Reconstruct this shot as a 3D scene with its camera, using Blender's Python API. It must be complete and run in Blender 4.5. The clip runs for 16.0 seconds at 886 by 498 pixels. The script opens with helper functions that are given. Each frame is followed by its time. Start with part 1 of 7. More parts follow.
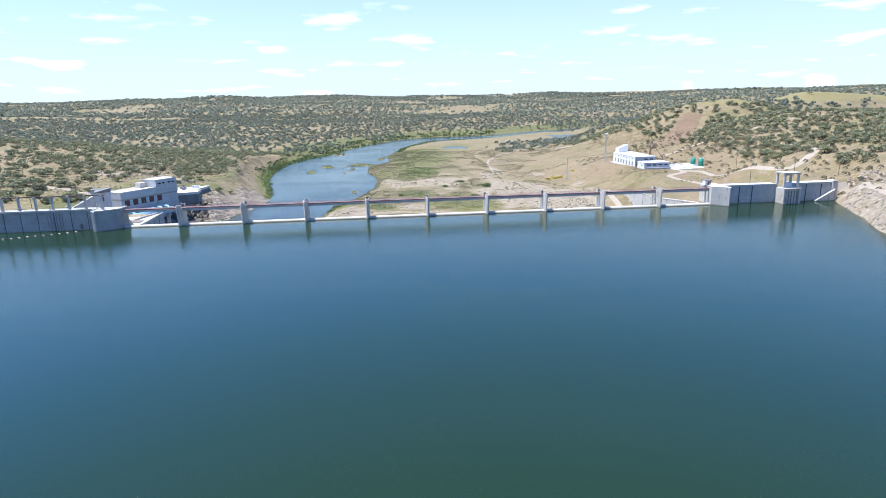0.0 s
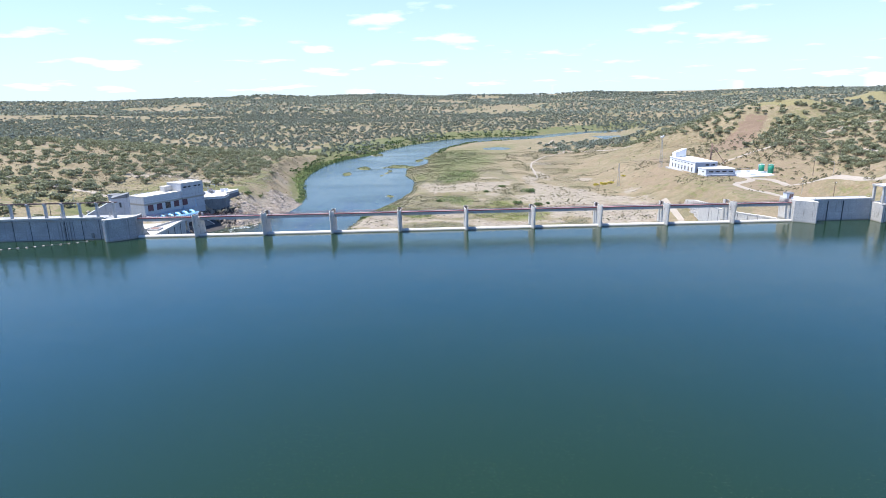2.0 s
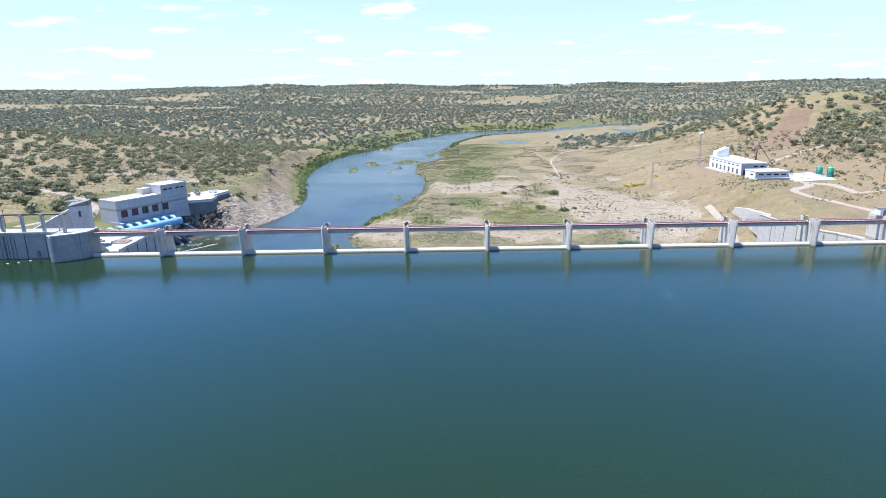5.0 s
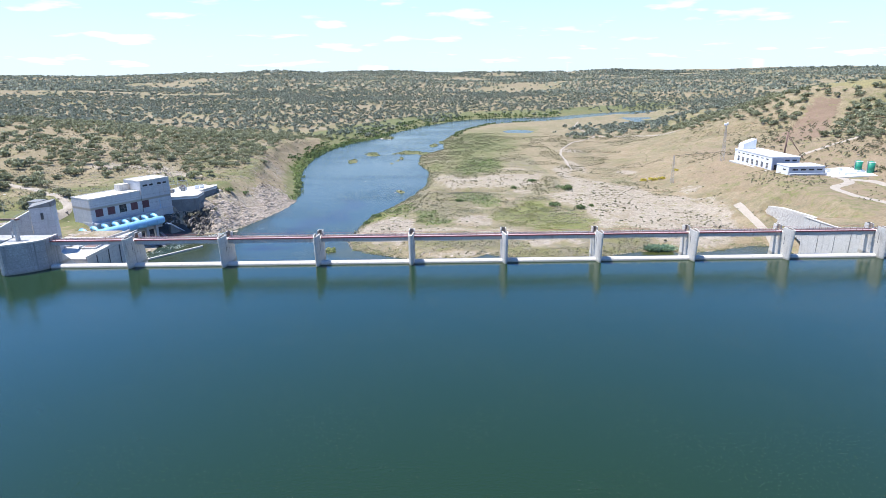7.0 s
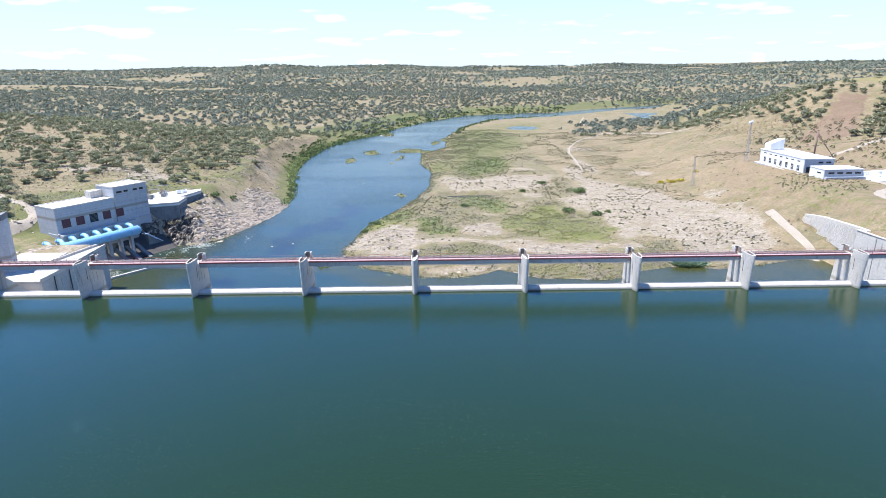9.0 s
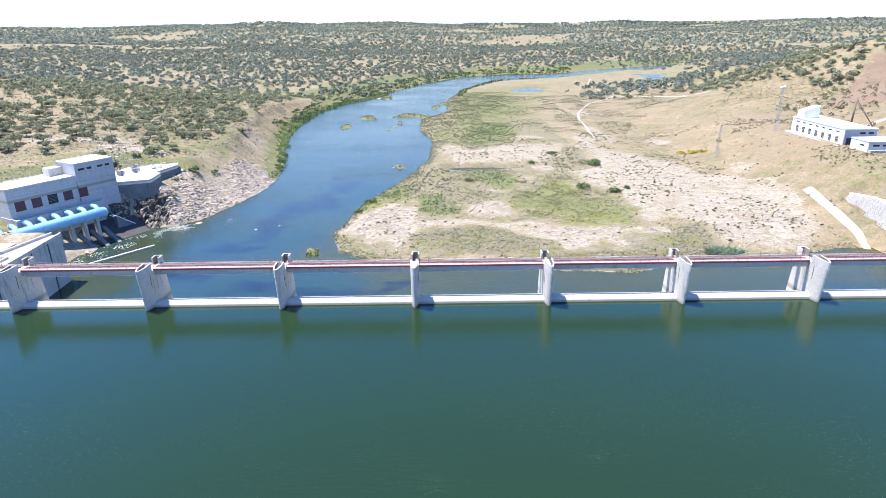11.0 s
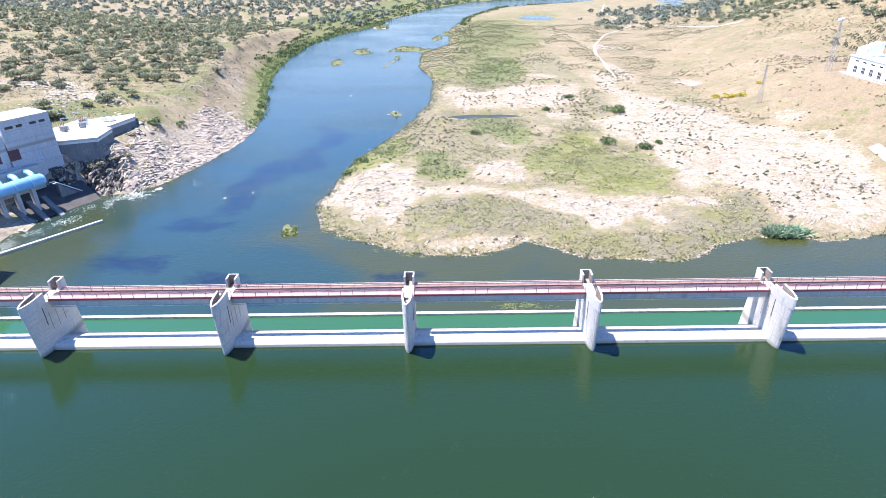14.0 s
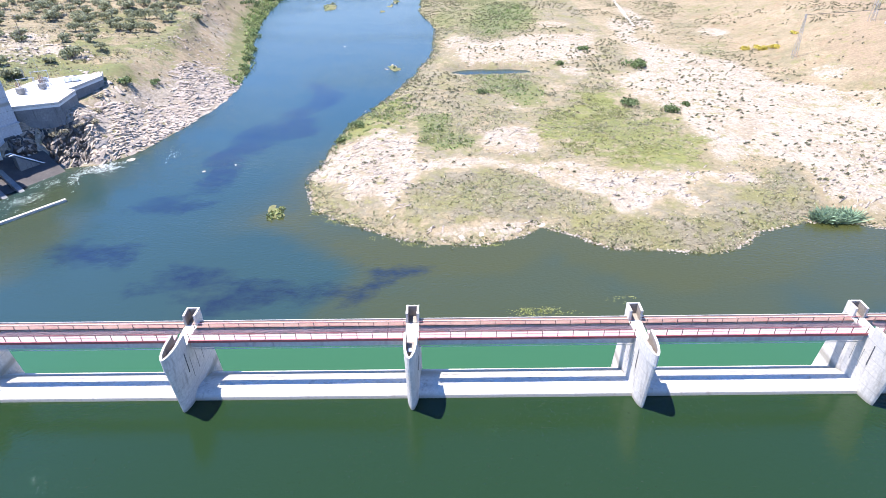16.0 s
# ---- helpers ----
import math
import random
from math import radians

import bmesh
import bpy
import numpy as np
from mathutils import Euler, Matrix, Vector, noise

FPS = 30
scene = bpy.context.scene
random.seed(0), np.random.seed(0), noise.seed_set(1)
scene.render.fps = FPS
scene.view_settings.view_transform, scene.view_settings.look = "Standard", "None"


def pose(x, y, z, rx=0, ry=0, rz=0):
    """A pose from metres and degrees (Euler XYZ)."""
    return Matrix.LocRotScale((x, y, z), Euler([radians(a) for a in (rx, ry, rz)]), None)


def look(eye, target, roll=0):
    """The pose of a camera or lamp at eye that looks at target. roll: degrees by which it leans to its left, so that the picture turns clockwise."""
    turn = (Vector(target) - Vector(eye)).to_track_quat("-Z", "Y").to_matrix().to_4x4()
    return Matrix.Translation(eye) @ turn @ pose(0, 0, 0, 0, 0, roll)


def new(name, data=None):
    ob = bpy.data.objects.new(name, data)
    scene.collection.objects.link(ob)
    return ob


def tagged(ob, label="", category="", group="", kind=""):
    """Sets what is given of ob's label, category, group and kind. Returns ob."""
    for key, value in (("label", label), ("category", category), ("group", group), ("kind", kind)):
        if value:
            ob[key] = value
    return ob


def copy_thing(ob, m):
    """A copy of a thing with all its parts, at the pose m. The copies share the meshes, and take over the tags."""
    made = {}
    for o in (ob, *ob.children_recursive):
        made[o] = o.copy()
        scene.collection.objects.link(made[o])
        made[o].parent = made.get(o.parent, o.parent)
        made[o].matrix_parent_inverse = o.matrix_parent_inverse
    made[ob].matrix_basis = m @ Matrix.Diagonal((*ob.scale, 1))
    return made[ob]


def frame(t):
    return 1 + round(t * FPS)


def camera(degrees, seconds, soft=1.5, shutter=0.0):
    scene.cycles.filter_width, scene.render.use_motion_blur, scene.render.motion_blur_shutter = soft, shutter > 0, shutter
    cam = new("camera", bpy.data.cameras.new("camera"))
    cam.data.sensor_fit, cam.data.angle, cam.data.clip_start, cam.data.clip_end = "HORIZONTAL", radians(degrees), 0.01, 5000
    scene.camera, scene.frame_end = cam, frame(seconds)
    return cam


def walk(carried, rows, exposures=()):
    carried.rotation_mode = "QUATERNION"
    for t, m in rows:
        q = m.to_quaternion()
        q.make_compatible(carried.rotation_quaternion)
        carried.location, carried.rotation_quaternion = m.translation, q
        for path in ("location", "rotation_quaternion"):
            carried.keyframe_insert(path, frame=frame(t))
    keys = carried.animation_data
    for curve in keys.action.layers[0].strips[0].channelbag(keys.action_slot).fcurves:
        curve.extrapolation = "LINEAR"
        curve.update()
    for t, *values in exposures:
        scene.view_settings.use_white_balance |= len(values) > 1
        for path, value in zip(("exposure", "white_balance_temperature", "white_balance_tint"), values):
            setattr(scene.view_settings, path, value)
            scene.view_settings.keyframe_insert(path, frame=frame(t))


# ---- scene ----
cam = camera(74.3, 16.0, soft=0.7)
PATH = [
    (0, (11.783, -285.837, 55.678), (11.953, -283.906, 55.188), -1.3),
    (0.5, (12.471, -277.973, 55.74), (12.626, -276.04, 55.25), -1.3),
    (1, (13.15, -270.09, 55.828), (13.27, -268.154, 55.338), -1.4),
    (1.5, (13.787, -262.153, 55.954), (13.853, -260.215, 55.465), -1.2),
    (2, (14.31, -254.171, 56.118), (14.347, -252.232, 55.628), -1.2),
    (2.5, (14.621, -246.094, 56.324), (14.64, -244.156, 55.833), -1.1),
    (3, (14.757, -237.951, 56.531), (14.765, -236.013, 56.038), -1.1),
    (3.5, (14.755, -229.862, 56.686), (14.757, -227.924, 56.19), -1.0),
    (4, (14.525, -222.001, 56.782), (14.528, -220.064, 56.282), -1.0),
    (6.5, (11.195, -184.379, 57.017), (11.191, -182.457, 56.463), -0.8),
    (7, (10.428, -177.11, 56.994), (10.425, -175.19, 56.434), -0.8),
    (7.5, (9.708, -169.882, 56.973), (9.706, -167.963, 56.41), -0.8),
    (8, (9.074, -162.553, 57.005), (9.071, -160.635, 56.437), -0.8),
    (10.5, (6.901, -125.345, 57.926), (6.898, -123.454, 57.273), -0.8),
    (11, (6.705, -117.803, 58.025), (6.701, -115.929, 57.324), -0.8),
    (11.5, (6.594, -110.114, 58.147), (6.59, -108.247, 57.43), -0.8),
    (12, (6.496, -102.367, 58.305), (6.492, -100.502, 57.582), -0.8),
    (12.5, (6.499, -95.267, 58.447), (6.495, -93.413, 57.698), -0.8),
    (13, (6.55, -89.057, 58.529), (6.544, -87.229, 57.718), -0.9),
    (13.5, (6.512, -83.065, 58.57), (6.502, -81.263, 57.702), -0.8),
    (14, (6.342, -77.142, 58.596), (6.331, -75.363, 57.683), -0.9),
    (14.5, (5.997, -71.301, 58.619), (5.987, -69.543, 57.665), -0.9),
    (15, (5.549, -65.441, 58.678), (5.54, -63.705, 57.685), -0.8),
    (15.5, (5.144, -59.471, 58.789), (5.134, -57.758, 57.756), -0.9),
    (16, (4.696, -53.403, 58.932), (4.684, -51.715, 57.858), -0.9),
]
walk(cam, [(t, look(eye, target, roll)) for t, eye, target, roll in PATH],
     exposures=[(0, 0.88, 6050, 11), (7, 0.92, 6050, 11), (9.5, 0.99, 6080, 12), (10.5, 1.12, 6080, 13), (11.6, 1.38, 6050, 14), (13.5, 1.46, 6030, 16), (16, 1.43, 6090, 17)])

# ---- world, sun, exposure ----
SUN_EL, SUN_AZ = radians(70), radians(170)          # measured from +x, anticlockwise
sun_way = Vector((math.cos(SUN_EL) * math.cos(SUN_AZ), math.cos(SUN_EL) * math.sin(SUN_AZ), math.sin(SUN_EL)))
world = bpy.data.worlds.new("world")
scene.world = world
world.use_nodes = True
wn, wl = world.node_tree.nodes, world.node_tree.links
wn.clear()
w_out, w_bg = wn.new("ShaderNodeOutputWorld"), wn.new("ShaderNodeBackground")
w_sky = wn.new("ShaderNodeTexSky")
w_sky.sky_type, w_sky.sun_disc = "NISHITA", False
w_sky.sun_elevation, w_sky.sun_rotation = SUN_EL, radians(90) - SUN_AZ
w_sky.altitude, w_sky.air_density, w_sky.dust_density, w_sky.ozone_density = 100, 1.0, 0.0, 4.0
# small fair-weather clouds, flattened towards the horizon
w_co, w_sep = wn.new("ShaderNodeTexCoord"), wn.new("ShaderNodeSeparateXYZ")
wl.new(w_co.outputs["Generated"], w_sep.inputs[0])
w_up = wn.new("ShaderNodeMath"); w_up.operation = "MAXIMUM"; w_up.inputs[1].default_value = 0.02
wl.new(w_sep.outputs[2], w_up.inputs[0])
w_add = wn.new("ShaderNodeMath"); w_add.operation = "ADD"; w_add.inputs[1].default_value = 0.12
wl.new(w_up.outputs[0], w_add.inputs[0])
w_div = [wn.new("ShaderNodeMath") for _ in range(2)]
w_comb = wn.new("ShaderNodeCombineXYZ")
for i, d in enumerate(w_div):
    d.operation = "DIVIDE"
    wl.new(w_sep.outputs[i], d.inputs[0]); wl.new(w_add.outputs[0], d.inputs[1]); wl.new(d.outputs[0], w_comb.inputs[i])
w_noise = wn.new("ShaderNodeTexNoise")
w_noise.inputs["Scale"].default_value, w_noise.inputs["Detail"].default_value = 1.7, 8.0
wl.new(w_comb.outputs[0], w_noise.inputs["Vector"])
w_ramp = wn.new("ShaderNodeMapRange")
w_ramp.inputs["From Min"].default_value, w_ramp.inputs["From Max"].default_value = 0.575, 0.74
w_ramp.inputs["To Min"].default_value, w_ramp.inputs["To Max"].default_value = 0.0, 0.85
wl.new(w_noise.outputs["Fac"], w_ramp.inputs["Value"])
w_mix = wn.new("ShaderNodeMix"); w_mix.data_type = "RGBA"
w_mix.inputs["B"].default_value = (8.0, 8.2, 8.5, 1)
w_low = wn.new("ShaderNodeMapRange")
w_low.inputs["From Min"].default_value, w_low.inputs["From Max"].default_value = 0.20, 0.13
wl.new(w_sep.outputs[2], w_low.inputs["Value"])
w_fac = wn.new("ShaderNodeMath"); w_fac.operation = "MULTIPLY"
wl.new(w_ramp.outputs[0], w_fac.inputs[0]); wl.new(w_low.outputs[0], w_fac.inputs[1])
w_tint = wn.new("ShaderNodeMix"); w_tint.data_type, w_tint.blend_type = "RGBA", "MULTIPLY"
w_tint.inputs["Factor"].default_value = 1.0
# the blue deepens away from the bright horizon
w_deep, w_rise = wn.new("ShaderNodeMix"), wn.new("ShaderNodeMapRange")
w_deep.data_type = "RGBA"
w_deep.inputs["A"].default_value, w_deep.inputs["B"].default_value = (0.84, 0.95, 1.10, 1), (0.59, 1.02, 1.50, 1)
w_rise.inputs["From Min"].default_value, w_rise.inputs["From Max"].default_value = 0.16, 0.30
wl.new(w_sep.outputs[2], w_rise.inputs["Value"]); wl.new(w_rise.outputs[0], w_deep.inputs["Factor"])
w_top, w_high = wn.new("ShaderNodeMix"), wn.new("ShaderNodeMapRange")
w_top.data_type, w_top.inputs["B"].default_value = "RGBA", (0.34, 0.54, 0.78, 1)
w_high.inputs["From Min"].default_value, w_high.inputs["From Max"].default_value = 0.50, 0.90
wl.new(w_sep.outputs[2], w_high.inputs["Value"]); wl.new(w_high.outputs[0], w_top.inputs["Factor"])
wl.new(w_deep.outputs["Result"], w_top.inputs["A"]); wl.new(w_top.outputs["Result"], w_tint.inputs["B"])
wl.new(w_sky.outputs[0], w_tint.inputs["A"])
w_haze, w_el = wn.new("ShaderNodeMix"), wn.new("ShaderNodeMapRange")
w_haze.data_type, w_haze.inputs["B"].default_value = "RGBA", (3.9, 4.5, 4.75, 1)
w_el.inputs["From Max"].default_value = 0.32
w_el.inputs["To Min"].default_value, w_el.inputs["To Max"].default_value = 0.92, 0.0
wl.new(w_sep.outputs[2], w_el.inputs["Value"]); wl.new(w_el.outputs[0], w_haze.inputs["Factor"]); wl.new(w_tint.outputs["Result"], w_haze.inputs["A"])
wl.new(w_fac.outputs[0], w_mix.inputs["Factor"]); wl.new(w_haze.outputs["Result"], w_mix.inputs["A"])
wl.new(w_mix.outputs["Result"], w_bg.inputs["Color"])
w_bg.inputs["Strength"].default_value = 0.115
wl.new(w_bg.outputs[0], w_out.inputs["Surface"])

sun = new("sun", bpy.data.lights.new("sun", "SUN"))
sun.data.energy, sun.data.angle, sun.data.color = 5.0, radians(0.53), (1.0, 0.955, 0.88)
sun.matrix_world = look(sun_way * 300, (0, 0, 0))


# ---- materials ----
def nodes_of(name):
    m = bpy.data.materials.new(name)
    m.use_nodes = True
    n, l = m.node_tree.nodes, m.node_tree.links
    return m, n, l, n["Principled BSDF"]


def mixed(n, l, fac, a, b):
    """A colour mix; fac, a, b: a socket or a plain value."""
    x = n.new("ShaderNodeMix"); x.data_type = "RGBA"
    for key, v in (("Factor", fac), ("A", a), ("B", b)):
        s = x.inputs[key]
        if hasattr(v, "links"):
            l.new(v, s)
        else:
            s.default_value = v if key == "Factor" else (*v, 1)
    return x.outputs["Result"]


def noisy(n, l, scale, detail=4.0, stretch=(1, 1, 1), lo=0.35, hi=0.65, rough=0.55):
    """World-space noise between 0 and 1, sharpened between lo and hi."""
    g, mp, t, r = n.new("ShaderNodeNewGeometry"), n.new("ShaderNodeMapping"), n.new("ShaderNodeTexNoise"), n.new("ShaderNodeMapRange")
    mp.inputs["Scale"].default_value = stretch
    l.new(g.outputs["Position"], mp.inputs["Vector"]); l.new(mp.outputs[0], t.inputs["Vector"])
    t.inputs["Scale"].default_value, t.inputs["Detail"].default_value, t.inputs["Roughness"].default_value = scale, detail, rough
    r.inputs["From Min"].default_value, r.inputs["From Max"].default_value = lo, hi
    l.new(t.outputs["Fac"], r.inputs["Value"])
    return r.outputs[0]


def bumped(n, l, bsdf, height, strength, distance):
    b = n.new("ShaderNodeBump")
    b.inputs["Strength"].default_value, b.inputs["Distance"].default_value = strength, distance
    l.new(height, b.inputs["Height"]); l.new(b.outputs[0], bsdf.inputs["Normal"])


def surface(name, a, b, scale=0.3, fine=3.0, rough=0.8, bump=0.3, stain=None, metal=0.0, vary=0.0, depth=0.05, streak=0.12, lift=0.0):
    """Two tones in large patches, a fine grain, upright streaks of a third tone, and a small relief."""
    m, n, l, p = nodes_of(name)
    col = mixed(n, l, noisy(n, l, scale), a, b)
    grain = noisy(n, l, fine, 5.0, lo=0.3, hi=0.7)
    col = mixed(n, l, grain, [c * 0.86 for c in a], col) if bump else col
    if stain:
        s = noisy(n, l, 0.9, 5.0, (1, 1, streak), 0.56, 0.72)
        col = mixed(n, l, s, col, stain)
    if lift:
        g, sp = n.new("ShaderNodeNewGeometry"), n.new("ShaderNodeSeparateXYZ")
        l.new(g.outputs["Position"], sp.inputs[0])
        pp = n.new("ShaderNodeMath"); pp.operation = "PINGPONG"; pp.inputs[1].default_value = lift / 2
        l.new(sp.outputs[2], pp.inputs[0])
        ln = n.new("ShaderNodeMapRange")
        ln.inputs["From Min"].default_value, ln.inputs["From Max"].default_value = 0.0, 0.09
        ln.inputs["To Min"].default_value, ln.inputs["To Max"].default_value = 0.45, 0.0
        l.new(pp.outputs[0], ln.inputs["Value"])
        col = mixed(n, l, ln.outputs[0], col, [v * 0.55 for v in a])
        tide = n.new("ShaderNodeMapRange")
        tide.inputs["From Min"].default_value, tide.inputs["From Max"].default_value = 0.75, 0.15
        l.new(sp.outputs[2], tide.inputs["Value"])
        under = n.new("ShaderNodeMapRange")
        under.inputs["From Min"].default_value, under.inputs["From Max"].default_value = -0.9, -0.4
        under.inputs["To Max"].default_value = 0.8
        l.new(sp.outputs[2], under.inputs["Value"])
        rim = n.new("ShaderNodeMath"); rim.operation = "MULTIPLY"; l.new(under.outputs[0], rim.inputs[1])
        l.new(tide.outputs[0], rim.inputs[0])
        col = mixed(n, l, rim.outputs[0], col, (0.26, 0.235, 0.18))
    if vary:
        info, hsv = n.new("ShaderNodeObjectInfo"), n.new("ShaderNodeHueSaturation")
        r = n.new("ShaderNodeMapRange")
        r.inputs["To Min"].default_value, r.inputs["To Max"].default_value = 1 - vary, 1 + vary
        l.new(info.outputs["Random"], r.inputs["Value"]); l.new(r.outputs[0], hsv.inputs["Value"]); l.new(col, hsv.inputs["Color"])
        col = hsv.outputs[0]
    l.new(col, p.inputs["Base Color"])
    p.inputs["Roughness"].default_value, p.inputs["Metallic"].default_value = rough, metal
    if bump:
        bumped(n, l, p, grain, bump, depth)
    return m


CONCRETE = surface("concrete", (0.42, 0.405, 0.375), (0.52, 0.505, 0.47), 0.25, 2.5, 0.85, 0.25, (0.27, 0.26, 0.24), lift=2.0)
CONCRETE_LIGHT = surface("pale_concrete", (0.51, 0.472, 0.41), (0.61, 0.570, 0.505), 0.3, 2.5, 0.85, 0.2, (0.29, 0.265, 0.23), streak=0.2, lift=2.0)
CONCRETE_DARK = surface("dark_concrete", (0.17, 0.17, 0.165), (0.25, 0.245, 0.23), 0.3, 2.0, 0.8, 0.3, (0.09, 0.09, 0.085))
WEATHERED = surface("weathered_dam_concrete", (0.30, 0.295, 0.28), (0.43, 0.42, 0.40), 0.22, 2.2, 0.88, 0.3, (0.155, 0.15, 0.145), streak=0.05, lift=2.0)
JOINT = surface("joint_filler", (0.06, 0.065, 0.07), (0.10, 0.10, 0.10), 1.0, 6.0, 0.9, 0.2)
STATION = surface("blue_grey_concrete", (0.43, 0.435, 0.44), (0.53, 0.53, 0.525), 0.22, 2.0, 0.85, 0.2, (0.36, 0.36, 0.35), lift=2.4)
ROOF = surface("pale_roof_felt", (0.66, 0.65, 0.62), (0.76, 0.75, 0.72), 0.2, 3.0, 0.8, 0.15, (0.55, 0.53, 0.5), streak=1.0)
WHITE = surface("white_render", (0.76, 0.76, 0.75), (0.83, 0.83, 0.82), 0.3, 3.0, 0.75, 0.1, (0.62, 0.6, 0.56))
GREY_PANEL = surface("blue_grey_panel", (0.40, 0.42, 0.45), (0.48, 0.50, 0.52), 0.4, 3.0, 0.6, 0.1)
RED_PAINT = surface("red_railing_paint", (0.33, 0.08, 0.075), (0.42, 0.13, 0.12), 1.0, 9.0, 0.5, 0.1, vary=0.1)
PINK_DECK = surface("faded_red_deck", (0.37, 0.245, 0.235), (0.45, 0.315, 0.30), 0.8, 5.0, 0.8, 0.15, (0.33, 0.21, 0.20), streak=1.0)
DARK_BROWN = surface("dark_brown_concrete", (0.24, 0.20, 0.16), (0.33, 0.28, 0.23), 0.6, 4.0, 0.9, 0.3, (0.13, 0.11, 0.09))
RUST = surface("rusty_steel", (0.20, 0.12, 0.09), (0.28, 0.18, 0.14), 1.0, 7.0, 0.75, 0.3)
STEEL = surface("galvanised_steel", (0.42, 0.43, 0.44), (0.52, 0.53, 0.54), 1.0, 7.0, 0.45, 0.1, metal=0.6)
BLUE_PIPE = surface("light_blue_pipe_paint", (0.27, 0.54, 0.76), (0.34, 0.60, 0.80), 0.6, 4.0, 0.4, 0.08, (0.30, 0.46, 0.55))
GREEN_TANK = surface("green_tank_paint", (0.02, 0.22, 0.13), (0.03, 0.27, 0.16), 0.6, 4.0, 0.45, 0.08)
SHUTTER = surface("dark_red_shutter", (0.09, 0.03, 0.04), (0.13, 0.05, 0.055), 1.0, 6.0, 0.6, 0.1)
GLASS = surface("dark_window_glass", (0.02, 0.025, 0.03), (0.03, 0.035, 0.04), 1.0, 6.0, 0.08, 0.0)
WOOD = surface("weathered_pole_wood", (0.22, 0.16, 0.11), (0.30, 0.23, 0.16), 1.0, 8.0, 0.85, 0.2)
DIRT = surface("pale_dirt_track", (0.31, 0.265, 0.205), (0.38, 0.325, 0.26), 0.2, 1.5, 0.95, 0.3)
STONE = surface("pale_schist_rock", (0.345, 0.280, 0.215), (0.440, 0.370, 0.295), 0.25, 2.0, 0.9, 0.5, (0.17, 0.145, 0.12), vary=0.15, streak=1.0, depth=0.15)
MASONRY = surface("stone_pitching", (0.43, 0.40, 0.355), (0.56, 0.53, 0.475), 0.5, 1.6, 0.9, 0.6, (0.28, 0.26, 0.23), depth=0.15)
BARK = surface("oak_bark", (0.10, 0.075, 0.055), (0.15, 0.12, 0.09), 1.0, 6.0, 0.9, 0.4)
BUOY = surface("faded_buoy_plastic", (0.40, 0.33, 0.28), (0.50, 0.42, 0.36), 1.0, 6.0, 0.6, 0.1)


def leaves(name, a, b, scale=0.12, rough=0.75):
    """Foliage: tone by place and by single clump."""
    m, n, l, p = nodes_of(name)
    g = n.new("ShaderNodeNewGeometry")
    col = mixed(n, l, noisy(n, l, scale, 3.0, lo=0.3, hi=0.7), a, b)
    hsv, r = n.new("ShaderNodeHueSaturation"), n.new("ShaderNodeMapRange")
    r.inputs["To Min"].default_value, r.inputs["To Max"].default_value = 0.45, 1.55
    l.new(g.outputs["Random Per Island"], r.inputs["Value"]); l.new(r.outputs[0], hsv.inputs["Value"]); l.new(col, hsv.inputs["Color"])
    l.new(hsv.outputs[0], p.inputs["Base Color"])
    p.inputs["Roughness"].default_value = rough
    p.inputs["Specular IOR Level"].default_value = 0.25
    tr, mx = n.new("ShaderNodeBsdfTranslucent"), n.new("ShaderNodeMixShader")
    l.new(hsv.outputs[0], tr.inputs["Color"])
    mx.inputs[0].default_value = 0.38
    l.new(p.outputs[0], mx.inputs[1]); l.new(tr.outputs[0], mx.inputs[2]); l.new(mx.outputs[0], n["Material Output"].inputs["Surface"])
    return m


OAK_LEAF = leaves("holm_oak_leaves", (0.220, 0.232, 0.128), (0.284, 0.284, 0.176))
# further woods: distance haze is mixed into this greyer, bluer leaf colour
FAR_LEAF = leaves("haze_tinted_oak_leaves", (0.190, 0.212, 0.152), (0.235, 0.250, 0.190), 0.01)
BLUE_REED = leaves("blue_green_reeds", (0.17, 0.25, 0.15), (0.23, 0.31, 0.19), 0.3)
BUSH_LEAF = leaves("riverside_bush_leaves", (0.118, 0.162, 0.062), (0.165, 0.208, 0.088))
MARSH = leaves("marsh_rushes", (0.150, 0.172, 0.078), (0.212, 0.216, 0.112), 0.05)
REED = leaves("reed_blades", (0.16, 0.225, 0.075), (0.26, 0.285, 0.12), 0.05)
DRY_STEM = leaves("dry_grass_stems", (0.325, 0.288, 0.186), (0.41, 0.362, 0.252), 0.08)
GRAVEL_SHRUB = leaves("dark_gravel_shrub_leaves", (0.105, 0.112, 0.066), (0.16, 0.158, 0.095), 0.2)
SWARD = leaves("yellow_green_sward", (0.265, 0.258, 0.098), (0.205, 0.222, 0.082), 0.08)
SCRUB = leaves("grey_green_scrub_leaves", (0.15, 0.145, 0.085), (0.22, 0.205, 0.125), 0.2)
BROOM = leaves("yellow_broom_flowers", (0.45, 0.36, 0.05), (0.52, 0.44, 0.10), 0.5)


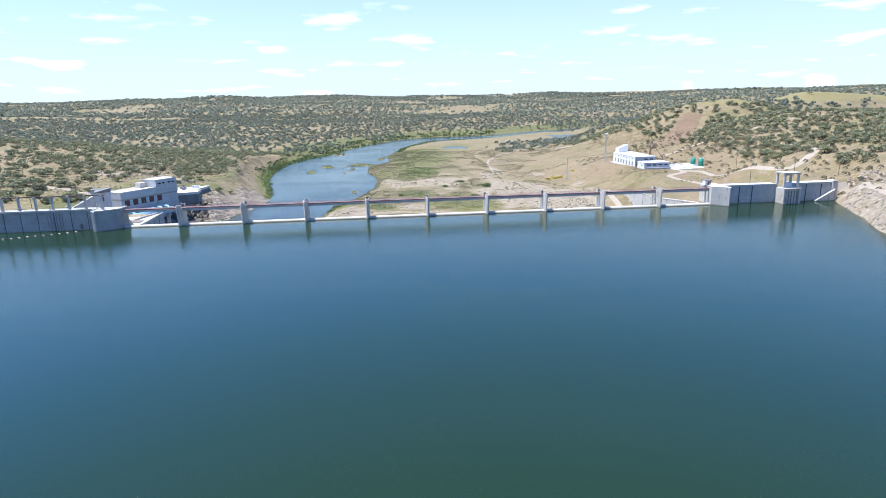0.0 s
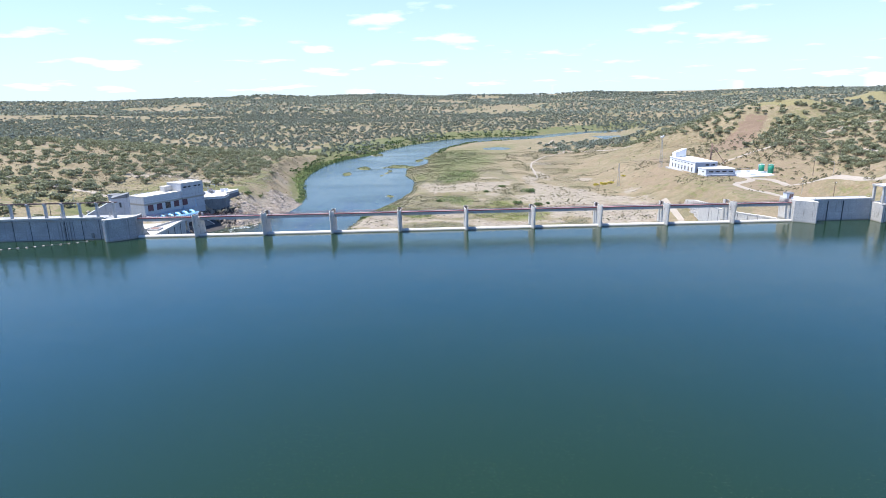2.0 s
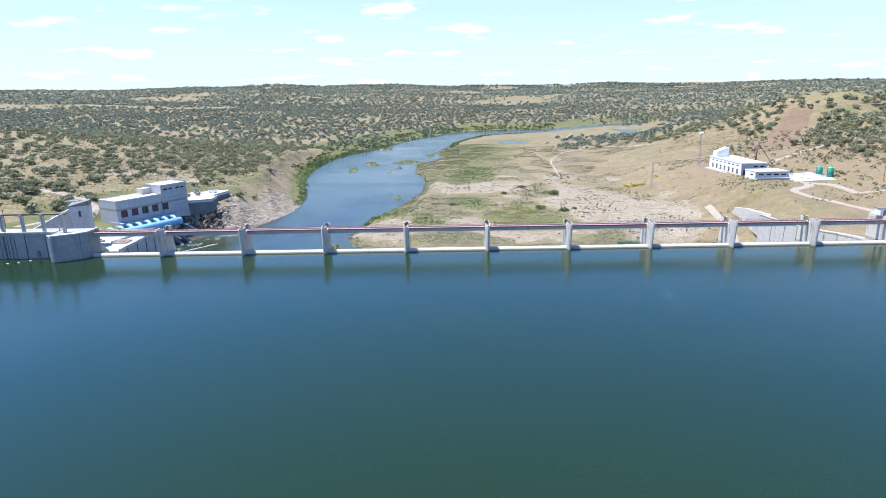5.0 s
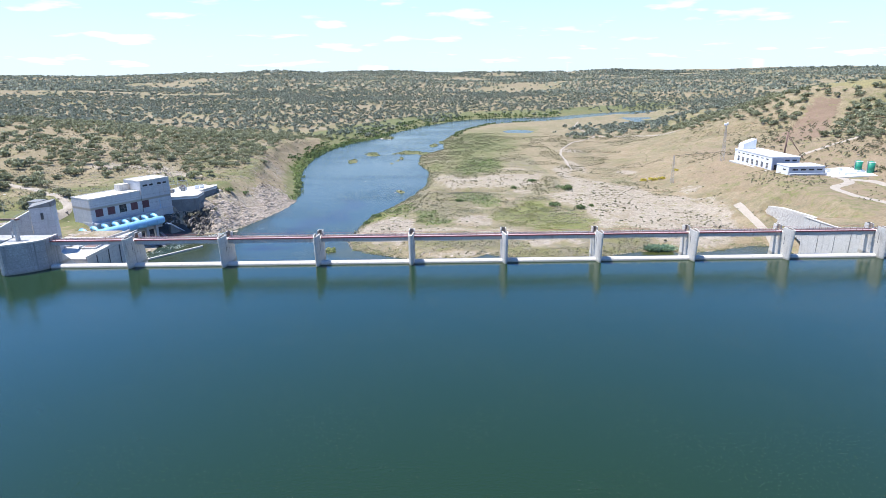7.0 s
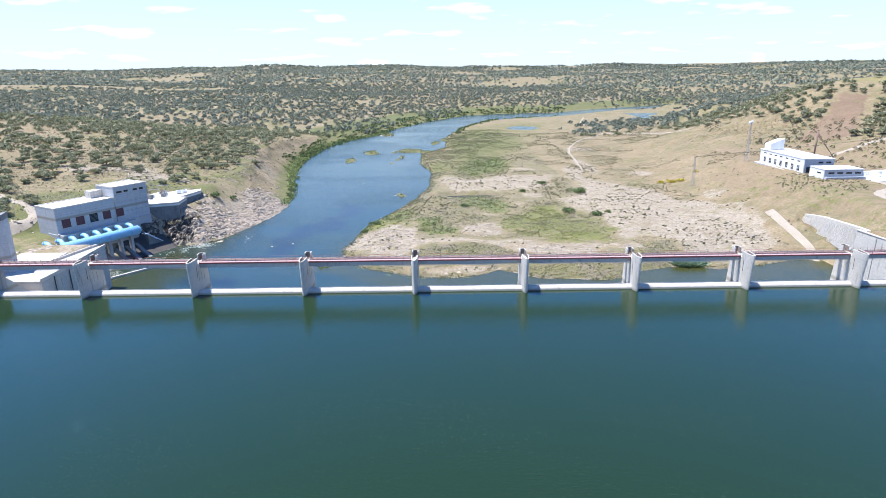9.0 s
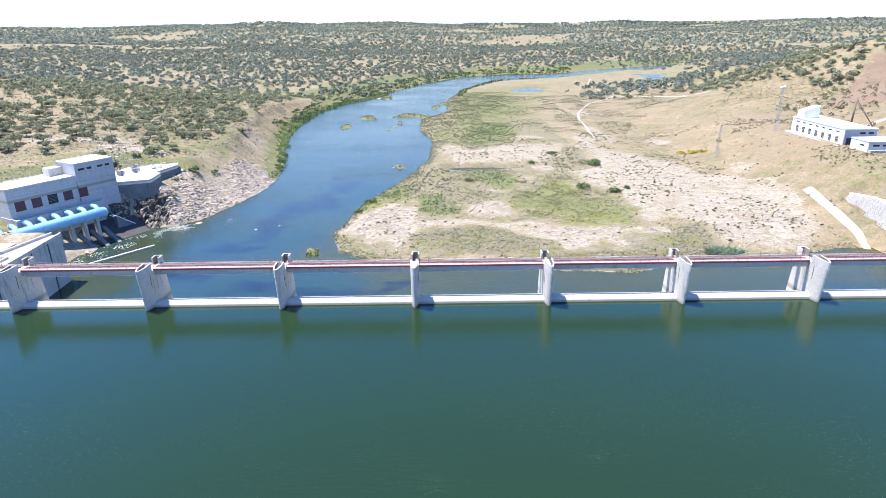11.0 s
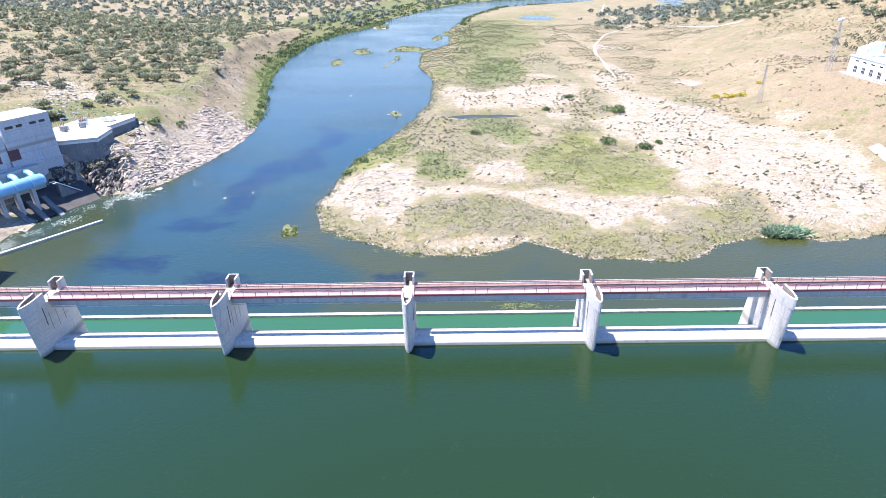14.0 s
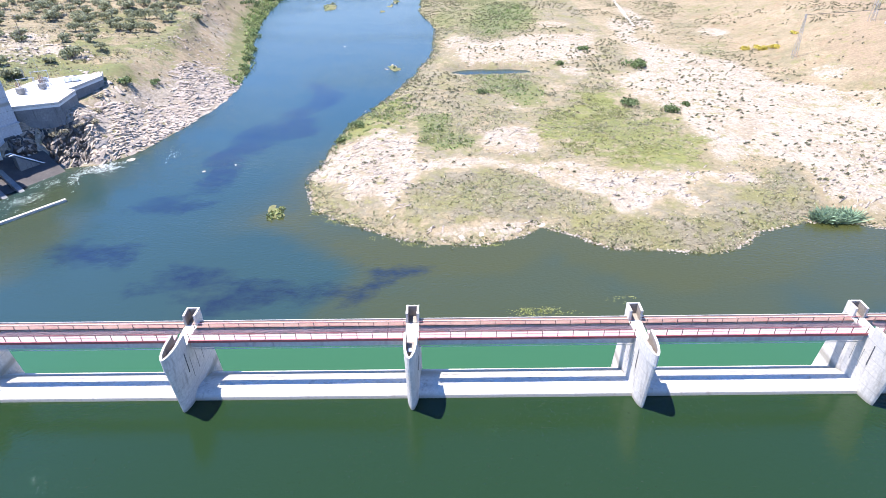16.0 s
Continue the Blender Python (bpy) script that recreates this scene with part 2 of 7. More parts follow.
def ground_material():
    m, n, l, p = nodes_of("hillside_ground")
    at = n.new("ShaderNodeAttribute"); at.attribute_name = "cover"
    sep = n.new("ShaderNodeSeparateColor"); l.new(at.outputs["Color"], sep.inputs[0])
    rag = noisy(n, l, 0.22, 10.0, lo=0.385, hi=0.615, rough=0.74)

    def mask(socket, width=0.30):
        add = n.new("ShaderNodeMath"); add.operation = "MULTIPLY_ADD"
        l.new(rag, add.inputs[0]); add.inputs[1].default_value = 1.0; l.new(socket, add.inputs[2])
        r = n.new("ShaderNodeMapRange"); r.interpolation_type = "SMOOTHSTEP"
        r.inputs["From Min"].default_value, r.inputs["From Max"].default_value = 1.0 - width, 1.0 + width
        l.new(add.outputs[0], r.inputs["Value"])
        return r.outputs[0]

    at2 = n.new("ShaderNodeAttribute"); at2.attribute_name = "growth"
    sep2 = n.new("ShaderNodeSeparateColor"); l.new(at2.outputs["Color"], sep2.inputs[0])
    big, fine = noisy(n, l, 0.035, 5.0), noisy(n, l, 0.9, 7.0, lo=0.36, hi=0.62, rough=0.75)
    dry = mixed(n, l, big, (0.312, 0.246, 0.154), (0.232, 0.188, 0.108))
    dry = mixed(n, l, noisy(n, l, 0.5, 6.0, lo=0.5, hi=0.75), dry, (0.135, 0.13, 0.06))
    soil = mixed(n, l, noisy(n, l, 0.06, 5.0), (0.305, 0.236, 0.150), (0.250, 0.190, 0.112))
    soil = mixed(n, l, noisy(n, l, 0.7, 6.0, lo=0.52, hi=0.78), soil, (0.19, 0.16, 0.085))
    soil = mixed(n, l, noisy(n, l, 0.04, 9.0, (1, 1.3, 1), 0.47, 0.60, 0.72), soil, (0.180, 0.155, 0.088))
    soil = mixed(n, l, noisy(n, l, 0.13, 9.0, (1.4, 1, 1), 0.54, 0.64, 0.75), soil, (0.225, 0.150, 0.085))
    rock = mixed(n, l, noisy(n, l, 0.3, 7.0, (1, 1, 2.5), rough=0.7), (0.305, 0.252, 0.184), (0.420, 0.362, 0.284))
    rock = mixed(n, l, noisy(n, l, 0.55, 10.0, (2.0, 0.7, 1), 0.49, 0.68, 0.82), rock, (0.165, 0.135, 0.098))
    rock = mixed(n, l, noisy(n, l, 0.07, 8.0, (1.2, 0.9, 1), 0.52, 0.66, 0.75), rock, (0.262, 0.208, 0.140))
    green = mixed(n, l, noisy(n, l, 0.11, 6.0, rough=0.65), (0.140, 0.150, 0.050), (0.188, 0.168, 0.082))
    green = mixed(n, l, noisy(n, l, 0.8, 6.0, lo=0.5, hi=0.8), green, (0.105, 0.122, 0.038))
    col = mixed(n, l, mask(sep.outputs[2]), dry, soil)
    red = mixed(n, l, noisy(n, l, 0.09, 8.0, (1, 1.6, 1), 0.4, 0.62, 0.7), (0.272, 0.200, 0.126), (0.222, 0.170, 0.105))
    red = mixed(n, l, noisy(n, l, 0.8, 8.0, lo=0.55, hi=0.72, rough=0.75), red, (0.165, 0.125, 0.070))
    col = mixed(n, l, mask(sep2.outputs[2]), col, red)
    sedge = mixed(n, l, noisy(n, l, 0.5, 9.0, (1, 1.5, 1), 0.38, 0.62, 0.75), (0.158, 0.138, 0.088), (0.226, 0.196, 0.138))
    sedge = mixed(n, l, noisy(n, l, 0.12, 6.0, lo=0.46, hi=0.62), sedge, (0.170, 0.158, 0.066))
    sedge = mixed(n, l, noisy(n, l, 1.6, 6.0, lo=0.62, hi=0.74, rough=0.7), sedge, (0.085, 0.078, 0.042))
    col = mixed(n, l, mask(sep2.outputs[0]), col, sedge)
    col = mixed(n, l, mask(sep.outputs[0]), col, rock)
    col = mixed(n, l, mask(at.outputs["Alpha"], 0.12), col, mixed(n, l, big, (0.195, 0.132, 0.088), (0.232, 0.160, 0.108)))
    col = mixed(n, l, mask(sep.outputs[1]), col, green)
    sward = mixed(n, l, noisy(n, l, 0.3, 8.0, (1, 1.6, 1), 0.4, 0.62, 0.7), (0.176, 0.176, 0.050), (0.128, 0.146, 0.044))
    sward = mixed(n, l, noisy(n, l, 1.4, 6.0, lo=0.58, hi=0.72, rough=0.7), sward, (0.075, 0.088, 0.028))
    col = mixed(n, l, mask(sep2.outputs[1]), col, sward)
    col = mixed(n, l, mask(at2.outputs["Alpha"]), col, mixed(n, l, noisy(n, l, 0.2, 8.0), (0.268, 0.230, 0.100), (0.212, 0.186, 0.086)))
    core = n.new("ShaderNodeMath"); core.operation = "SUBTRACT"; core.inputs[1].default_value = 0.58
    l.new(sep.outputs[1], core.inputs[0])
    col = mixed(n, l, mask(core.outputs[0]), col, (0.130, 0.142, 0.055))
    col = mixed(n, l, fine, mixed(n, l, 0.48, col, (0.07, 0.06, 0.04)), col)
    l.new(col, p.inputs["Base Color"])
    p.inputs["Roughness"].default_value = 0.95
    p.inputs["Specular IOR Level"].default_value = 0.2
    bumped(n, l, p, noisy(n, l, 0.8, 8.0, lo=0.2, hi=0.8, rough=0.7), 0.45, 0.5)
    return m


def water_material(name, deep, shallow, wave=0.35, scale=0.6, strength=0.05, rough=0.05, weed=None, chop=0.0, index=1.333):
    """Still water: the colour of what hangs in it, a mirror skin, fine ripples in gusts."""
    m, n, l, p = nodes_of(name)
    at = n.new("ShaderNodeAttribute"); at.attribute_name = "shallow"
    col = mixed(n, l, at.outputs["Fac"], deep, shallow)
    if weed:
        wa, wm, wr = n.new("ShaderNodeAttribute"), n.new("ShaderNodeMath"), n.new("ShaderNodeMapRange")
        wa.attribute_name, wm.operation = "weed", "MULTIPLY_ADD"
        l.new(noisy(n, l, 0.22, 8.0, (1.0, 1.5, 1), 0.25, 0.75, 0.72), wm.inputs[0]); wm.inputs[1].default_value = 0.75
        l.new(wa.outputs["Fac"], wm.inputs[2]); l.new(wm.outputs[0], wr.inputs["Value"])
        wr.inputs["From Min"].default_value, wr.inputs["From Max"].default_value = 0.50, 1.15
        col = mixed(n, l, wr.outputs[0], col, weed)
    l.new(col, p.inputs["Base Color"])
    p.inputs["Roughness"].default_value, p.inputs["IOR"].default_value = rough, index
    a = noisy(n, l, scale, 3.0, (1, 1.4, 1), 0.0, 1.0)
    b = noisy(n, l, 0.012, 3.0, (1, 2.5, 1), 0.35, 0.7)
    mul = n.new("ShaderNodeMath"); mul.operation = "MULTIPLY"
    l.new(a, mul.inputs[0]); l.new(b, mul.inputs[1])
    sm = n.new("ShaderNodeMath"); sm.operation = "MULTIPLY_ADD"; sm.inputs[1].default_value = 0.25
    l.new(a, sm.inputs[0]); l.new(mul.outputs[0], sm.inputs[2])
    height = sm.outputs[0]
    if chop:
        cm = n.new("ShaderNodeMath"); cm.operation = "MULTIPLY_ADD"; cm.inputs[1].default_value = chop
        l.new(noisy(n, l, 4.5, 2.0, (1, 1.2, 1), 0.0, 1.0), cm.inputs[0]); l.new(height, cm.inputs[2])
        height = cm.outputs[0]
        gust = noisy(n, l, 0.05, 3.0, (1, 1.3, 1), 0.42, 0.56)
        wave_m, wave_a = n.new("ShaderNodeMath"), n.new("ShaderNodeMath")
        wave_m.operation, wave_a.operation, wave_a.inputs[1].default_value = "MULTIPLY", "MULTIPLY_ADD", 1.2
        l.new(noisy(n, l, 2.4, 1.0, (1, 1.1, 1), 0.66, 0.76), wave_m.inputs[0]); l.new(gust, wave_m.inputs[1])
        l.new(wave_m.outputs[0], wave_a.inputs[0]); l.new(height, wave_a.inputs[2])
        height = wave_a.outputs[0]
    bumped(n, l, p, height, wave, strength)
    return m


GROUND = ground_material()
LAKE = water_material("reservoir_water", (0.0112, 0.0268, 0.0088), (0.03, 0.085, 0.06), 1.0, 1.3, 0.040, rough=0.05, chop=0.3, index=1.39)
RIVER = water_material("river_water", (0.0195, 0.0395, 0.035), (0.040, 0.044, 0.013), 1.0, 1.1, 0.13, rough=0.14, weed=(0.010, 0.017, 0.028))
BASIN = water_material("green_basin_water", (0.026, 0.082, 0.036), (0.03, 0.09, 0.045), 0.3, 0.8, 0.05)


# ---- mesh helpers ----
def part(name, bm, material, parent=None, label=""):
    """Links a bmesh as one mesh object, under a thing or a part."""
    me = bpy.data.meshes.new(name)
    bmesh.ops.recalc_face_normals(bm, faces=bm.faces)
    bm.to_mesh(me)
    bm.free()
    me.materials.append(material)
    ob = new(name, me)
    ob.parent = parent
    return tagged(ob, label)


def share(name, data, parent, m):
    """One more object on the same mesh."""
    ob = new(name, data)
    ob.parent = parent
    ob.matrix_basis = m
    return ob


def thing(name, m, label, category, group="", kind=""):
    ob = new(name)
    ob.empty_display_size = 0.5
    ob.matrix_basis = m
    return tagged(ob, label, category, group, kind)


def box(x0, x1, y0, y1, z0, z1, bevel=0.03, bm=None):
    own = bmesh.new()
    vs = [own.verts.new((x, y, z)) for x in (x0, x1) for y in (y0, y1) for z in (z0, z1)]
    for f in ((0, 1, 3, 2), (4, 6, 7, 5), (0, 4, 5, 1), (2, 3, 7, 6), (0, 2, 6, 4), (1, 5, 7, 3)):
        own.faces.new([vs[i] for i in f])
    bmesh.ops.recalc_face_normals(own, faces=own.faces)
    if bevel:
        bmesh.ops.bevel(own, geom=own.edges[:], offset=bevel, segments=1, affect="EDGES")
    return merge(bm, own)


def merge(bm, own):
    if bm is None:
        return own
    me = bpy.data.meshes.new("tmp")
    own.to_mesh(me)
    own.free()
    bm.from_mesh(me)
    bpy.data.meshes.remove(me)
    return bm


def prism(outline, z0, z1, top=None, bm=None, bevel=0.0):
    """An upright block on a plan outline; top: another outline for the upper end."""
    own = bmesh.new()
    top = top or outline
    low = [own.verts.new((x, y, z0)) for x, y in outline]
    up = [own.verts.new((p[0], p[1], p[2] if len(p) > 2 else z1)) for p in top]
    k = len(low)
    for i in range(k):
        own.faces.new((low[i], low[(i + 1) % k], up[(i + 1) % k], up[i]))
    own.faces.new(low[::-1]); own.faces.new(up)
    bmesh.ops.recalc_face_normals(own, faces=own.faces)
    if bevel:
        bmesh.ops.bevel(own, geom=own.edges[:], offset=bevel, segments=1, affect="EDGES")
    return merge(bm, own)


def swept(profile, x0, x1, bm=None):
    """A closed (y, z) profile drawn out along x."""
    own = bmesh.new()
    a = [own.verts.new((x0, y, z)) for y, z in profile]
    b = [own.verts.new((x1, y, z)) for y, z in profile]
    k = len(a)
    for i in range(k):
        own.faces.new((a[i], a[(i + 1) % k], b[(i + 1) % k], b[i]))
    own.faces.new(a[::-1]); own.faces.new(b)
    bmesh.ops.recalc_face_normals(own, faces=own.faces)
    return merge(bm, own)


def tube(points, r, sides=10, bm=None, r_end=None, caps=True):
    """A round bar along points."""
    own = bmesh.new()
    rings = []
    pts = [Vector(p) for p in points]
    for i, p in enumerate(pts):
        d = (pts[min(i + 1, len(pts) - 1)] - pts[max(i - 1, 0)]).normalized()
        u = d.cross(Vector((0, 0, 1)) if abs(d.z) < 0.9 else Vector((1, 0, 0))).normalized()
        v = d.cross(u)
        rr = r + ((r_end if r_end is not None else r) - r) * i / max(1, len(pts) - 1)
        rings.append([own.verts.new(p + rr * (math.cos(2 * math.pi * k / sides) * u + math.sin(2 * math.pi * k / sides) * v)) for k in range(sides)])
    for a, b in zip(rings, rings[1:]):
        for k in range(sides):
            f = own.faces.new((a[k], a[(k + 1) % sides], b[(k + 1) % sides], b[k]))
            f.smooth = sides > 6
    if caps:
        own.faces.new(rings[0][::-1]); own.faces.new(rings[-1])
    return merge(bm, own)


def raw_mesh(name, verts, quads, material, smooth=False, tris=None):
    """A mesh from numpy arrays."""
    me = bpy.data.meshes.new(name)
    verts = np.asarray(verts, dtype=np.float32)
    faces = np.asarray(quads if tris is None else tris, dtype=np.int32)
    k = faces.shape[1]
    me.vertices.add(len(verts)); me.vertices.foreach_set("co", verts.ravel())
    me.loops.add(faces.size); me.loops.foreach_set("vertex_index", faces.ravel())
    me.polygons.add(len(faces)); me.polygons.foreach_set("loop_start", np.arange(len(faces), dtype=np.int32) * k)
    if smooth:
        me.polygons.foreach_set("use_smooth", np.ones(len(faces), dtype=bool))
    me.materials.append(material)
    me.update(calc_edges=True)
    return me


# ---- the lie of the land ----
rng = np.random.default_rng(7)
LATTICE = rng.random((256, 256))


def vnoise(x, y, size):
    """Smooth noise of 0..1 with cells of that size."""
    x, y = np.asarray(x, float) / size, np.asarray(y, float) / size
    i, j = np.floor(x).astype(int), np.floor(y).astype(int)
    u, v = x - i, y - j
    u, v = u * u * (3 - 2 * u), v * v * (3 - 2 * v)
    g = lambda a, b: LATTICE[a % 256, b % 256]
    return (g(i, j) * (1 - u) + g(i + 1, j) * u) * (1 - v) + (g(i, j + 1) * (1 - u) + g(i + 1, j + 1) * u) * v


def fnoise(x, y, size, octaves=4):
    total, amp, norm = 0, 1.0, 0
    for k in range(octaves):
        total = total + amp * vnoise(np.asarray(x) + 37.7 * k, np.asarray(y) - 91.3 * k, size / 2**k)
        norm += amp
        amp *= 0.5
    return total / norm


def ease(v):
    v = np.clip(v, 0, 1)
    return v * v * (3 - 2 * v)


RIVER_Z = -22.0
LEFT_BANK = [(-121, 12), (-123, 66), (-131, 84), (-133, 118), (-127, 126), (-112, 130), (-103, 142), (-97, 164), (-91, 187), (-90, 215), (-96, 255), (-108, 303),
             (-119, 361), (-124, 431), (-122, 523), (-105, 592), (-78, 645), (-58, 746), (-13, 874), (55, 1002), (130, 1043), (234, 1050), (340, 1146), (620, 1340)]
RIGHT_BANK = [(169, 12), (170, 90), (159, 91), (139, 85), (122, 81), (114, 85), (103, 85), (88, 79), (79, 71), (72, 69), (60, 71), (47, 73), (38, 80), (31, 84), (20, 76),
              (6, 74), (-9, 78), (-25, 88), (-35, 96), (-39, 115), (-36, 138), (-33, 165), (-27, 178), (-13, 220), (-9, 240), (-2, 273), (-1, 330), (-13, 386),
              (-13, 454), (12, 508), (11, 605), (38, 755), (85, 872), (132, 915), (214, 950), (330, 1060), (620, 1250)]


def to_line(x, y, line):
    """The distance from points to a broken line."""
    best = np.full(np.shape(x), 1e18)
    for (ax, ay), (bx, by) in zip(line, line[1:]):
        dx, dy = bx - ax, by - ay
        t = np.clip(((x - ax) * dx + (y - ay) * dy) / (dx * dx + dy * dy), 0, 1)
        best = np.minimum(best, (x - ax - t * dx) ** 2 + (y - ay - t * dy) ** 2)
    return np.sqrt(best)


def inside(x, y, ring):
    odd = np.zeros(np.shape(x), bool)
    for (ax, ay), (bx, by) in zip(ring, ring[1:] + ring[:1]):
        if ay != by:
            odd ^= ((ay > y) != (by > y)) & (x < (bx - ax) * (y - ay) / (by - ay) + ax)
    return odd


def blobs(x, y, spots):
    """How far points lie within soft ovals (x, y, half width, half depth)."""
    best = np.zeros(np.shape(x))
    for cx, cy, rx, ry in spots:
        best = np.maximum(best, 1 - ease((np.hypot((x - cx) / rx, (y - cy) / ry) - 0.55) / 0.7))
    return best


POOLS = [(0, 142.5, 2.5, 3.5), (27, 233, 25, 9), (126, 725, 25, 32)]
ISLETS = [(-80, 414, 6, 12), (-66, 466, 9, 15), (-26, 478, 15, 16), (-8, 466, 12, 10), (-1, 547, 6, 16), (12, 580, 9, 18), (28, 590, 9, 16), (-44, 470, 3, 7), (-38, 392, 2.5, 6), (-36, 410, 2, 6), (-33, 430, 3, 6), (-20, 243, 3.5, 6), (-44, 93.5, 2.2, 5), (-66, 655, 9, 22)]


WING_Y, WING_FOOT, WING_HEAD, WING_TOP, WING_BASE = [67, 72, 84, 100, 118, 134], [167.5, 170.5, 174.5, 178.5, 181.5, 183.8], [169.2, 172.5, 178.0, 182.5, 185.2, 186.5], [-2.9, -3.8, -5.8, -7.9, -9.6, -12.0], -16.8
RIDGE = [(335, 607, 2), (365, 594, 15), (395, 560, 23), (388, 470, 36), (386, 398, 48), (412, 386, 51), (470, 410, 39), (540, 455, 45), (605, 518, 55), (740, 545, 45)]


def land(x, y, masks=False):
    x, y = np.asarray(x, float), np.asarray(y, float)
    wx = x + 3.0 * (fnoise(x, y, 11, 3) - 0.5)
    wy = y + 3.0 * (fnoise(x + 500, y, 11, 3) - 0.5)
    wet = inside(wx, wy, LEFT_BANK + RIGHT_BANK[::-1])
    dl, dr = to_line(wx, wy, LEFT_BANK), to_line(wx, wy, RIGHT_BANK)
    on_left = (dl < dr)
    rough = fnoise(x, y, 9, 4) - 0.5
    hills = fnoise(x, y, 420, 4) - 0.5
    far = np.hypot(x, y)
    # left bank: a steep rocky edge, then a long slope to the oak hills
    steep = np.interp(y, [100, 118, 126, 138, 150, 200, 240, 300], [40, 16, 12, 14, 29, 34, 36, 32])
    left = RIVER_Z + (18.5 - 12.5 * ease((y - 400) / 230)) * np.where(y < 225, 0.4 * ease(dl / steep) + 0.6 * np.clip(dl / steep, 0, 1), 0.82 * ease(dl / steep) + 0.18 * ease((dl - 0.66 * steep - 14 * rough) / (0.22 * steep))) + 0.10 * np.clip(dl - steep, 0, 260) + 0.022 * np.clip(dl - 300, 0, 1500)
    left += rough * 3.0 * ease(dl / 12) * (1 - ease((dl - 60) / 60)) + hills * (8 + 26 * ease(dl / 900)) * ease((dl - 30) / 150)
    # right bank: a low bar, a terrace, and a hill
    toe = np.interp(y, [0, 95, 140, 250, 450, 700, 1000], [169, 169, 158, 152, 158, 230, 420])
    wide = np.interp(y, [0, 95, 140, 260, 450, 700], [9, 30, 55, 78, 140, 170])
    right = RIVER_Z + (2.4 - 1.7 * ease((y - 480) / 200)) * ease(dr / 14) + 0.9 * rough * ease(dr / 6) + 1.2 * (fnoise(x, y, 45, 3) - 0.5) * ease(dr / 10) + 0.002 * np.clip(dr, 0, 300)
    right += 18.5 * ease((x - toe) / wide) - 2.0 * ease((90 - y) / 60) * ease((x - toe) / wide)
    right += 13 * ease((x - 240) / 70) * (1 - ease((y - 290) / 150))
    right += 23 * ease((x - 285 - 8 * rough) / 150) * (1 - ease((y - 300 - 0.35 * (x - 285)) / 170)) + 10 * (fnoise(x, y, 120, 3) - 0.5) * ease((x - 290) / 80)
    right += 10.5 * ease((x - 228) / 26) * (1 - ease((y - 75) / 45))
    crest = np.full(np.shape(x), -99.0)
    for (ax, ay, az), (bx, by, bz) in zip(RIDGE, RIDGE[1:]):
        t = np.clip(((x - ax) * (bx - ax) + (y - ay) * (by - ay)) / ((bx - ax) ** 2 + (by - ay) ** 2), 0, 1)
        off = np.hypot(x - ax - t * (bx - ax), y - ay - t * (by - ay))
        crest = np.maximum(crest, az + t * (bz - az) - 0.40 * (np.hypot(off, 18) - 18) + 5 * rough * ease(off / 40))
    lift = np.clip(crest - right + 4, 0, None)
    right = np.where(lift < 8, right + lift * lift / 16, crest)
    right += hills * 30 * ease((dr - 250) / 500) * ease((y - 420) / 200) + 0.04 * np.clip(dr - 260, 0, 1200) * ease((y - 480) / 300)
    right -= 1.9 * (1 - ease(to_line(wx, wy, [(170, 186), (178, 179), (188, 172), (193, 157)]) / 3.2)) * (x > 150)
    # the ground held by the training wall and its stone-pitched wing
    face = np.interp(y, [14, 25, 34, 48, 68], [179, 175, 170, 166, 165])
    held = np.where(x > face + 1.5, np.maximum(right, -2.4), -25.0)
    right = np.where((y > 12) & (y < 67) & (x > 150) & (x < 215), held, right)
    foot, head = np.interp(y, WING_Y, WING_FOOT), np.interp(y, WING_Y, WING_HEAD)
    head_z = np.interp(y, WING_Y, WING_TOP)
    f = np.clip((x - foot) / (head - foot), 0, 1)
    pitch = WING_BASE + (head_z - WING_BASE) * f - 0.7
    back = ease((x - head) / 16)
    pitched = np.where(x < head, np.minimum(right, pitch), (head_z - 0.3) * (1 - back) + right * back)
    right = np.where((y >= 67) & (y < 134) & (x > foot - 1) & (x < head + 16), pitched, right)
    z = np.where(on_left, left, right)
    # the ranges on the skyline
    z += 0.0135 * np.clip(far - 1400, 0, 4000) + 40 * (fnoise(x, y, 900, 3) - 0.45) * ease((far - 1500) / 1200)
    z += 0.006 * np.clip(far - 1200, 0, 2200) * ease((150 - x) / 500) * (y > 100)
    # the level ground of the power station and its rock cut
    s, w = 0.5 * x + 0.866 * y, 0.866 * x - 0.5 * y
    cut = ease((s + 26) / 6) * (1 - ease((s - 74) / 14)) * ease((w + 206) / 8) * (1 - ease((w + 165) / 6))
    level = np.where(s > 46, np.where(w > -196, -6.5, -4.0), -7.5)
    z = np.where(on_left & ~wet, z * (1 - cut) + np.minimum(z, level) * cut, z)
    pad = ease((x + 178) / 10) * (1 - ease((x + 131) / 3)) * (y > 8) * (1 - ease((y - 74) / 10))
    z = np.where(on_left, z * (1 - pad) - 5.7 * pad, z)
    z = np.where(on_left & (y < 95) & (x > -124 - 12 * ease((y - 60) / 30)), -23.5, z)
    bed = RIVER_Z - np.minimum(2.4, 0.14 * np.minimum(dl, dr)) - 0.2
    z = np.where(wet, bed, z)
    isle = blobs(wx + 8 * (fnoise(x, y, 7, 3) - 0.5), wy + 14 * (fnoise(x + 60, y, 9, 3) - 0.5), ISLETS) * (0.7 + 0.6 * fnoise(x, y, 5, 2))
    z = np.where(wet, np.maximum(bed, RIVER_Z - 0.9 + 1.6 * isle), z)
    pool = blobs(wx, wy, POOLS)
    z = np.where(~wet & ~on_left, z * (1 - pool) + np.minimum(z, RIVER_Z - 1.0) * pool, z)
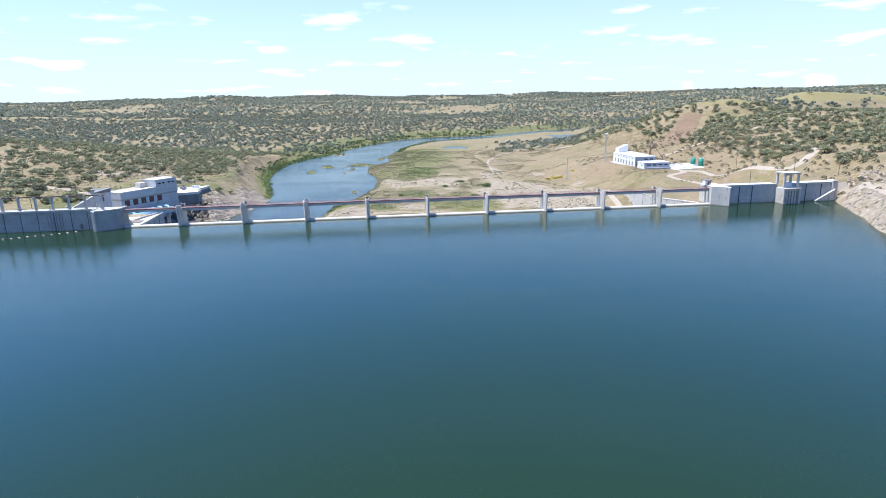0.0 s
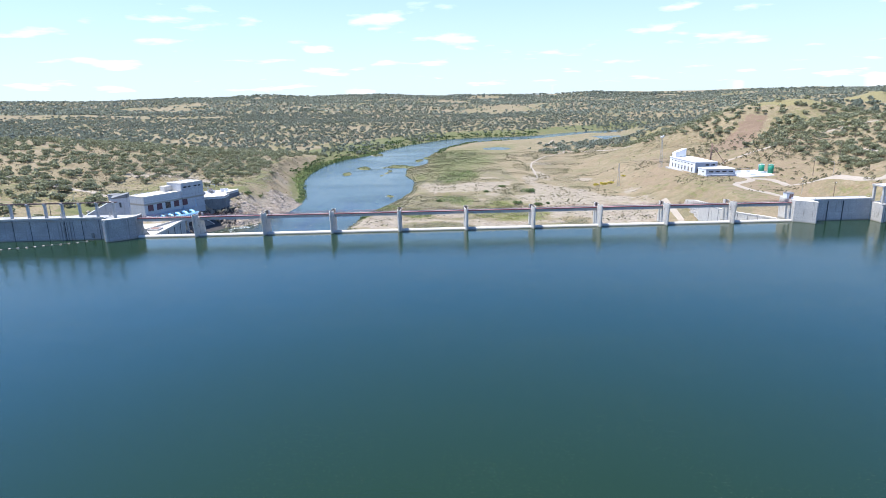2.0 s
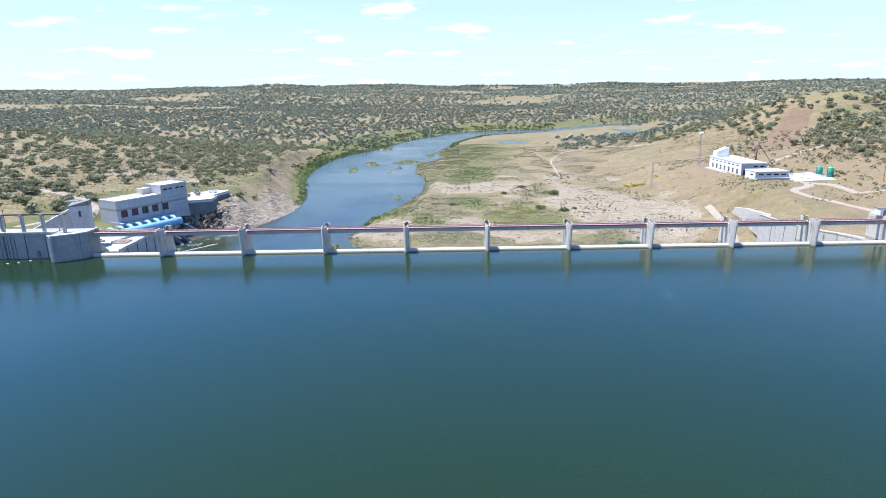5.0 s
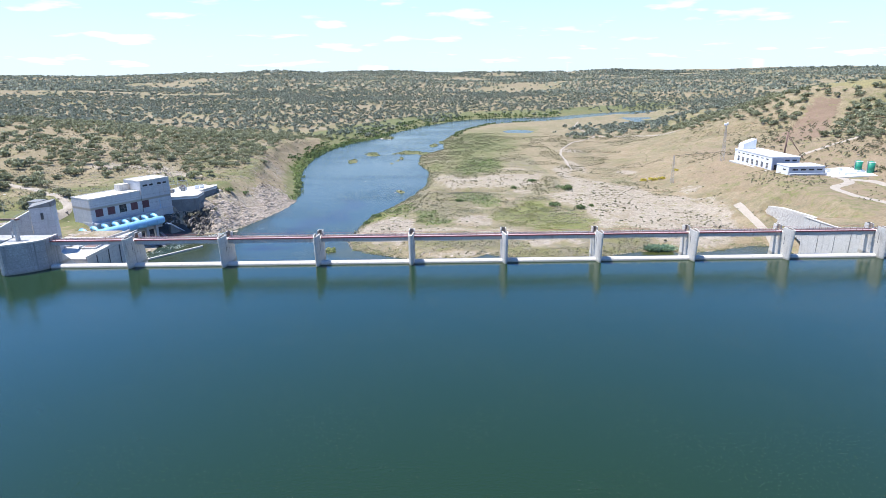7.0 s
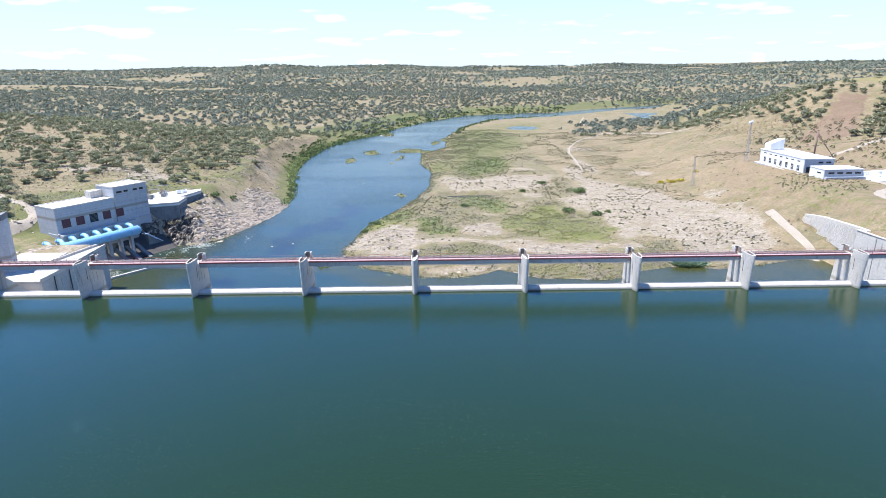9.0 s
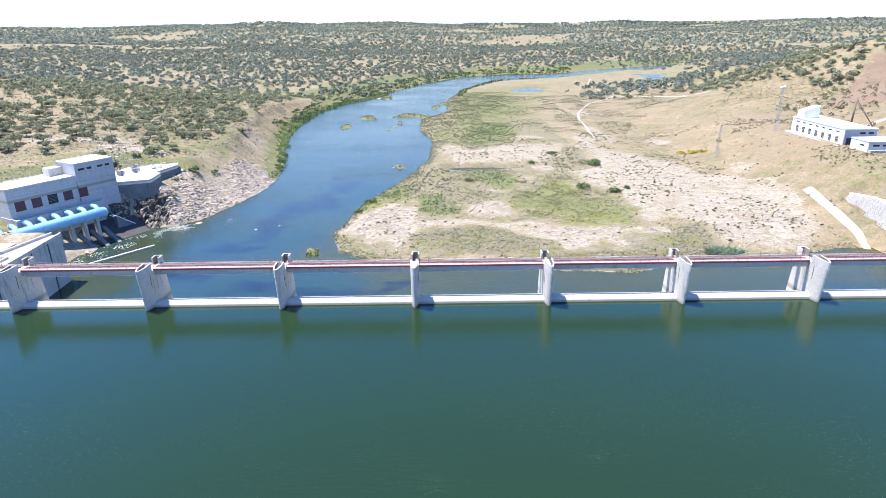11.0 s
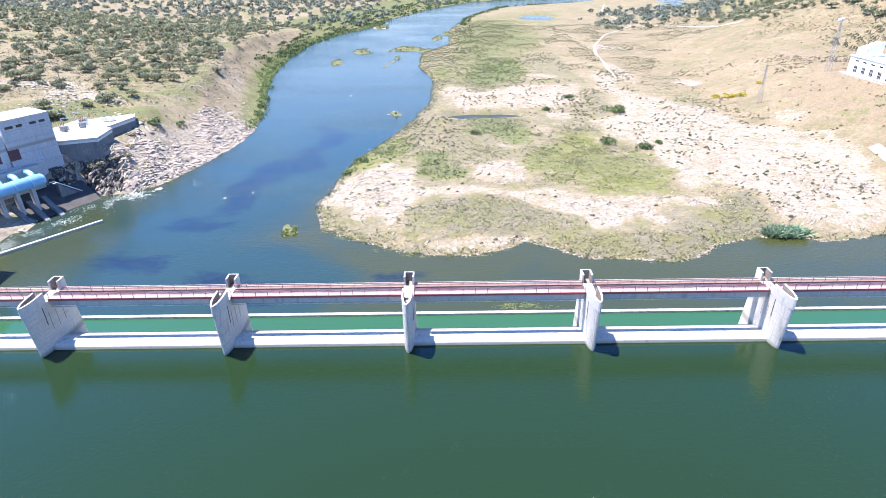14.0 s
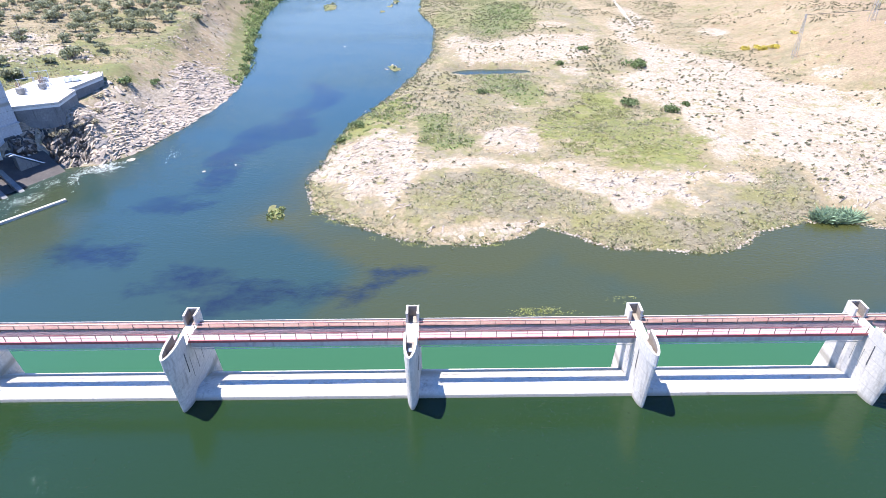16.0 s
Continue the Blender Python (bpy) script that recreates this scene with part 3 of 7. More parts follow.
    # the reservoir side
    shore = [(262, 12), (247, 2), (236, -20), (222, -50), (203, -84), (206, -130), (240, -220), (420, -600), (900, -1400)]
    lake = inside(wx, wy, shore + [(900, -3000), (-1500, -3000), (-700, -500), (-330, -60), (-270, 12)])
    ds = to_line(wx, wy, shore)
    up = np.where(lake, -np.minimum(14, 0.4 * ds + 0.1), np.minimum(0.92 * ds, 9.2) + 0.5 * np.clip(ds - 17, 0, 24) + 0.22 * np.clip(ds - 41, 0, 110) + 4.2 * rough * ease(ds / 6) + 3.0 * (fnoise(x + 33, y, 5, 3) - 0.5) * ease(ds / 5))
    left_up = np.where(lake, up, 4 + 0.05 * to_line(wx, wy, [(-270, 12), (-330, -60), (-700, -500), (-1500, -3000)]))
    up = np.where(x < 0, left_up, up)
    t = ease((y - 3) / 9)
    join = np.where((x > -262) & (x < 250), (y > 6).astype(float), t)
    z = up * (1 - join) + z * join
    if not masks:
        return z
    return z, dict(wet=wet, on_left=on_left, dl=dl, dr=dr, ds=ds, lake=lake, isle=isle, rough=rough, cut=cut)


# ---- ground ----
def spread(dense0, dense1, step, lo, hi, grow):
    """Grid lines: even in the middle, ever wider outside."""
    mid = list(np.arange(dense0, dense1 + 0.01, step))
    out, d = [], step
    v = mid[-1]
    while v < hi:
        d *= grow
        v += d
        out.append(min(v, hi))
    back, d, v = [], step, mid[0]
    while v > lo:
        d *= grow
        v -= d
        back.append(max(v, lo))
    return np.array(back[::-1] + mid + out)


gx = spread(-262, 340, 2.0, -4300, 4300, 1.05)
gy = np.concatenate([spread(-110, 320, 2.0, -1500, 1150, 1.016), spread(1166, 1180, 14.0, 1160, 4700, 1.05)])
gy = np.unique(gy)
GX, GY = np.meshgrid(gx, gy)
GZ, cover = land(GX, GY, True)
nx, ny = len(gx), len(gy)
corner = (np.arange(ny - 1)[:, None] * nx + np.arange(nx - 1)).ravel()
ground_me = raw_mesh("ground", np.stack([GX.ravel(), GY.ravel(), GZ.ravel()], 1), np.stack([corner, corner + 1, corner + nx + 1, corner + nx], 1), GROUND, smooth=True)
WHITE_FLAT = [(103, 302), (113, 309), (119, 283), (131, 264), (137, 248), (146, 236), (151, 210), (164, 198), (179, 175), (172, 140), (160, 106), (140, 90), (126, 87), (118, 92), (114, 97), (117, 110),
              (116, 121), (107, 126), (95, 119), (90, 130), (92, 147), (95, 167), (88, 178), (81, 188), (81, 212), (96, 225), (104, 263)]
TIP_ROCK = [(-40, 119), (-36, 131), (-33, 141), (-25, 146), (-22, 150), (-16, 162), (-13, 145), (-7, 147), (-5, 131), (-3, 122), (-4, 112), (-7, 104), (-7, 89), (-11, 91), (-17, 101), (-22, 99), (-26, 108), (-33, 111)]
SLAB_ROCK = [(17, 151), (24, 153), (29, 155), (40, 150), (38, 136), (34, 130), (24, 128), (19, 134)]
GRAVEL_BAND = [(-4, 125), (13, 127), (29, 123), (51, 121), (65, 114), (77, 113), (87, 115), (99, 111), (99, 105), (90, 105), (84, 109), (76, 102), (78, 92), (73, 88), (69, 101), (61, 88), (57, 91), (52, 88), (52, 98), (40, 104), (27, 115), (7, 117), (-3, 114)]
SHORE_ROCK = [(-1, 82), (5, 83), (14, 84), (22, 84), (31, 88), (33, 85), (26, 83), (21, 79), (19, 76), (17, 79), (8, 80), (1, 80)]
UPPER_SAND = [(3, 295), (13, 305), (31, 286), (56, 306), (90, 303), (85, 257), (65, 242), (37, 241), (17, 242), (9, 258)]
FAR_SAND = [(36, 176, 9, 4), (44, 184, 5, 6), (52, 200, 9, 4), (128, 340, 7, 50), (44, 330, 16, 12), (112, 318, 9, 30), (146, 452, 18, 16), (205, 620, 34, 60), (256, 770, 34, 50), (70, 330, 14, 10), (66, 226, 8, 9), (160, 300, 9, 12), (174, 205, 8, 10)]
MEADOW = [(43, 169), (53, 176), (66, 193), (75, 193), (78, 175), (94, 164), (89, 147), (95, 136), (86, 121), (71, 120), (55, 123), (45, 130), (40, 146)]
WET_HOLLOW = [(-5, 168), (5, 168), (7, 149), (16, 144), (14, 135), (1, 134), (-4, 141)]
REED_EDGE = [(-36, 160), (-30, 183), (-19, 192), (-12, 195), (-7, 178), (-14, 156), (-26, 149), (-33, 142)]
RUSH_TONGUE = [(17, 234), (34, 214), (48, 205), (46, 179), (37, 176), (31, 188), (23, 198)]
RUSH_NORTH = [(39, 397), (63, 393), (58, 321), (33, 306), (24, 339)]
SEDGE = [(-8, 106), (0, 116), (16, 119), (25, 117), (34, 109), (47, 96), (52, 85), (59, 83), (72, 84), (88, 101), (97, 102), (115, 119), (113, 97), (110, 88), (93, 85), (78, 73), (70, 69), (56, 71), (45, 76), (36, 86), (22, 86), (12, 84), (3, 87), (-6, 88), (-10, 94)]
RED_TERRACE = [(229, 340), (257, 300), (300, 290), (300, 190), (262, 120), (230, 60), (196, 60), (193, 122), (188, 140), (180, 168), (178, 203), (182, 233), (206, 247), (219, 290)]
SCAR = [(350, 367), (366, 356), (331, 316), (300, 274), (287, 265), (272, 296), (290, 313), (316, 336)]
MARSH_NORTH = [(45, 732), (109, 811), (179, 818), (140, 639), (61, 369), (39, 319), (5, 304), (1, 355), (10, 388), (14, 500), (11, 521)]


def zone(x, y, ring, soft):
    """1 well inside a ring, 0 well outside, easing over the given width."""
    d = to_line(x, y, ring + ring[:1])
    return ease(0.5 + 0.5 * np.where(inside(x, y, ring), d, -d) / soft)


def pale(x, y):
    """Bare rock, gravel and sand on the bar."""
    best = 0.85 * blobs(x, y, FAR_SAND)
    for ring, soft in ((WHITE_FLAT, 6), (TIP_ROCK, 3), (SLAB_ROCK, 2.5), (GRAVEL_BAND, 2.5), (SHORE_ROCK, 1.5), (UPPER_SAND, 7)):
        best = np.maximum(best, zone(x, y, ring, soft))
    return best


LUSH = [(68, 149, 27, 22), (60, 166, 20, 14), (-10, 172, 16, 10), (14, 164, 18, 14), (-29, 118, 5, 34), (5, 152, 9, 14), (24, 101, 26, 15), (-22, 86, 10, 6), (64, 80, 30, 10), (104, 103, 9, 20), (98, 84, 16, 8), (110, 87, 8, 5),
        (31, 210, 22, 14), (-12, 204, 10, 26), (48, 368, 22, 50), (20, 300, 22, 26), (50, 555, 52, 140), (30, 450, 24, 60), (5, 330, 12, 50), (84, 172, 12, 8), (70, 196, 16, 8)]
X = GX + 12 * (fnoise(GX, GY, 22, 4) - 0.5) + 7 * (fnoise(GX + 77, GY, 6, 3) - 0.5)
Y = GY + 16 * (fnoise(GX, GY + 300, 26, 4) - 0.5) + 9 * (fnoise(GX, GY + 77, 6, 3) - 0.5)
c = cover
land_r, land_l = ~c["wet"] & ~c["on_left"], ~c["wet"] & c["on_left"]
down = Y > 8
mottle = fnoise(GX, GY, 13, 4) - 0.5
XN, YN = GX + 5 * (fnoise(GX, GY, 9, 4) - 0.5), GY + 7 * (fnoise(GX, GY + 300, 9, 4) - 0.5)
sedge = np.maximum(zone(XN, YN, SEDGE, 3), 0.62 * (GX < 100) * (GY < 420))
sward = np.maximum(zone(X, Y, MEADOW, 9) * (0.55 + 0.7 * fnoise(GX, GY, 14, 3)), 0.8 * zone(XN, YN, REED_EDGE, 5))
wet_green = np.maximum.reduce([zone(XN, YN, WET_HOLLOW, 3), zone(XN, YN, RUSH_TONGUE, 5), 0.85 * zone(XN, YN, RUSH_NORTH, 14)])
bare = pale(XN, YN)
rock = np.where(land_r & down, bare * (0.75 + 0.55 * fnoise(GX + 40, GY, 7, 3)) - 0.12 + 0.55 * (fnoise(GX, GY, 30, 4) - 0.5) + 0.6 * mottle - 0.45 * zone(XN, YN, SEDGE, 3) - 0.7 * np.maximum(sward, wet_green) - 0.3 * ease((GY - 420) / 200) - 0.25 * ease((GX - 185) / 30), 0.0)
rock = np.where(land_l & down, 1.05 * ease((21 - c["dl"] + 16 * mottle) / 10) * ease((235 - Y) / 30) + 0.55 * ease((20 - c["dl"]) / 14) * (fnoise(X, Y, 25, 3)) * (GY < 560) + 0.45 * ease((fnoise(X, Y, 60, 3) - 0.55) / 0.15) * ease((120 - c["dl"]) / 40), rock)
rock = np.where(land_l & (c["cut"] > 0.05) & (c["cut"] < 0.95), 0.8, rock)
CUT_ROCK = [(-205, 205, 14, 8), (-184, 208, 16, 9), (-163, 196, 14, 10), (-148, 192, 9, 7), (-168, 178, 10, 10)]
rock = np.where(land_l & down, np.maximum(rock, 1.2 * blobs(X, Y, CUT_ROCK)), rock)
rock = np.where(~down, np.where(c["lake"], 0.5, 1.3 * ease((60 - c["ds"]) / 16) - 0.5 * (fnoise(GX, GY, 16, 3) - 0.4)), rock)
lush = np.where(land_r & down, 1.15 * wet_green + 0.5 * blobs(X, Y, LUSH) * (0.3 + 0.9 * fnoise(GX + 140, GY, 9, 3)) * (1 - bare) + (0.55 * (fnoise(GX + 90, GY, 26, 4) - 0.5) - 0.4 * mottle) * (1 - bare), 0.0)
lush = np.where(land_r & down, lush + 0.55 * zone(X, Y, MARSH_NORTH, 16) + 0.35 * ease((fnoise(GX + 300, GY, 30, 4) - 0.5) / 0.14) * ease((GX - 110) / 30) * (1 - bare) * (GX < 250), lush)
lush = np.where(land_l & down, 0.35 * ease((230 - GY) / 20) * ease((c["dl"] - 18) / 8) * ease((80 - c["dl"]) / 20) + 0.9 * ease((17 - c["dl"] + 60 * ease((GY - 520) / 120)) / 9) * ease((Y - 215) / 25) + 0.85 * ease((fnoise(GX, GY, 16, 3) - 0.32) / 0.3) * ease((c["dl"] - 22) / 12) * ease((90 - c["dl"]) / 30), lush)
lush = np.where(c["isle"] > 0.3, 1.0, lush)
lush = np.where((land_r & down & (GX > 225)) | (land_l & down & (c["dl"] > 45)) | (~down & ~c["lake"] & (c["ds"] > 30)), np.maximum(lush, np.where(land_r & down & (GX < 300), 0.25, 0.5) * ease((fnoise(GX, GY, 55, 4) - 0.4) / 0.25) - 0.35 * mottle), lush)
scar = 1.15 * zone(XN, YN, SCAR, 3.5)
soil = np.where(land_r & down, np.maximum(0.45 + 0.4 * ease((X - 120) / 50) * (1 - ease((Y - 520) / 200)) * (1 - ease((X - 300) / 40)), 0.0), 0.0)
soil = np.where(land_l & down, 0.62 * ease((60 - c["dl"]) / 30) * ease((Y - 120) / 40) * (1 - ease((GY - 520) / 120)) + 0.3 * fnoise(X, Y, 80, 3), soil)
layer = ground_me.color_attributes.new("cover", "FLOAT_COLOR", "POINT")
layer.data.foreach_set("color", np.stack([rock.ravel(), lush.ravel(), soil.ravel(), np.where(down & land_r, scar, 0).ravel()], 1).astype(np.float32).ravel())
red = np.where(land_r & down, 0.95 * zone(X, Y, RED_TERRACE, 10) * (1 - bare) - 0.3 * mottle, np.where(land_l & down, 0.35 * ease((c["dl"] - 10) / 20) * ease((fnoise(GX + 700, GY, 120, 3) - 0.42) / 0.2) + 0.3 * mottle, 0.0))
cap = np.where(land_r & down, ease((GZ - 42) / 5) * (GX < 760) * (GY < 640) * (0.9 + mottle), 0.0)
layer = ground_me.color_attributes.new("growth", "FLOAT_COLOR", "POINT")
here = land_r & down
layer.data.foreach_set("color", np.stack([np.where(here, sedge * (1 - bare), 0).ravel(), np.where(here, sward, 0).ravel(), red.ravel(), cap.ravel()], 1).astype(np.float32).ravel())
ground = tagged(new("ground", ground_me), "dry tan hillside ground with pale rock and grass", "ground", kind="structure")


def height(x, y):
    return float(land(np.array([x]), np.array([y]))[0])


# ---- water ----
def water_sheet(name, xs, ys, z, material, label, shallow=None, weed=None):
    a, b = np.meshgrid(xs, ys)
    k, n = len(xs), len(ys)
    q = (np.arange(n - 1)[:, None] * k + np.arange(k - 1)).ravel()
    me = raw_mesh(name, np.stack([a.ravel(), b.ravel(), np.full(a.size, z)], 1), np.stack([q, q + 1, q + k + 1, q + k], 1), material)
    at = me.attributes.new("shallow", "FLOAT", "POINT")
    at.data.foreach_set("value", (np.zeros(a.size) if shallow is None else shallow(a, b).ravel()).astype(np.float32))
    if weed is not None:
        at = me.attributes.new("weed", "FLOAT", "POINT")
        at.data.foreach_set("value", weed(a, b).ravel().astype(np.float32))
    return tagged(new(name, me), label, "water", kind="structure")


def river_shallow(a, b):
    d = np.minimum(to_line(a, b, LEFT_BANK), to_line(a, b, RIGHT_BANK[1:]))
    near = np.maximum(1 - ease(d / 6), 1.5 * (1 - ease((d - 3 - 10 * fnoise(a, b, 18, 3)) / 9)) * (b < 96) * (a > -60))
    wa = a + 40 * (fnoise(a, b, 30, 3) - 0.5)
    brown = ease((fnoise(a, b, 34, 3) - 0.38) / 0.2) * ease((150 - b) / 60) * ease((wa + 62) / 40)
    brown = np.maximum(brown, 0.8 * blobs(wa, b, [(-124, 95, 12, 26), (-112, 70, 14, 30), (34, 50, 20, 6), (8, 52, 14, 5)]))
    return np.clip(0.5 * near * ease((150 - b) / 40 + 0.4) + 0.75 * brown + 0.4 * blobs(a, b, ISLETS), 0, 1)


def river_weed(a, b):
    wa, wb = a + 26 * (fnoise(a, b, 22, 3) - 0.5), b + 26 * (fnoise(a + 99, b, 22, 3) - 0.5)
    band = blobs(wa, wb, [(-52, 196, 8, 24), (-58, 168, 9, 24), (-64, 146, 10, 20), (-69, 124, 9, 16), (-80, 98, 16, 11), (-90, 68, 18, 8), (-44, 60, 24, 6), (-18, 59, 16, 4)])
    return 0.72 * band + 0.25 * (fnoise(a, b, 6, 3) - 0.5) - 0.1


water_sheet("reservoir_water", np.linspace(-1400, 900, 3), np.array([-1500, -700, 2.6]), 0.0, LAKE, "calm blue-green reservoir water")
water_sheet("river_water", np.concatenate([np.arange(-180, 200, 4.0), np.arange(200, 700, 25.0)]), np.concatenate([np.arange(44, 330, 4.0), np.arange(330, 1400, 15.0)]), RIVER_Z, RIVER,
            "blue river water with brown shallows", river_shallow, river_weed)
water_sheet("basin_water", np.linspace(-121, 178, 3), np.array([14.0, 30, 43.6]), -21.6, BASIN, "green still water in the stilling basin")
# ---- the dam ----
BAY, FIRST, LAST = 30.0, -116.5, 178.0


def pier_outline(tip, rear, half=0.85, grow=0.0):
    pts = []
    for k in range(-6, 7):
        a = k / 6 * math.pi / 2
        pts.append(((half + grow) * math.sin(a), tip - grow + (3.4) * (1 - math.cos(a)) ** 0.9))
    return pts + [(half + grow, rear + grow), (-half - grow, rear + grow)]


def u_wall(outer, y_from, y_to, z0, z1, t=0.28):
    """A parapet round one end of a pier's top."""
    bm = bmesh.new()
    inner = []
    pts = [p for p in outer if min(y_from, y_to) - 1e-6 <= p[1] <= max(y_from, y_to) + 1e-6]
    for i, p in enumerate(pts):
        a, b = Vector(pts[max(i - 1, 0)]), Vector(pts[min(i + 1, len(pts) - 1)])
        d = (b - a).normalized()
        inner.append((p[0] - d.y * t, p[1] + d.x * t))
    for i in range(len(pts) - 1):
        quad = [pts[i], pts[i + 1], inner[i + 1], inner[i]]
        prism(quad, z0, z1, bm=bm)
    bmesh.ops.remove_doubles(bm, verts=bm.verts, dist=0.002)
    return bm


def spillway_pier(m):
    t = thing("spillway_pier", m, "pale concrete spillway pier with rounded nose and hollow parapets", "pier", "spillway piers")
    part("body", prism(pier_outline(0.8, 11.8), -9, 8.1, pier_outline(-0.90, 9.75), bevel=0.0), CONCRETE_LIGHT, t)
    top = pier_outline(-0.98, 9.78, grow=0.02)
    nose = [p for p in top[:13]]
    nose = [(nose[0][0], 3.9)] + nose + [(nose[-1][0], 3.9)]
    part("nose_parapet", u_wall(nose, -2, 3.9, 8.05, 9.95), CONCRETE_LIGHT, t)
    part("rear_parapet", u_wall([(0.87, 7.9), (0.87, 9.78), (-0.87, 9.78), (-0.87, 7.9)], 7.9, 9.9, 8.05, 9.75), CONCRETE_LIGHT, t)
    # floors and inner faces of the hollows are dark brown, outer faces pale
    floor = prism([(x * 0.72, 0.35 + (y + 0.98) * 0.9) for x, y in pier_outline(-0.98, 3.2)], 8.1, 8.16)
    part("hollow_floor", floor, DARK_BROWN, t, "dark brown floor inside the parapet")
    inner = [(x * 0.655, y + 0.36 * (1 - min(1, (y + 0.98) / 3.4))) for x, y in nose]
    part("nose_lining", u_wall(inner, -2, 3.9, 8.1, 9.93, 0.03), DARK_BROWN, t, "dark brown inner face of the parapet")
    part("rear_lining", u_wall([(0.575, 7.95), (0.575, 9.49), (-0.575, 9.49), (-0.575, 7.95)], 7.9, 9.9, 8.1, 9.72, 0.03), DARK_BROWN, t, "dark brown inner face of the parapet")
    part("rear_floor", box(-0.55, 0.55, 8.0, 9.4, 8.1, 8.16, 0.0), DARK_BROWN, t, "dark brown floor inside the parapet")
    part("hatch", box(-0.35, 0.25, 1.3, 2.0, 8.1, 9.0, 0.04), STEEL, t, "grey steel hatch box")
    # one thin dark strip on each side, slightly proud of the face
    for s in (-1, 1):
        part("face_strip", box(s * 0.86 - 0.03, s * 0.86 + 0.03, 2.6, 2.75, 4.6, 7.8, 0.0), JOINT, t, "thin dark upright strip on the pier face")
    for k in range(3):
        part("tie_mark", box(0.84, 0.875, 3.6 + 1.7 * k, 3.68 + 1.7 * k, 3.0, 6.4 - 0.5 * k, 0.0), CONCRETE_DARK, t, "dark vertical pour mark")
        part("tie_mark", box(-0.875, -0.84, 3.9 + 1.6 * k, 3.98 + 1.6 * k, 3.2, 6.2 - 0.4 * k, 0.0), CONCRETE_DARK, t, "dark vertical pour mark")
    return t


pier = spillway_pier(pose(-90, 0, 0))
for k in range(1, 9):
    copy_thing(pier, pose(-90 + BAY * k, 0, 0))

# the sill of each bay, with its stepped back
sill_profile = [(2.0, -14), (2.0, -0.05), (2.12, 0.45), (2.45, 0.80), (2.9, 0.97), (3.4, 1.0), (4.2, 0.9), (5.0, 0.69), (6.0, 0.36), (7.0, -0.1), (8.0, -0.7), (9.0, -1.45), (9.8, -2.3)]
y, z = 9.8, -2.3
while z > -23.5:
    sill_profile += [(y, z - 1.2), (y + 0.95, z - 1.2)]
    y, z = y + 0.95, z - 1.2
sill_profile += [(y, -26), (2.0, -26)]
spillway = thing("spillway", pose(0, 0, 0), "long pale concrete overflow sill with stepped back face", "spillway", kind="structure")
edges = [FIRST] + [-90 + BAY * k for k in range(9)] + [LAST]
for a, b in zip(edges, edges[1:]):
    part("sill", swept(sill_profile, a + 0.4, b - 0.4), CONCRETE_LIGHT, spillway)
for a in range(9):
    part("sill_joint", swept([(1.99, -3), (1.99, 0.2), (9.0, -2.0), (9.0, -3)], -90 + BAY * a - 0.45, -90 + BAY * a + 0.45), CONCRETE, spillway)
end_sill = part("end_sill", box(-121, 169, 43.4, 44.4, -25, -21.05, 0.06), CONCRETE_LIGHT)
tagged(end_sill, "low pale concrete end sill of the stilling basin", "sill", kind="structure")
tagged(part("basin_floor", box(-121, 169, 16, 43.4, -27, -25.5, 0.0), CONCRETE), "concrete floor of the stilling basin", "floor", kind="structure")


# ---- the footbridge over the piers ----
def bridge_span(x0, x1):
    n = x1 - x0
    t = thing("footbridge_span", pose(x0, 0, 0), "grey concrete footbridge span with red railings and pink deck", "bridge span", "footbridge spans")
    part("girder", box(0.03, n - 0.03, 4.75, 5.35, 6.95, 8.2, 0.05), CONCRETE, t)
    part("girder", box(0.03, n - 0.03, 7.5, 7.9, 6.95, 7.98, 0.05), CONCRETE, t)
    part("deck", box(0.0, n, 4.45, 5.55, 8.2, 8.45, 0.03), PINK_DECK, t, "faded pink walkway deck")
    bars = bmesh.new()
    for k in range(8):
        box(0.0, n, 5.62 + 0.13 * k, 5.645 + 0.13 * k, 8.37, 8.44, 0.0, bm=bars)
    part("grating", bars, PINK_DECK, t, "faded red open grating")
    part("cable_tray", box(0.0, n, 7.42, 8.12, 7.98, 8.14, 0.01), RUST, t, "brown steel cable tray")
    part("cable_tray", box(0.0, n, 8.22, 8.72, 7.9, 8.06, 0.01), RUST, t, "brown steel cable tray")
    part("kerb", box(0.0, n, 8.12, 8.22, 7.95, 8.3, 0.02), CONCRETE_LIGHT, t)
    part("kerb", box(0.0, n, 8.72, 8.82, 7.9, 8.25, 0.02), CONCRETE_LIGHT, t)
    part("edge_beam", box(0.0, n, 4.36, 4.45, 8.1, 8.5, 0.015), RED_PAINT, t, "red painted edge strip")
    post = None
    count = 14
    for yy, z0 in ((4.55, 8.45), (6.6, 8.4)):
        part("top_rail", box(0.0, n, yy - 0.02, yy + 0.02, 9.45, 9.49, 0.0), RED_PAINT, t)
        part("mid_rail", box(0.0, n, yy - 0.015, yy + 0.015, 8.93, 8.96, 0.0), RED_PAINT, t)
        for k in range(count + 1):
            px = 0.2 + (n - 0.4) * k / count
            if post is None:
                post = part("post", box(-0.035, 0.035, -0.035, 0.035, 0, 1.0, 0.0), RUST, t)
                post.matrix_basis = pose(px, yy, z0)
            else:
                share("post", post.data, t, pose(px, yy, z0))
    part("lower_pipe", tube([(0, 4.7, 6.8), (n, 4.7, 6.8)], 0.05, 6), STEEL, t)
    return t


span = bridge_span(-90 + 0.88, -60 - 0.88)
for k in range(1, 8):
    copy_thing(span, pose(-90 + 0.88 + BAY * k, 0, 0))
bridge_span(FIRST, -90 - 0.88)
bridge_span(150 + 0.88, LAST)


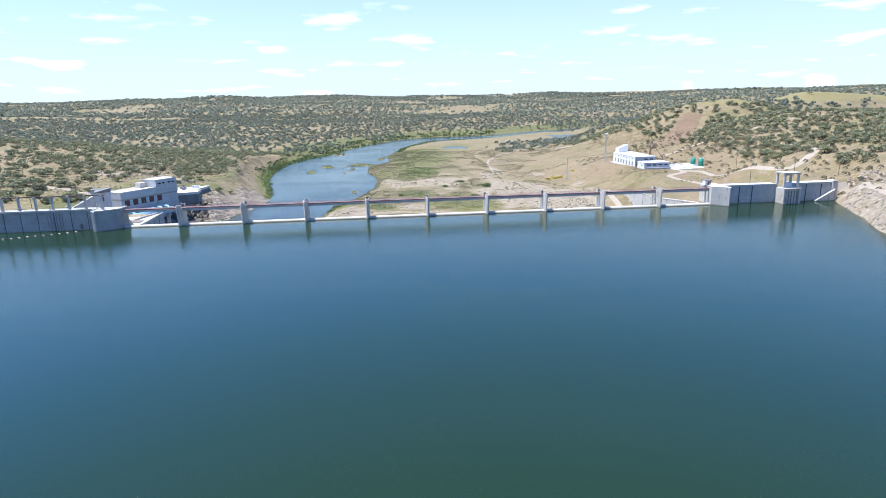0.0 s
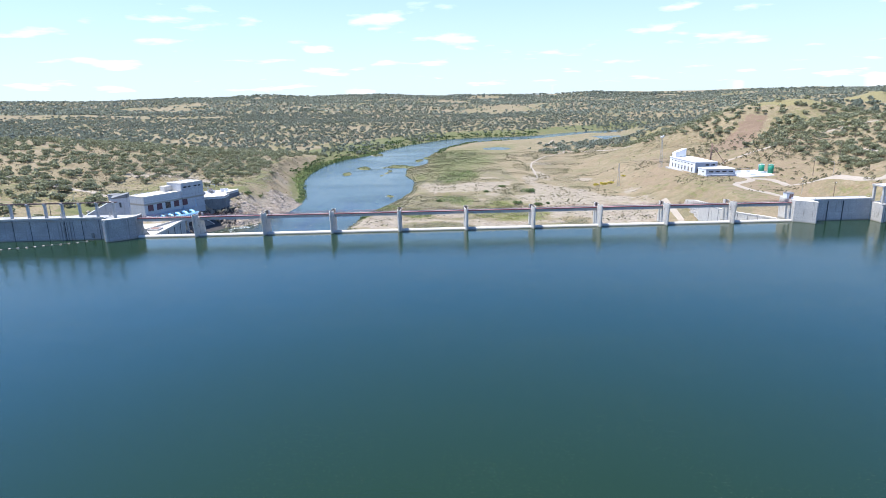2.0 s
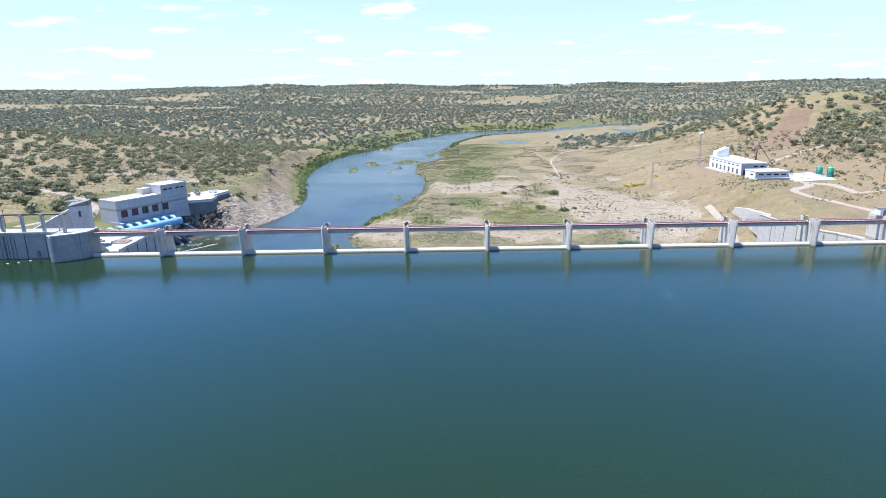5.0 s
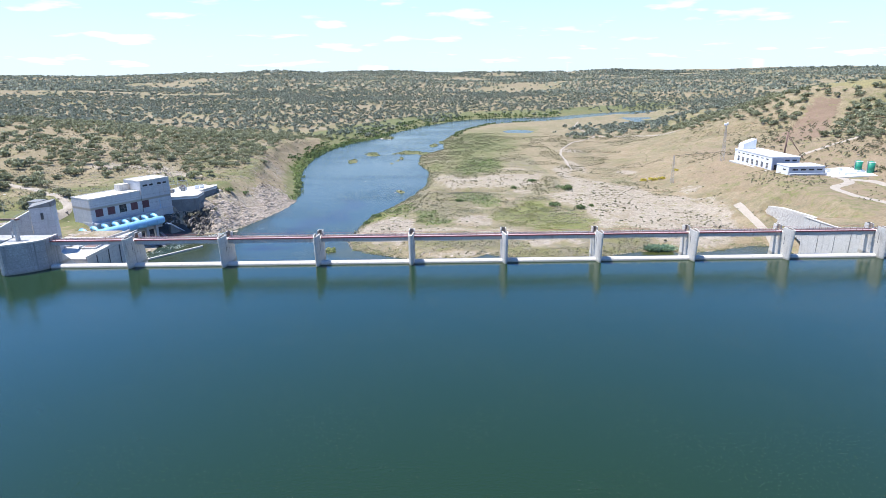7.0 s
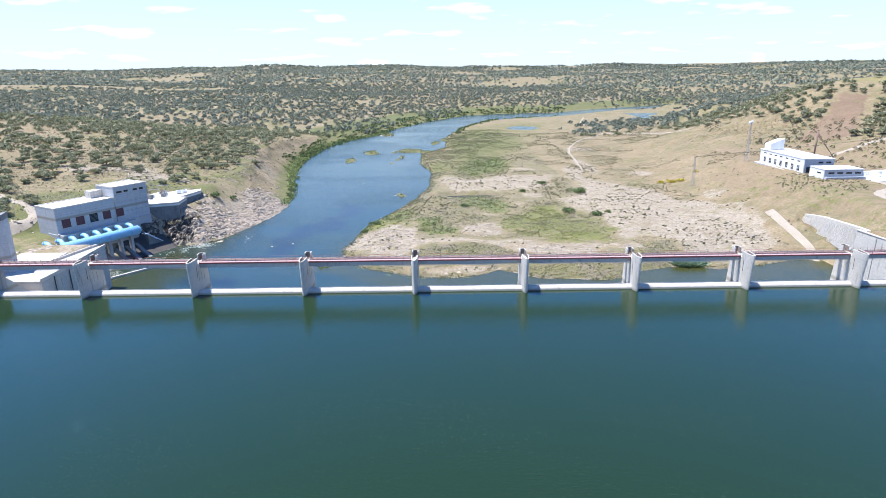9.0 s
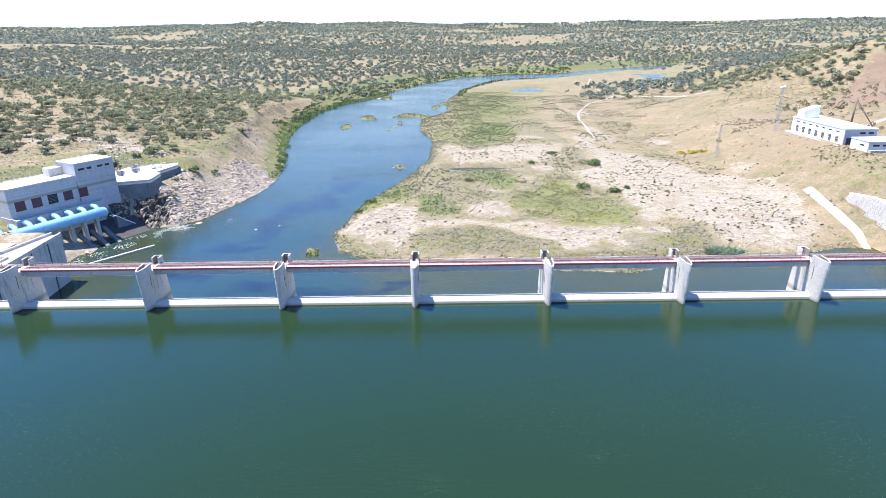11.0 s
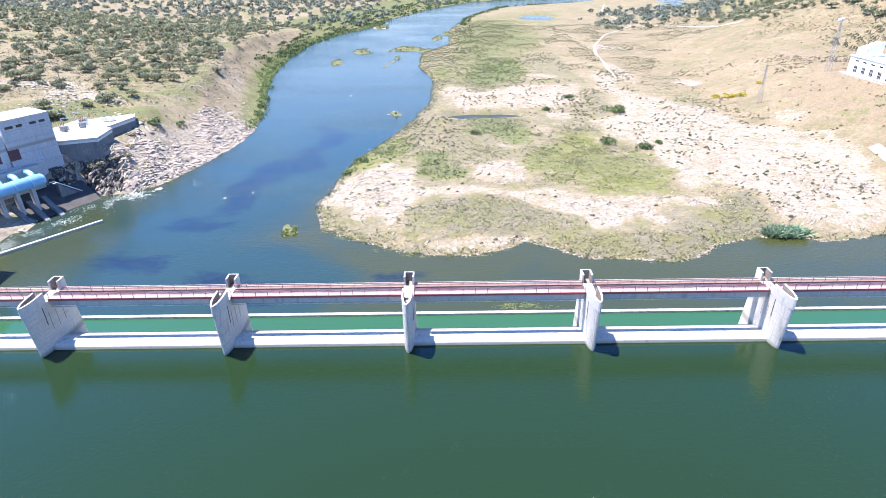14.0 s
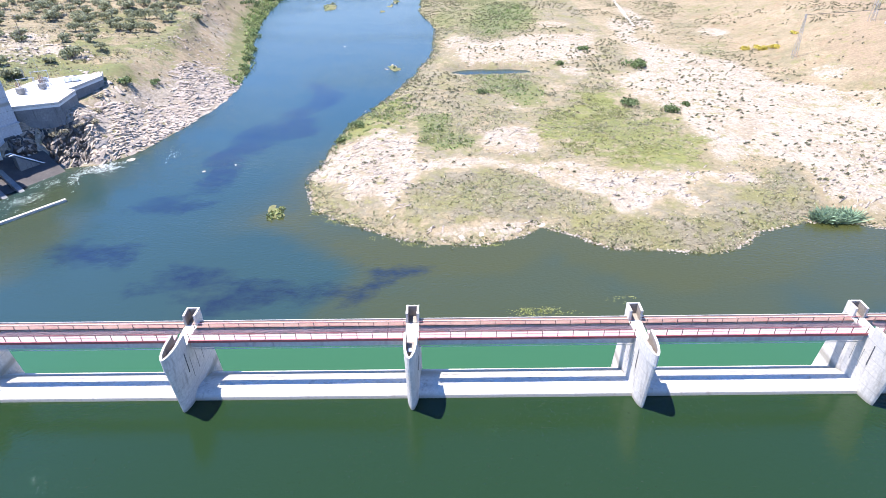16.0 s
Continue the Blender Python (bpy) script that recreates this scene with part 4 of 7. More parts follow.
# ---- left abutment and gravity wall ----
def arc(cx, cy, rx, ry, a0, a1, n=12):
    return [(cx + rx * math.cos(radians(a0 + (a1 - a0) * k / n)), cy + ry * math.sin(radians(a0 + (a1 - a0) * k / n))) for k in range(n + 1)]


left_abutment = thing("left_abutment", pose(0, 0, 0), "curved pale concrete abutment wall in the water", "abutment")
nose_l = [(-116.4, 9), (-116.4, 2.0)] + [(-116.6 - 9.1 * (k / 10) ** 1.25, 2.0 - 7.2 * (k / 10) ** 0.8) for k in range(1, 11)] + [(-127.3, -4.4), (-128.2, 1.0), (-129.5, 9)]
part("wall", prism(nose_l, -16, 9.3), WEATHERED, left_abutment)
part("coping", prism([(x + (0.12 if x > -120 else -0.05), y - 0.12) for x, y in nose_l[:-2]] + [(-127.5, -3.2), (-125.4, -3.6), (-119.5, 1.2), (-117.0, 3.0), (-117.0, 9)], 9.3, 9.75), CONCRETE_LIGHT, left_abutment)
# pale strip that paints the bright upright edge of the nose
part("nose_highlight", box(-126.1, -125.4, -5.45, -4.9, -2, 9.3, 0.05), CONCRETE_LIGHT, left_abutment)

gravity_left = thing("gravity_wall", pose(0, 0, 0), "long grey concrete gravity dam wall with dark vertical joints", "dam wall")
part("body", swept([(1.0, -16), (1.0, 8.6), (0.5, 8.8), (0.5, 9.4), (9.5, 9.4), (9.5, 6), (20, -12), (20, -16)], -262, -129.0), WEATHERED, gravity_left)
part("coping", box(-262, -129, 0.35, 0.9, 9.4, 10.1, 0.05), CONCRETE_LIGHT, gravity_left)
for k in range(17):
    x = -131.5 - 7.5 * k
    part("joint", box(x - 0.13, x + 0.13, 0.93, 1.05, -3, 8.6, 0.0), JOINT, gravity_left)
for k in range(5):
    x = -143.0 - 1.3 * k
    part("trash_rack_bar", box(x - 0.13, x + 0.13, 0.86, 1.05, -2, 8.0, 0.0), CONCRETE_DARK, gravity_left)
part("bracket_box", box(-135.4, -134.4, 0.5, 1.05, 0.8, 3.0, 0.05), CONCRETE_DARK, gravity_left)

gantry = thing("gate_gantry", pose(0, 0, 0), "row of concrete gantry posts carrying a dark runway beam", "gantry")
post_me = None
for k in range(13):
    x = -124.6 - 7.45 * k
    bm = prism([(-0.45, -0.5), (0.45, -0.5), (0.45, 0.5), (-0.45, 0.5)], 0, 6.9, bevel=0.04)
    box(-0.5, 0.5, -0.9, 0.9, 6.2, 6.9, 0.04, bm=bm)
    if post_me is None:
        first = part("post", bm, CONCRETE, gantry)
        first.matrix_basis, post_me = pose(x, 2.2, 9.4), first.data
    else:
        bm.free()
        share("post", post_me, gantry, pose(x, 2.2, 9.4))
part("runway_beam", box(-222, -123.2, 1.75, 2.15, 16.0, 16.55, 0.03), RUST, gantry, "dark brown steel runway beam")
part("runway_beam", box(-222, -123.2, 2.75, 3.05, 16.0, 16.4, 0.03), RUST, gantry)
for x in (-127.5, -129.0, -150.5):
    tagged(part("bollard", prism([(x - 0.2, 5.8), (x + 0.2, 5.8), (x + 0.2, 6.2), (x - 0.2, 6.2)], 9.4, 11.3, bevel=0.04), CONCRETE_LIGHT), "pale square bollard on the dam crest", "bollard")

gate_house = thing("gate_tower", pose(-136, 40, 0), "tall grey concrete gate tower with stair along its side", "tower")
part("wall", prism([(-7.7, -3.9), (-1.7, 0.3), (-3.5, 5.2), (-10.1, 2.4)], -8, 14.0, [(-7.7, -3.9, 12.6), (-1.7, 0.3, 14.1), (-3.5, 5.2, 14.1), (-10.1, 2.4, 13.0)]), STATION, gate_house)
part("cap", prism([(-7.8, -4.1), (-1.5, 0.2), (-3.4, 5.4), (-10.3, 2.5)], 12.5, 14.5, [(-7.8, -4.1, 12.9), (-1.5, 0.2, 14.5), (-3.4, 5.4, 14.5), (-10.3, 2.5, 13.4)]), CONCRETE_DARK, gate_house)
part("slit", box(-4.9, -4.3, -2.35, -1.7, 8.0, 10.4, 0.0), JOINT, gate_house)
stair = prism([(-7.7, -4.1), (-21.0, -13.2), (-22.1, -11.6), (-8.8, -2.5)], -8, 11, [(-7.7, -4.1, 11.6), (-21.0, -13.2, 3.6), (-22.1, -11.6, 3.6), (-8.8, -2.5, 11.6)])
part("stair_rail", tube([(-7.7, -4.1, 12.5), (-21.0, -13.2, 4.5)], 0.07, 6), STEEL, gate_house)
part("stair", stair, CONCRETE, gate_house)
part("annex_box", box(-14.5, -10.5, 6, 10, -6, 13.0, 0.05), CONCRETE, gate_house)
part("annex_roof", box(-14.8, -10.2, 5.7, 10.3, 13.0, 13.35, 0.05), CONCRETE_DARK, gate_house)

training_left = thing("training_wall", pose(0, 0, 0), "tall concrete training wall with sloping top beside the river", "retaining wall")
tl = [(-121.8, 30), (-121.8, 44), (-123.4, 70), (-127.0, 70.5), (-133, 44), (-133, 30)]
part("wall", prism(tl, -25, -5.4), CONCRETE, training_left)
part("chute_wall", prism([(-116.5, 9), (-116.5, 30), (-121.8, 30), (-121.8, 9)], -25, 0, [(-116.5, 9, 3.5), (-116.5, 30, -15.5), (-121.8, 30, -15.5), (-121.8, 9, 3.5)]), CONCRETE, training_left)
part("lower_slab", prism([(-124.0, 24.8), (-121.9, 29.9), (-128.5, 33.0), (-130.5, 27.5)], -9.2, -8.4), CONCRETE_LIGHT, training_left, "pale lower slab over dark openings")
# black panels paint the unlit depth of the openings; nothing is cut out
for k in range(3):
    part("opening", box(-124.6 - 1.9 * k, -123.4 - 1.9 * k, 24.5 + 0.8 * k, 24.9 + 0.8 * k, -13.5, -9.4, 0.0), JOINT, training_left, "dark opening")
part("hatch_frame", box(-131.6, -126.0, 43.0, 48.5, -5.4, -4.7, 0.06), CONCRETE, training_left)
part("hatch_cover", box(-131.0, -126.6, 43.6, 47.9, -4.7, -4.6, 0.02), RUST, training_left, "brown steel hatch cover")
part("parapet", prism([(-121.7, 30), (-121.7, 44), (-123.2, 70.2), (-123.7, 70.2), (-122.2, 44), (-122.2, 30)], -5.6, -4.5), CONCRETE_LIGHT, training_left)
part("parapet", prism([(-126.5, 70.6), (-127.0, 70.7), (-133.1, 44), (-132.6, 44)], -5.7, -4.5), CONCRETE_LIGHT, training_left)
for yy in (36, 44, 53, 62):
    part("joint", box(-121.65 - max(0, (yy - 44) * 0.069), -121.52 - max(0, (yy - 44) * 0.069), yy - 0.2, yy + 0.2, -24, -5.6, 0.0), JOINT, training_left)
part("ramp_slab", prism([(-150, 62), (-133.1, 62), (-133.1, 30), (-150, 34)], -9, -5.35), CONCRETE_LIGHT, training_left)
tagged(part("guide_wall", prism([(-129.0, 78.2), (-109.4, 103.0), (-110.1, 103.6), (-129.7, 78.8)], -25, -21.25, bevel=0.03), CONCRETE_LIGHT), "thin pale guide wall just above the tailwater", "wall")

# ---- power station on the left bank, laid out along its river front ----
FRONT = pose(-156.16, 91.58, -0.2, 0, 0, -30)     # x: out to the river, y: along the front
# apron's brown concrete, darkened in colour for the shade below the pipe
SHADED_BROWN = surface("shaded_brown_concrete", (0.055, 0.047, 0.042), (0.095, 0.080, 0.070), 0.4, 2.5, 0.7, 0.3, (0.06, 0.055, 0.05))
station = thing("power_station", FRONT @ pose(-181 + 181.0, 0, 0), "grey concrete power station with dark red shutters", "power station")
DEPTH = 15.0
part("low_wall", box(-DEPTH, 0, 1.0, 27, -9, 4.6, 0.05), STATION, station)
part("low_roof", box(-DEPTH + 0.5, -0.5, 1.5, 27, 4.6, 4.75, 0.0), ROOF, station, "pale flat roof")
for a, b, c, d in ((-0.45, 0.04, 0.96, 27), (-DEPTH - 0.04, -DEPTH + 0.45, 0.96, 27), (-DEPTH, 0, 0.94, 1.4)):
    part("low_parapet", box(a, b, c, d, 4.5, 5.05, 0.03), CONCRETE_LIGHT, station)
part("tall_wall", box(-13.2, 0.35, 27.3, 43.6, -9, 9.3, 0.05), STATION, station)
part("tall_roof", box(-12.8, -0.05, 27.7, 43.2, 9.3, 9.45, 0.0), ROOF, station, "pale flat roof")
for a, b, c, d in ((-0.1, 0.4, 27.25, 43.65), (-13.25, -12.75, 27.25, 43.65), (-13.2, 0.35, 27.22, 27.7), (-13.2, 0.35, 43.2, 43.68)):
    part("tall_parapet", box(a, b, c, d, 9.2, 9.75, 0.03), CONCRETE_LIGHT, station)
part("roof_hut", box(-12.5, -8.0, 21.5, 26.7, 4.7, 8.0, 0.05), CONCRETE_LIGHT, station)
part("ledge", box(-0.2, 0.9, 0.6, 43.9, -6.5, -6.1, 0.04), STATION, station)
part("lower_wall", box(-8, 0.45, 0.8, 43.7, -16, -6.5, 0.05), STATION, station)
part("thrust_block", box(0.4, 3.4, 0.8, 34.0, -15, -6.5, 0.05), CONCRETE, station)
for k in range(5):
    y0 = 3.1 + 5.95 * k
    xx = 0.36 if y0 > 26 else 0.0
    w = part("shutter", box(xx - 0.15, xx + 0.02, y0, y0 + 3.7, -4.05, -0.35, 0.02), SHUTTER if k != 2 else GLASS, station, "dark red roller shutter" if k != 2 else "dark glazed opening")
    for b in range(1, 7):
        part("shutter_slat", box(xx + 0.02, xx + 0.05, y0 + 0.1, y0 + 3.6, -4.05 + 0.53 * b - 0.03, -4.05 + 0.53 * b + 0.03, 0.0), CONCRETE_DARK if k == 2 else SHUTTER, w)
    part("window_frame", box(xx, xx + 0.07, y0 - 0.12, y0, -4.15, -0.25, 0.0), CONCRETE_LIGHT, w)
    part("window_frame", box(xx, xx + 0.07, y0 + 3.7, y0 + 3.82, -4.15, -0.25, 0.0), CONCRETE_LIGHT, w)
    part("window_sill", box(xx - 0.05, xx + 0.16, y0 - 0.2, y0 + 3.9, -4.3, -4.08, 0.02), CONCRETE, w)
for y0, n in ((28.6, 2.6), (32.2, 2.0), (36.6, 2.2), (39.8, 2.0)):
    part("high_window", box(0.25, 0.39, y0, y0 + n, 6.6, 7.5, 0.02), GLASS, station, "dark strip window")
for zz in (-2.2, 2.2, 5.8):
    part("pour_line", box(0.34, 0.375, 27.5, 43.4, zz, zz + 0.06, 0.0), CONCRETE_DARK, station)
for zz in (1.6,):
    part("pour_line", box(-0.01, 0.02, 1.2, 26.7, zz, zz + 0.06, 0.0), CONCRETE_DARK, station)
# flat black panel in place of the unlit space behind the doorway
part("doorway", box(0.4, 0.49, 37.6, 41.0, -14, -9.8, 0.02), JOINT, station, "dark doorway")
part("drain_pipe", tube([(0.55, 36.6, -1.5), (0.55, 36.6, -6.2)], 0.12, 6), BLUE_PIPE, station)
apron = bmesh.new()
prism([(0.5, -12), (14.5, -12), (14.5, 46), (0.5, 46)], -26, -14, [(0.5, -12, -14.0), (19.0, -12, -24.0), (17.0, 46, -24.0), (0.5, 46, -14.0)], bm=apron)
tagged(part("outlet_apron", apron, SHADED_BROWN), "dark sloping concrete apron under the pipe", "apron").matrix_basis = FRONT
for k in range(7):
    y0 = -1.0 + 5.1 * k
    rib = part("outlet_pier", prism([(6.5, y0), (16.5, y0), (16.5, y0 + 1.6), (6.5, y0 + 1.6)], -25, -16, [(6.5, y0, -16.6), (16.5, y0, -22.0), (16.5, y0 + 1.6, -22.0), (6.5, y0 + 1.6, -16.6)], bevel=0.04), CONCRETE_DARK)
    tagged(rib, "sloping concrete rib between the outlet bays", "pier", "outlet ribs").matrix_basis = FRONT

pipe = thing("pipe_manifold", FRONT, "thick light blue steel manifold pipe on concrete legs", "pipe")
PX, PZ, PR = 9.2, -9.9, 2.05
part("main_pipe", tube([(PX, -12, PZ), (PX, -11.4, PZ), (PX, 30.2, PZ)], PR, 20), BLUE_PIPE, pipe)
dome = bmesh.new()
bmesh.ops.create_uvsphere(dome, u_segments=20, v_segments=10, radius=PR, matrix=Matrix.Translation((PX, 30.2, PZ)) @ Matrix.Diagonal((1, 0.75, 1, 1)))
for f in dome.faces:
    f.smooth = True
part("end_cap", dome, BLUE_PIPE, pipe)
for k in range(8):
    y0 = -8.0 + 5.1 * k
    part("branch", tube([(3.3, y0 + 1.2, -8.0), (5.2, y0 + 1.2, -7.6), (6.6, y0 + 1.1, -7.7), (7.8, y0 + 1.0, -8.5), (PX, y0 + 1.0, PZ)], 0.95, 12), BLUE_PIPE, pipe)
    part("flange", tube([(4.3, y0 + 1.2, -7.8), (4.65, y0 + 1.2, -7.72)], 1.18, 12), BLUE_PIPE, pipe)
    part("ring", tube([(PX, y0 - 1.3, PZ), (PX, y0 - 1.05, PZ)], PR + 0.12, 20), BLUE_PIPE, pipe)
    part("saddle_leg", prism([(PX - 1.2, y0 - 1.7), (PX + 1.0, y0 - 1.7), (PX + 1.0, y0 - 0.5), (PX - 1.2, y0 - 0.5)], -21, PZ - 1.1, bevel=0.04), CONCRETE, pipe, "grey concrete saddle leg")
    part("valve_stub", tube([(PX, y0 + 3.2, PZ + 1.6), (PX, y0 + 3.2, PZ + 2.3)], 0.12, 6), STEEL, pipe)

stair_r = thing("river_stair", FRONT, "concrete stair with pale handrails down to the river", "stair")
steps = bmesh.new()
for k in range(22):
    box(6.0, 8.2, 35.5 + 0.5 * k, 36.05 + 0.5 * k, -25, -14.0 - 0.38 * k, 0.0, bm=steps)
part("flight", steps, CONCRETE_DARK, stair_r)
for xx in (6.05, 8.15):
    part("handrail", tube([(xx, 34.0, -13.0), (xx, 35.5, -13.0), (xx, 46.0, -21.0), (xx, 48.5, -21.0)], 0.2, 6), WHITE, stair_r)

# transformer platform beside the station
platform = thing("transformer_platform", pose(0, 0, 0), "pale concrete platform on a dark retaining wall", "platform")
pf = [(-136.5, 131.0), (-123.0, 135.6), (-124.2, 148.5), (-127.5, 150.0), (-123.5, 166), (-126.0, 171.5), (-146, 166), (-152, 140)]
part("slab", prism(pf, -3.6, -2.6), ROOF, platform)
# dark concrete chosen so the wall's shaded side is in its colour
part("retaining_wall", prism([(x * 0.996 - 0.55, y * 0.996 + 0.55) for x, y in pf], -14, -3.6), CONCRETE_DARK, platform)
for a, b in zip(pf[:6], pf[1:6]):
    d = (Vector(b) - Vector(a)).normalized()
    nrm = Vector((d.y, -d.x)) * 0.18
    part("kerb", prism([(a[0] + nrm.x, a[1] + nrm.y), (b[0] + nrm.x, b[1] + nrm.y), (b[0] - nrm.x, b[1] - nrm.y), (a[0] - nrm.x, a[1] - nrm.y)], -2.8, -2.0), CONCRETE_LIGHT, platform)


def transformer(x, y, s=1.0):
    t = thing("transformer", pose(x, y, -2.6, 0, 0, -20), "grey electrical transformer with insulators on the platform", "transformer")
    part("tank", box(-1.2 * s, 1.2 * s, -0.8, 0.8, 0.2, 2.2 * s, 0.08), CONCRETE_DARK, t)
    for k in range(4):
        part("cooling_fin", box(-1.4 * s + 0.85 * k, -1.0 * s + 0.85 * k, 1.0, 1.5, 0.5, 2.2, 0.02), GREY_PANEL, t)
    for k in range(3):
        part("insulator", tube([(-0.9 + 0.9 * k, 0, 2.6 * s), (-0.9 + 0.9 * k, 0, 4.1 * s)], 0.14, 8), RUST, t)
    return t


transformer(-141.5, 146); transformer(-137.5, 152, 0.9); transformer(-141, 158, 0.8)
for x, y in ((-133.0, 160.5), (-130.5, 161.5)):
    t = thing("cooling_unit", pose(x, y, -2.6, 0, 0, 15), "white boxed cooling unit on the platform", "cooling unit", "cooling units")
    part("case", box(-1.1, 1.1, -1.0, 1.0, 0.3, 1.9, 0.08), WHITE, t)
    part("fan", tube([(0, 0, 1.9), (0, 0, 2.05)], 0.7, 14), JOINT, t)
    part("foot", box(-1.0, 1.0, -0.8, 0.8, 0, 0.3, 0.0), CONCRETE_DARK, t)
for x, y, h in ((-138.0, 153.5, 11), (-141.5, 150.5, 8)):
    t = thing("busbar_frame", pose(x, y, -2.6, 0, 0, 25), "grey steel busbar frame", "frame")
    for s in (-2.5, 2.5):
        part("leg", tube([(s, 0, 0), (s, 0, h * 0.55)], 0.12, 6), STEEL, t)
    part("crossbar", tube([(-2.8, 0, h * 0.53), (2.8, 0, h * 0.53)], 0.1, 6), STEEL, t)
    part("spike", tube([(0, 0, h * 0.5), (0, 0, h)], 0.09, 6, r_end=0.03), STEEL, t)
fence = thing("wire_fence", pose(0, 0, -2.6), "thin steel fence round the transformers", "fence")
for k in range(9):
    part("post", tube([(-136 + 0.6 * k, 141 + 2.2 * k, 0), (-136 + 0.6 * k, 141 + 2.2 * k, 2.0)], 0.06, 6), STEEL, fence)
for zz in (0.9, 1.95):
    part("rail", tube([(-136, 141, zz), (-131.2, 158.6, zz)], 0.04, 6), STEEL, fence)

# ---- right abutment, gravity wall, intake tower ----
right_abutment = thing("right_abutment", pose(0, 0, 0), "curved sunlit concrete abutment wall in the water", "abutment")
nose_r = [(185.6, 14), (185.6, 1.5), (185.3, -3.4), (184.4, -4.1)] + [(184.0 - 6.0 * (k / 10) ** 1.1, -4.0 + 6.0 * (k / 10) ** 0.85) for k in range(1, 11)] + [(178.0, 14)]
part("wall", prism(nose_r, -16, 9.3), CONCRETE_LIGHT, right_abutment)
part("coping", prism([(x * 1.0005, y - 0.1) for x, y in nose_r], 9.3, 9.7), CONCRETE_LIGHT, right_abutment)
hut = thing("control_hut", pose(178.6, 8.5, 9.7), "small white control hut with dark roof at the bridge end", "hut")
part("wall", box(-1.6, 1.4, -1.6, 1.6, 0, 2.5, 0.05), WHITE, hut)
part("roof", box(-1.8, 1.6, -1.8, 1.8, 2.5, 2.75, 0.03), CONCRETE_DARK, hut)
part("door", box(-0.5, 0.5, -1.66, -1.58, 0, 2.05, 0.02), RUST, hut)
part("louvre", box(0.6, 1.3, -1.66, -1.58, 0.8, 2.2, 0.02), RUST, hut)

gravity_right = thing("gravity_wall", pose(0, 0, 0), "grey concrete gravity dam wall meeting the rocky bank", "dam wall")
gp = [(2.6, -16), (2.6, 9.0), (2.2, 9.1), (2.2, 9.9), (8.5, 9.9), (8.5, 7), (18, -10), (18, -16)]
part("body", swept(gp, 185.6, 213.4), CONCRETE, gravity_right)
part("body", swept(gp, 222.2, 245.2), CONCRETE, gravity_right)
part("handrail", tube([(187, 2.5, 10.9), (213, 2.5, 10.9)], 0.06, 6), STEEL, gravity_right)
for k in range(11):
    part("handrail_post", tube([(187.4 + 2.5 * k, 2.5, 9.9), (187.4 + 2.5 * k, 2.5, 10.9)], 0.05, 6), STEEL, gravity_right)
for x in (193.5, 200.5, 230.5, 239.0):
    part("joint", box(x - 0.25, x + 0.25, 2.52, 2.66, -3, 9.0, 0.0), JOINT, gravity_right)
part("toe_kerb", prism([(235.5, 2.6), (246.0, 2.6), (246.0, 0.6), (235.5, 0.6)], -2, 0.4, [(235.5, 2.6, 0.3), (246.0, 2.6, 6.2), (246.0, 0.6, 6.2), (235.5, 0.6, 0.3)]), CONCRETE_LIGHT, gravity_right)
part("end_block", box(244.6, 247.6, 1.6, 6.0, -4, 10.6, 0.06), CONCRETE_LIGHT, gravity_right)

intake = thing("intake_tower", pose(217.0, -0.5, 0), "concrete intake tower with open portal frame on top", "intake tower")
part("base", prism([(-3.6, -3.6), (5.2, -3.6), (5.2, 4.5), (-3.6, 4.5)], -16, 8.2, bevel=0.06), CONCRETE_LIGHT, intake)
for x0 in (-3.3, 4.9):
    part("cheek", prism([(x0 - 0.5, -4.5), (x0 + 0.5, -4.5), (x0 + 0.5, -3.5), (x0 - 0.5, -3.5)], -16, 7.6), CONCRETE_LIGHT, intake)
for k in range(5):
    part("trash_rack_bar", box(-2.4 + 1.5 * k, -2.1 + 1.5 * k, -3.9, -3.55, -8, 6.8, 0.02), CONCRETE_DARK, intake)
part("balcony", box(-4.0, 5.5, -4.9, -3.4, 8.0, 8.35, 0.03), CONCRETE_LIGHT, intake)
for x0 in (-2.9, 4.5):
    for yy in (-2.4, 3.4):
        part("portal_leg", box(x0 - 0.5, x0 + 0.5, yy - 0.5, yy + 0.5, 8.2, 15.6, 0.05), CONCRETE_LIGHT, intake)
part("portal_top", box(-3.8, 5.4, -3.2, 4.2, 15.5, 16.2, 0.06), CONCRETE, intake)
part("hoist", box(-0.4, 1.6, -1.0, 1.2, 14.4, 15.5, 0.06), STEEL, intake)
part("kiosk", box(0.4, 3.4, 0.5, 3.2, 8.2, 10.6, 0.05), WHITE, intake)

# ---- right training wall and stone pitching ----
training_right = thing("training_wall", pose(0, 0, 0), "pale sunlit concrete training wall with vertical joints", "retaining wall")
WALL_LINE = [(179, 13), (177.2, 20), (174.8, 25.5), (172.2, 30), (169.6, 35), (167.5, 41), (166.2, 48), (165.5, 57), (165.2, 67.5)]
back = [(x + 1.6, y + 0.2) for x, y in WALL_LINE]
part("wall", prism(WALL_LINE + back[::-1], -26, -1.6, [(x + 0.5, y, -1.4 - 0.022 * (y - 13)) for x, y in WALL_LINE] + [(x, y, -1.4 - 0.022 * (y - 13)) for x, y in back[::-1]]), CONCRETE_LIGHT, training_right)
part("coping", prism([(x + 0.35, y) for x, y in WALL_LINE] + [(x + 0.3, y) for x, y in back[::-1]], -2, -1, [(x + 0.35, y, -1.15 - 0.022 * (y - 13)) for x, y in WALL_LINE] + [(x + 0.3, y, -1.15 - 0.022 * (y - 13)) for x, y in back[::-1]]), CONCRETE_LIGHT, training_right)
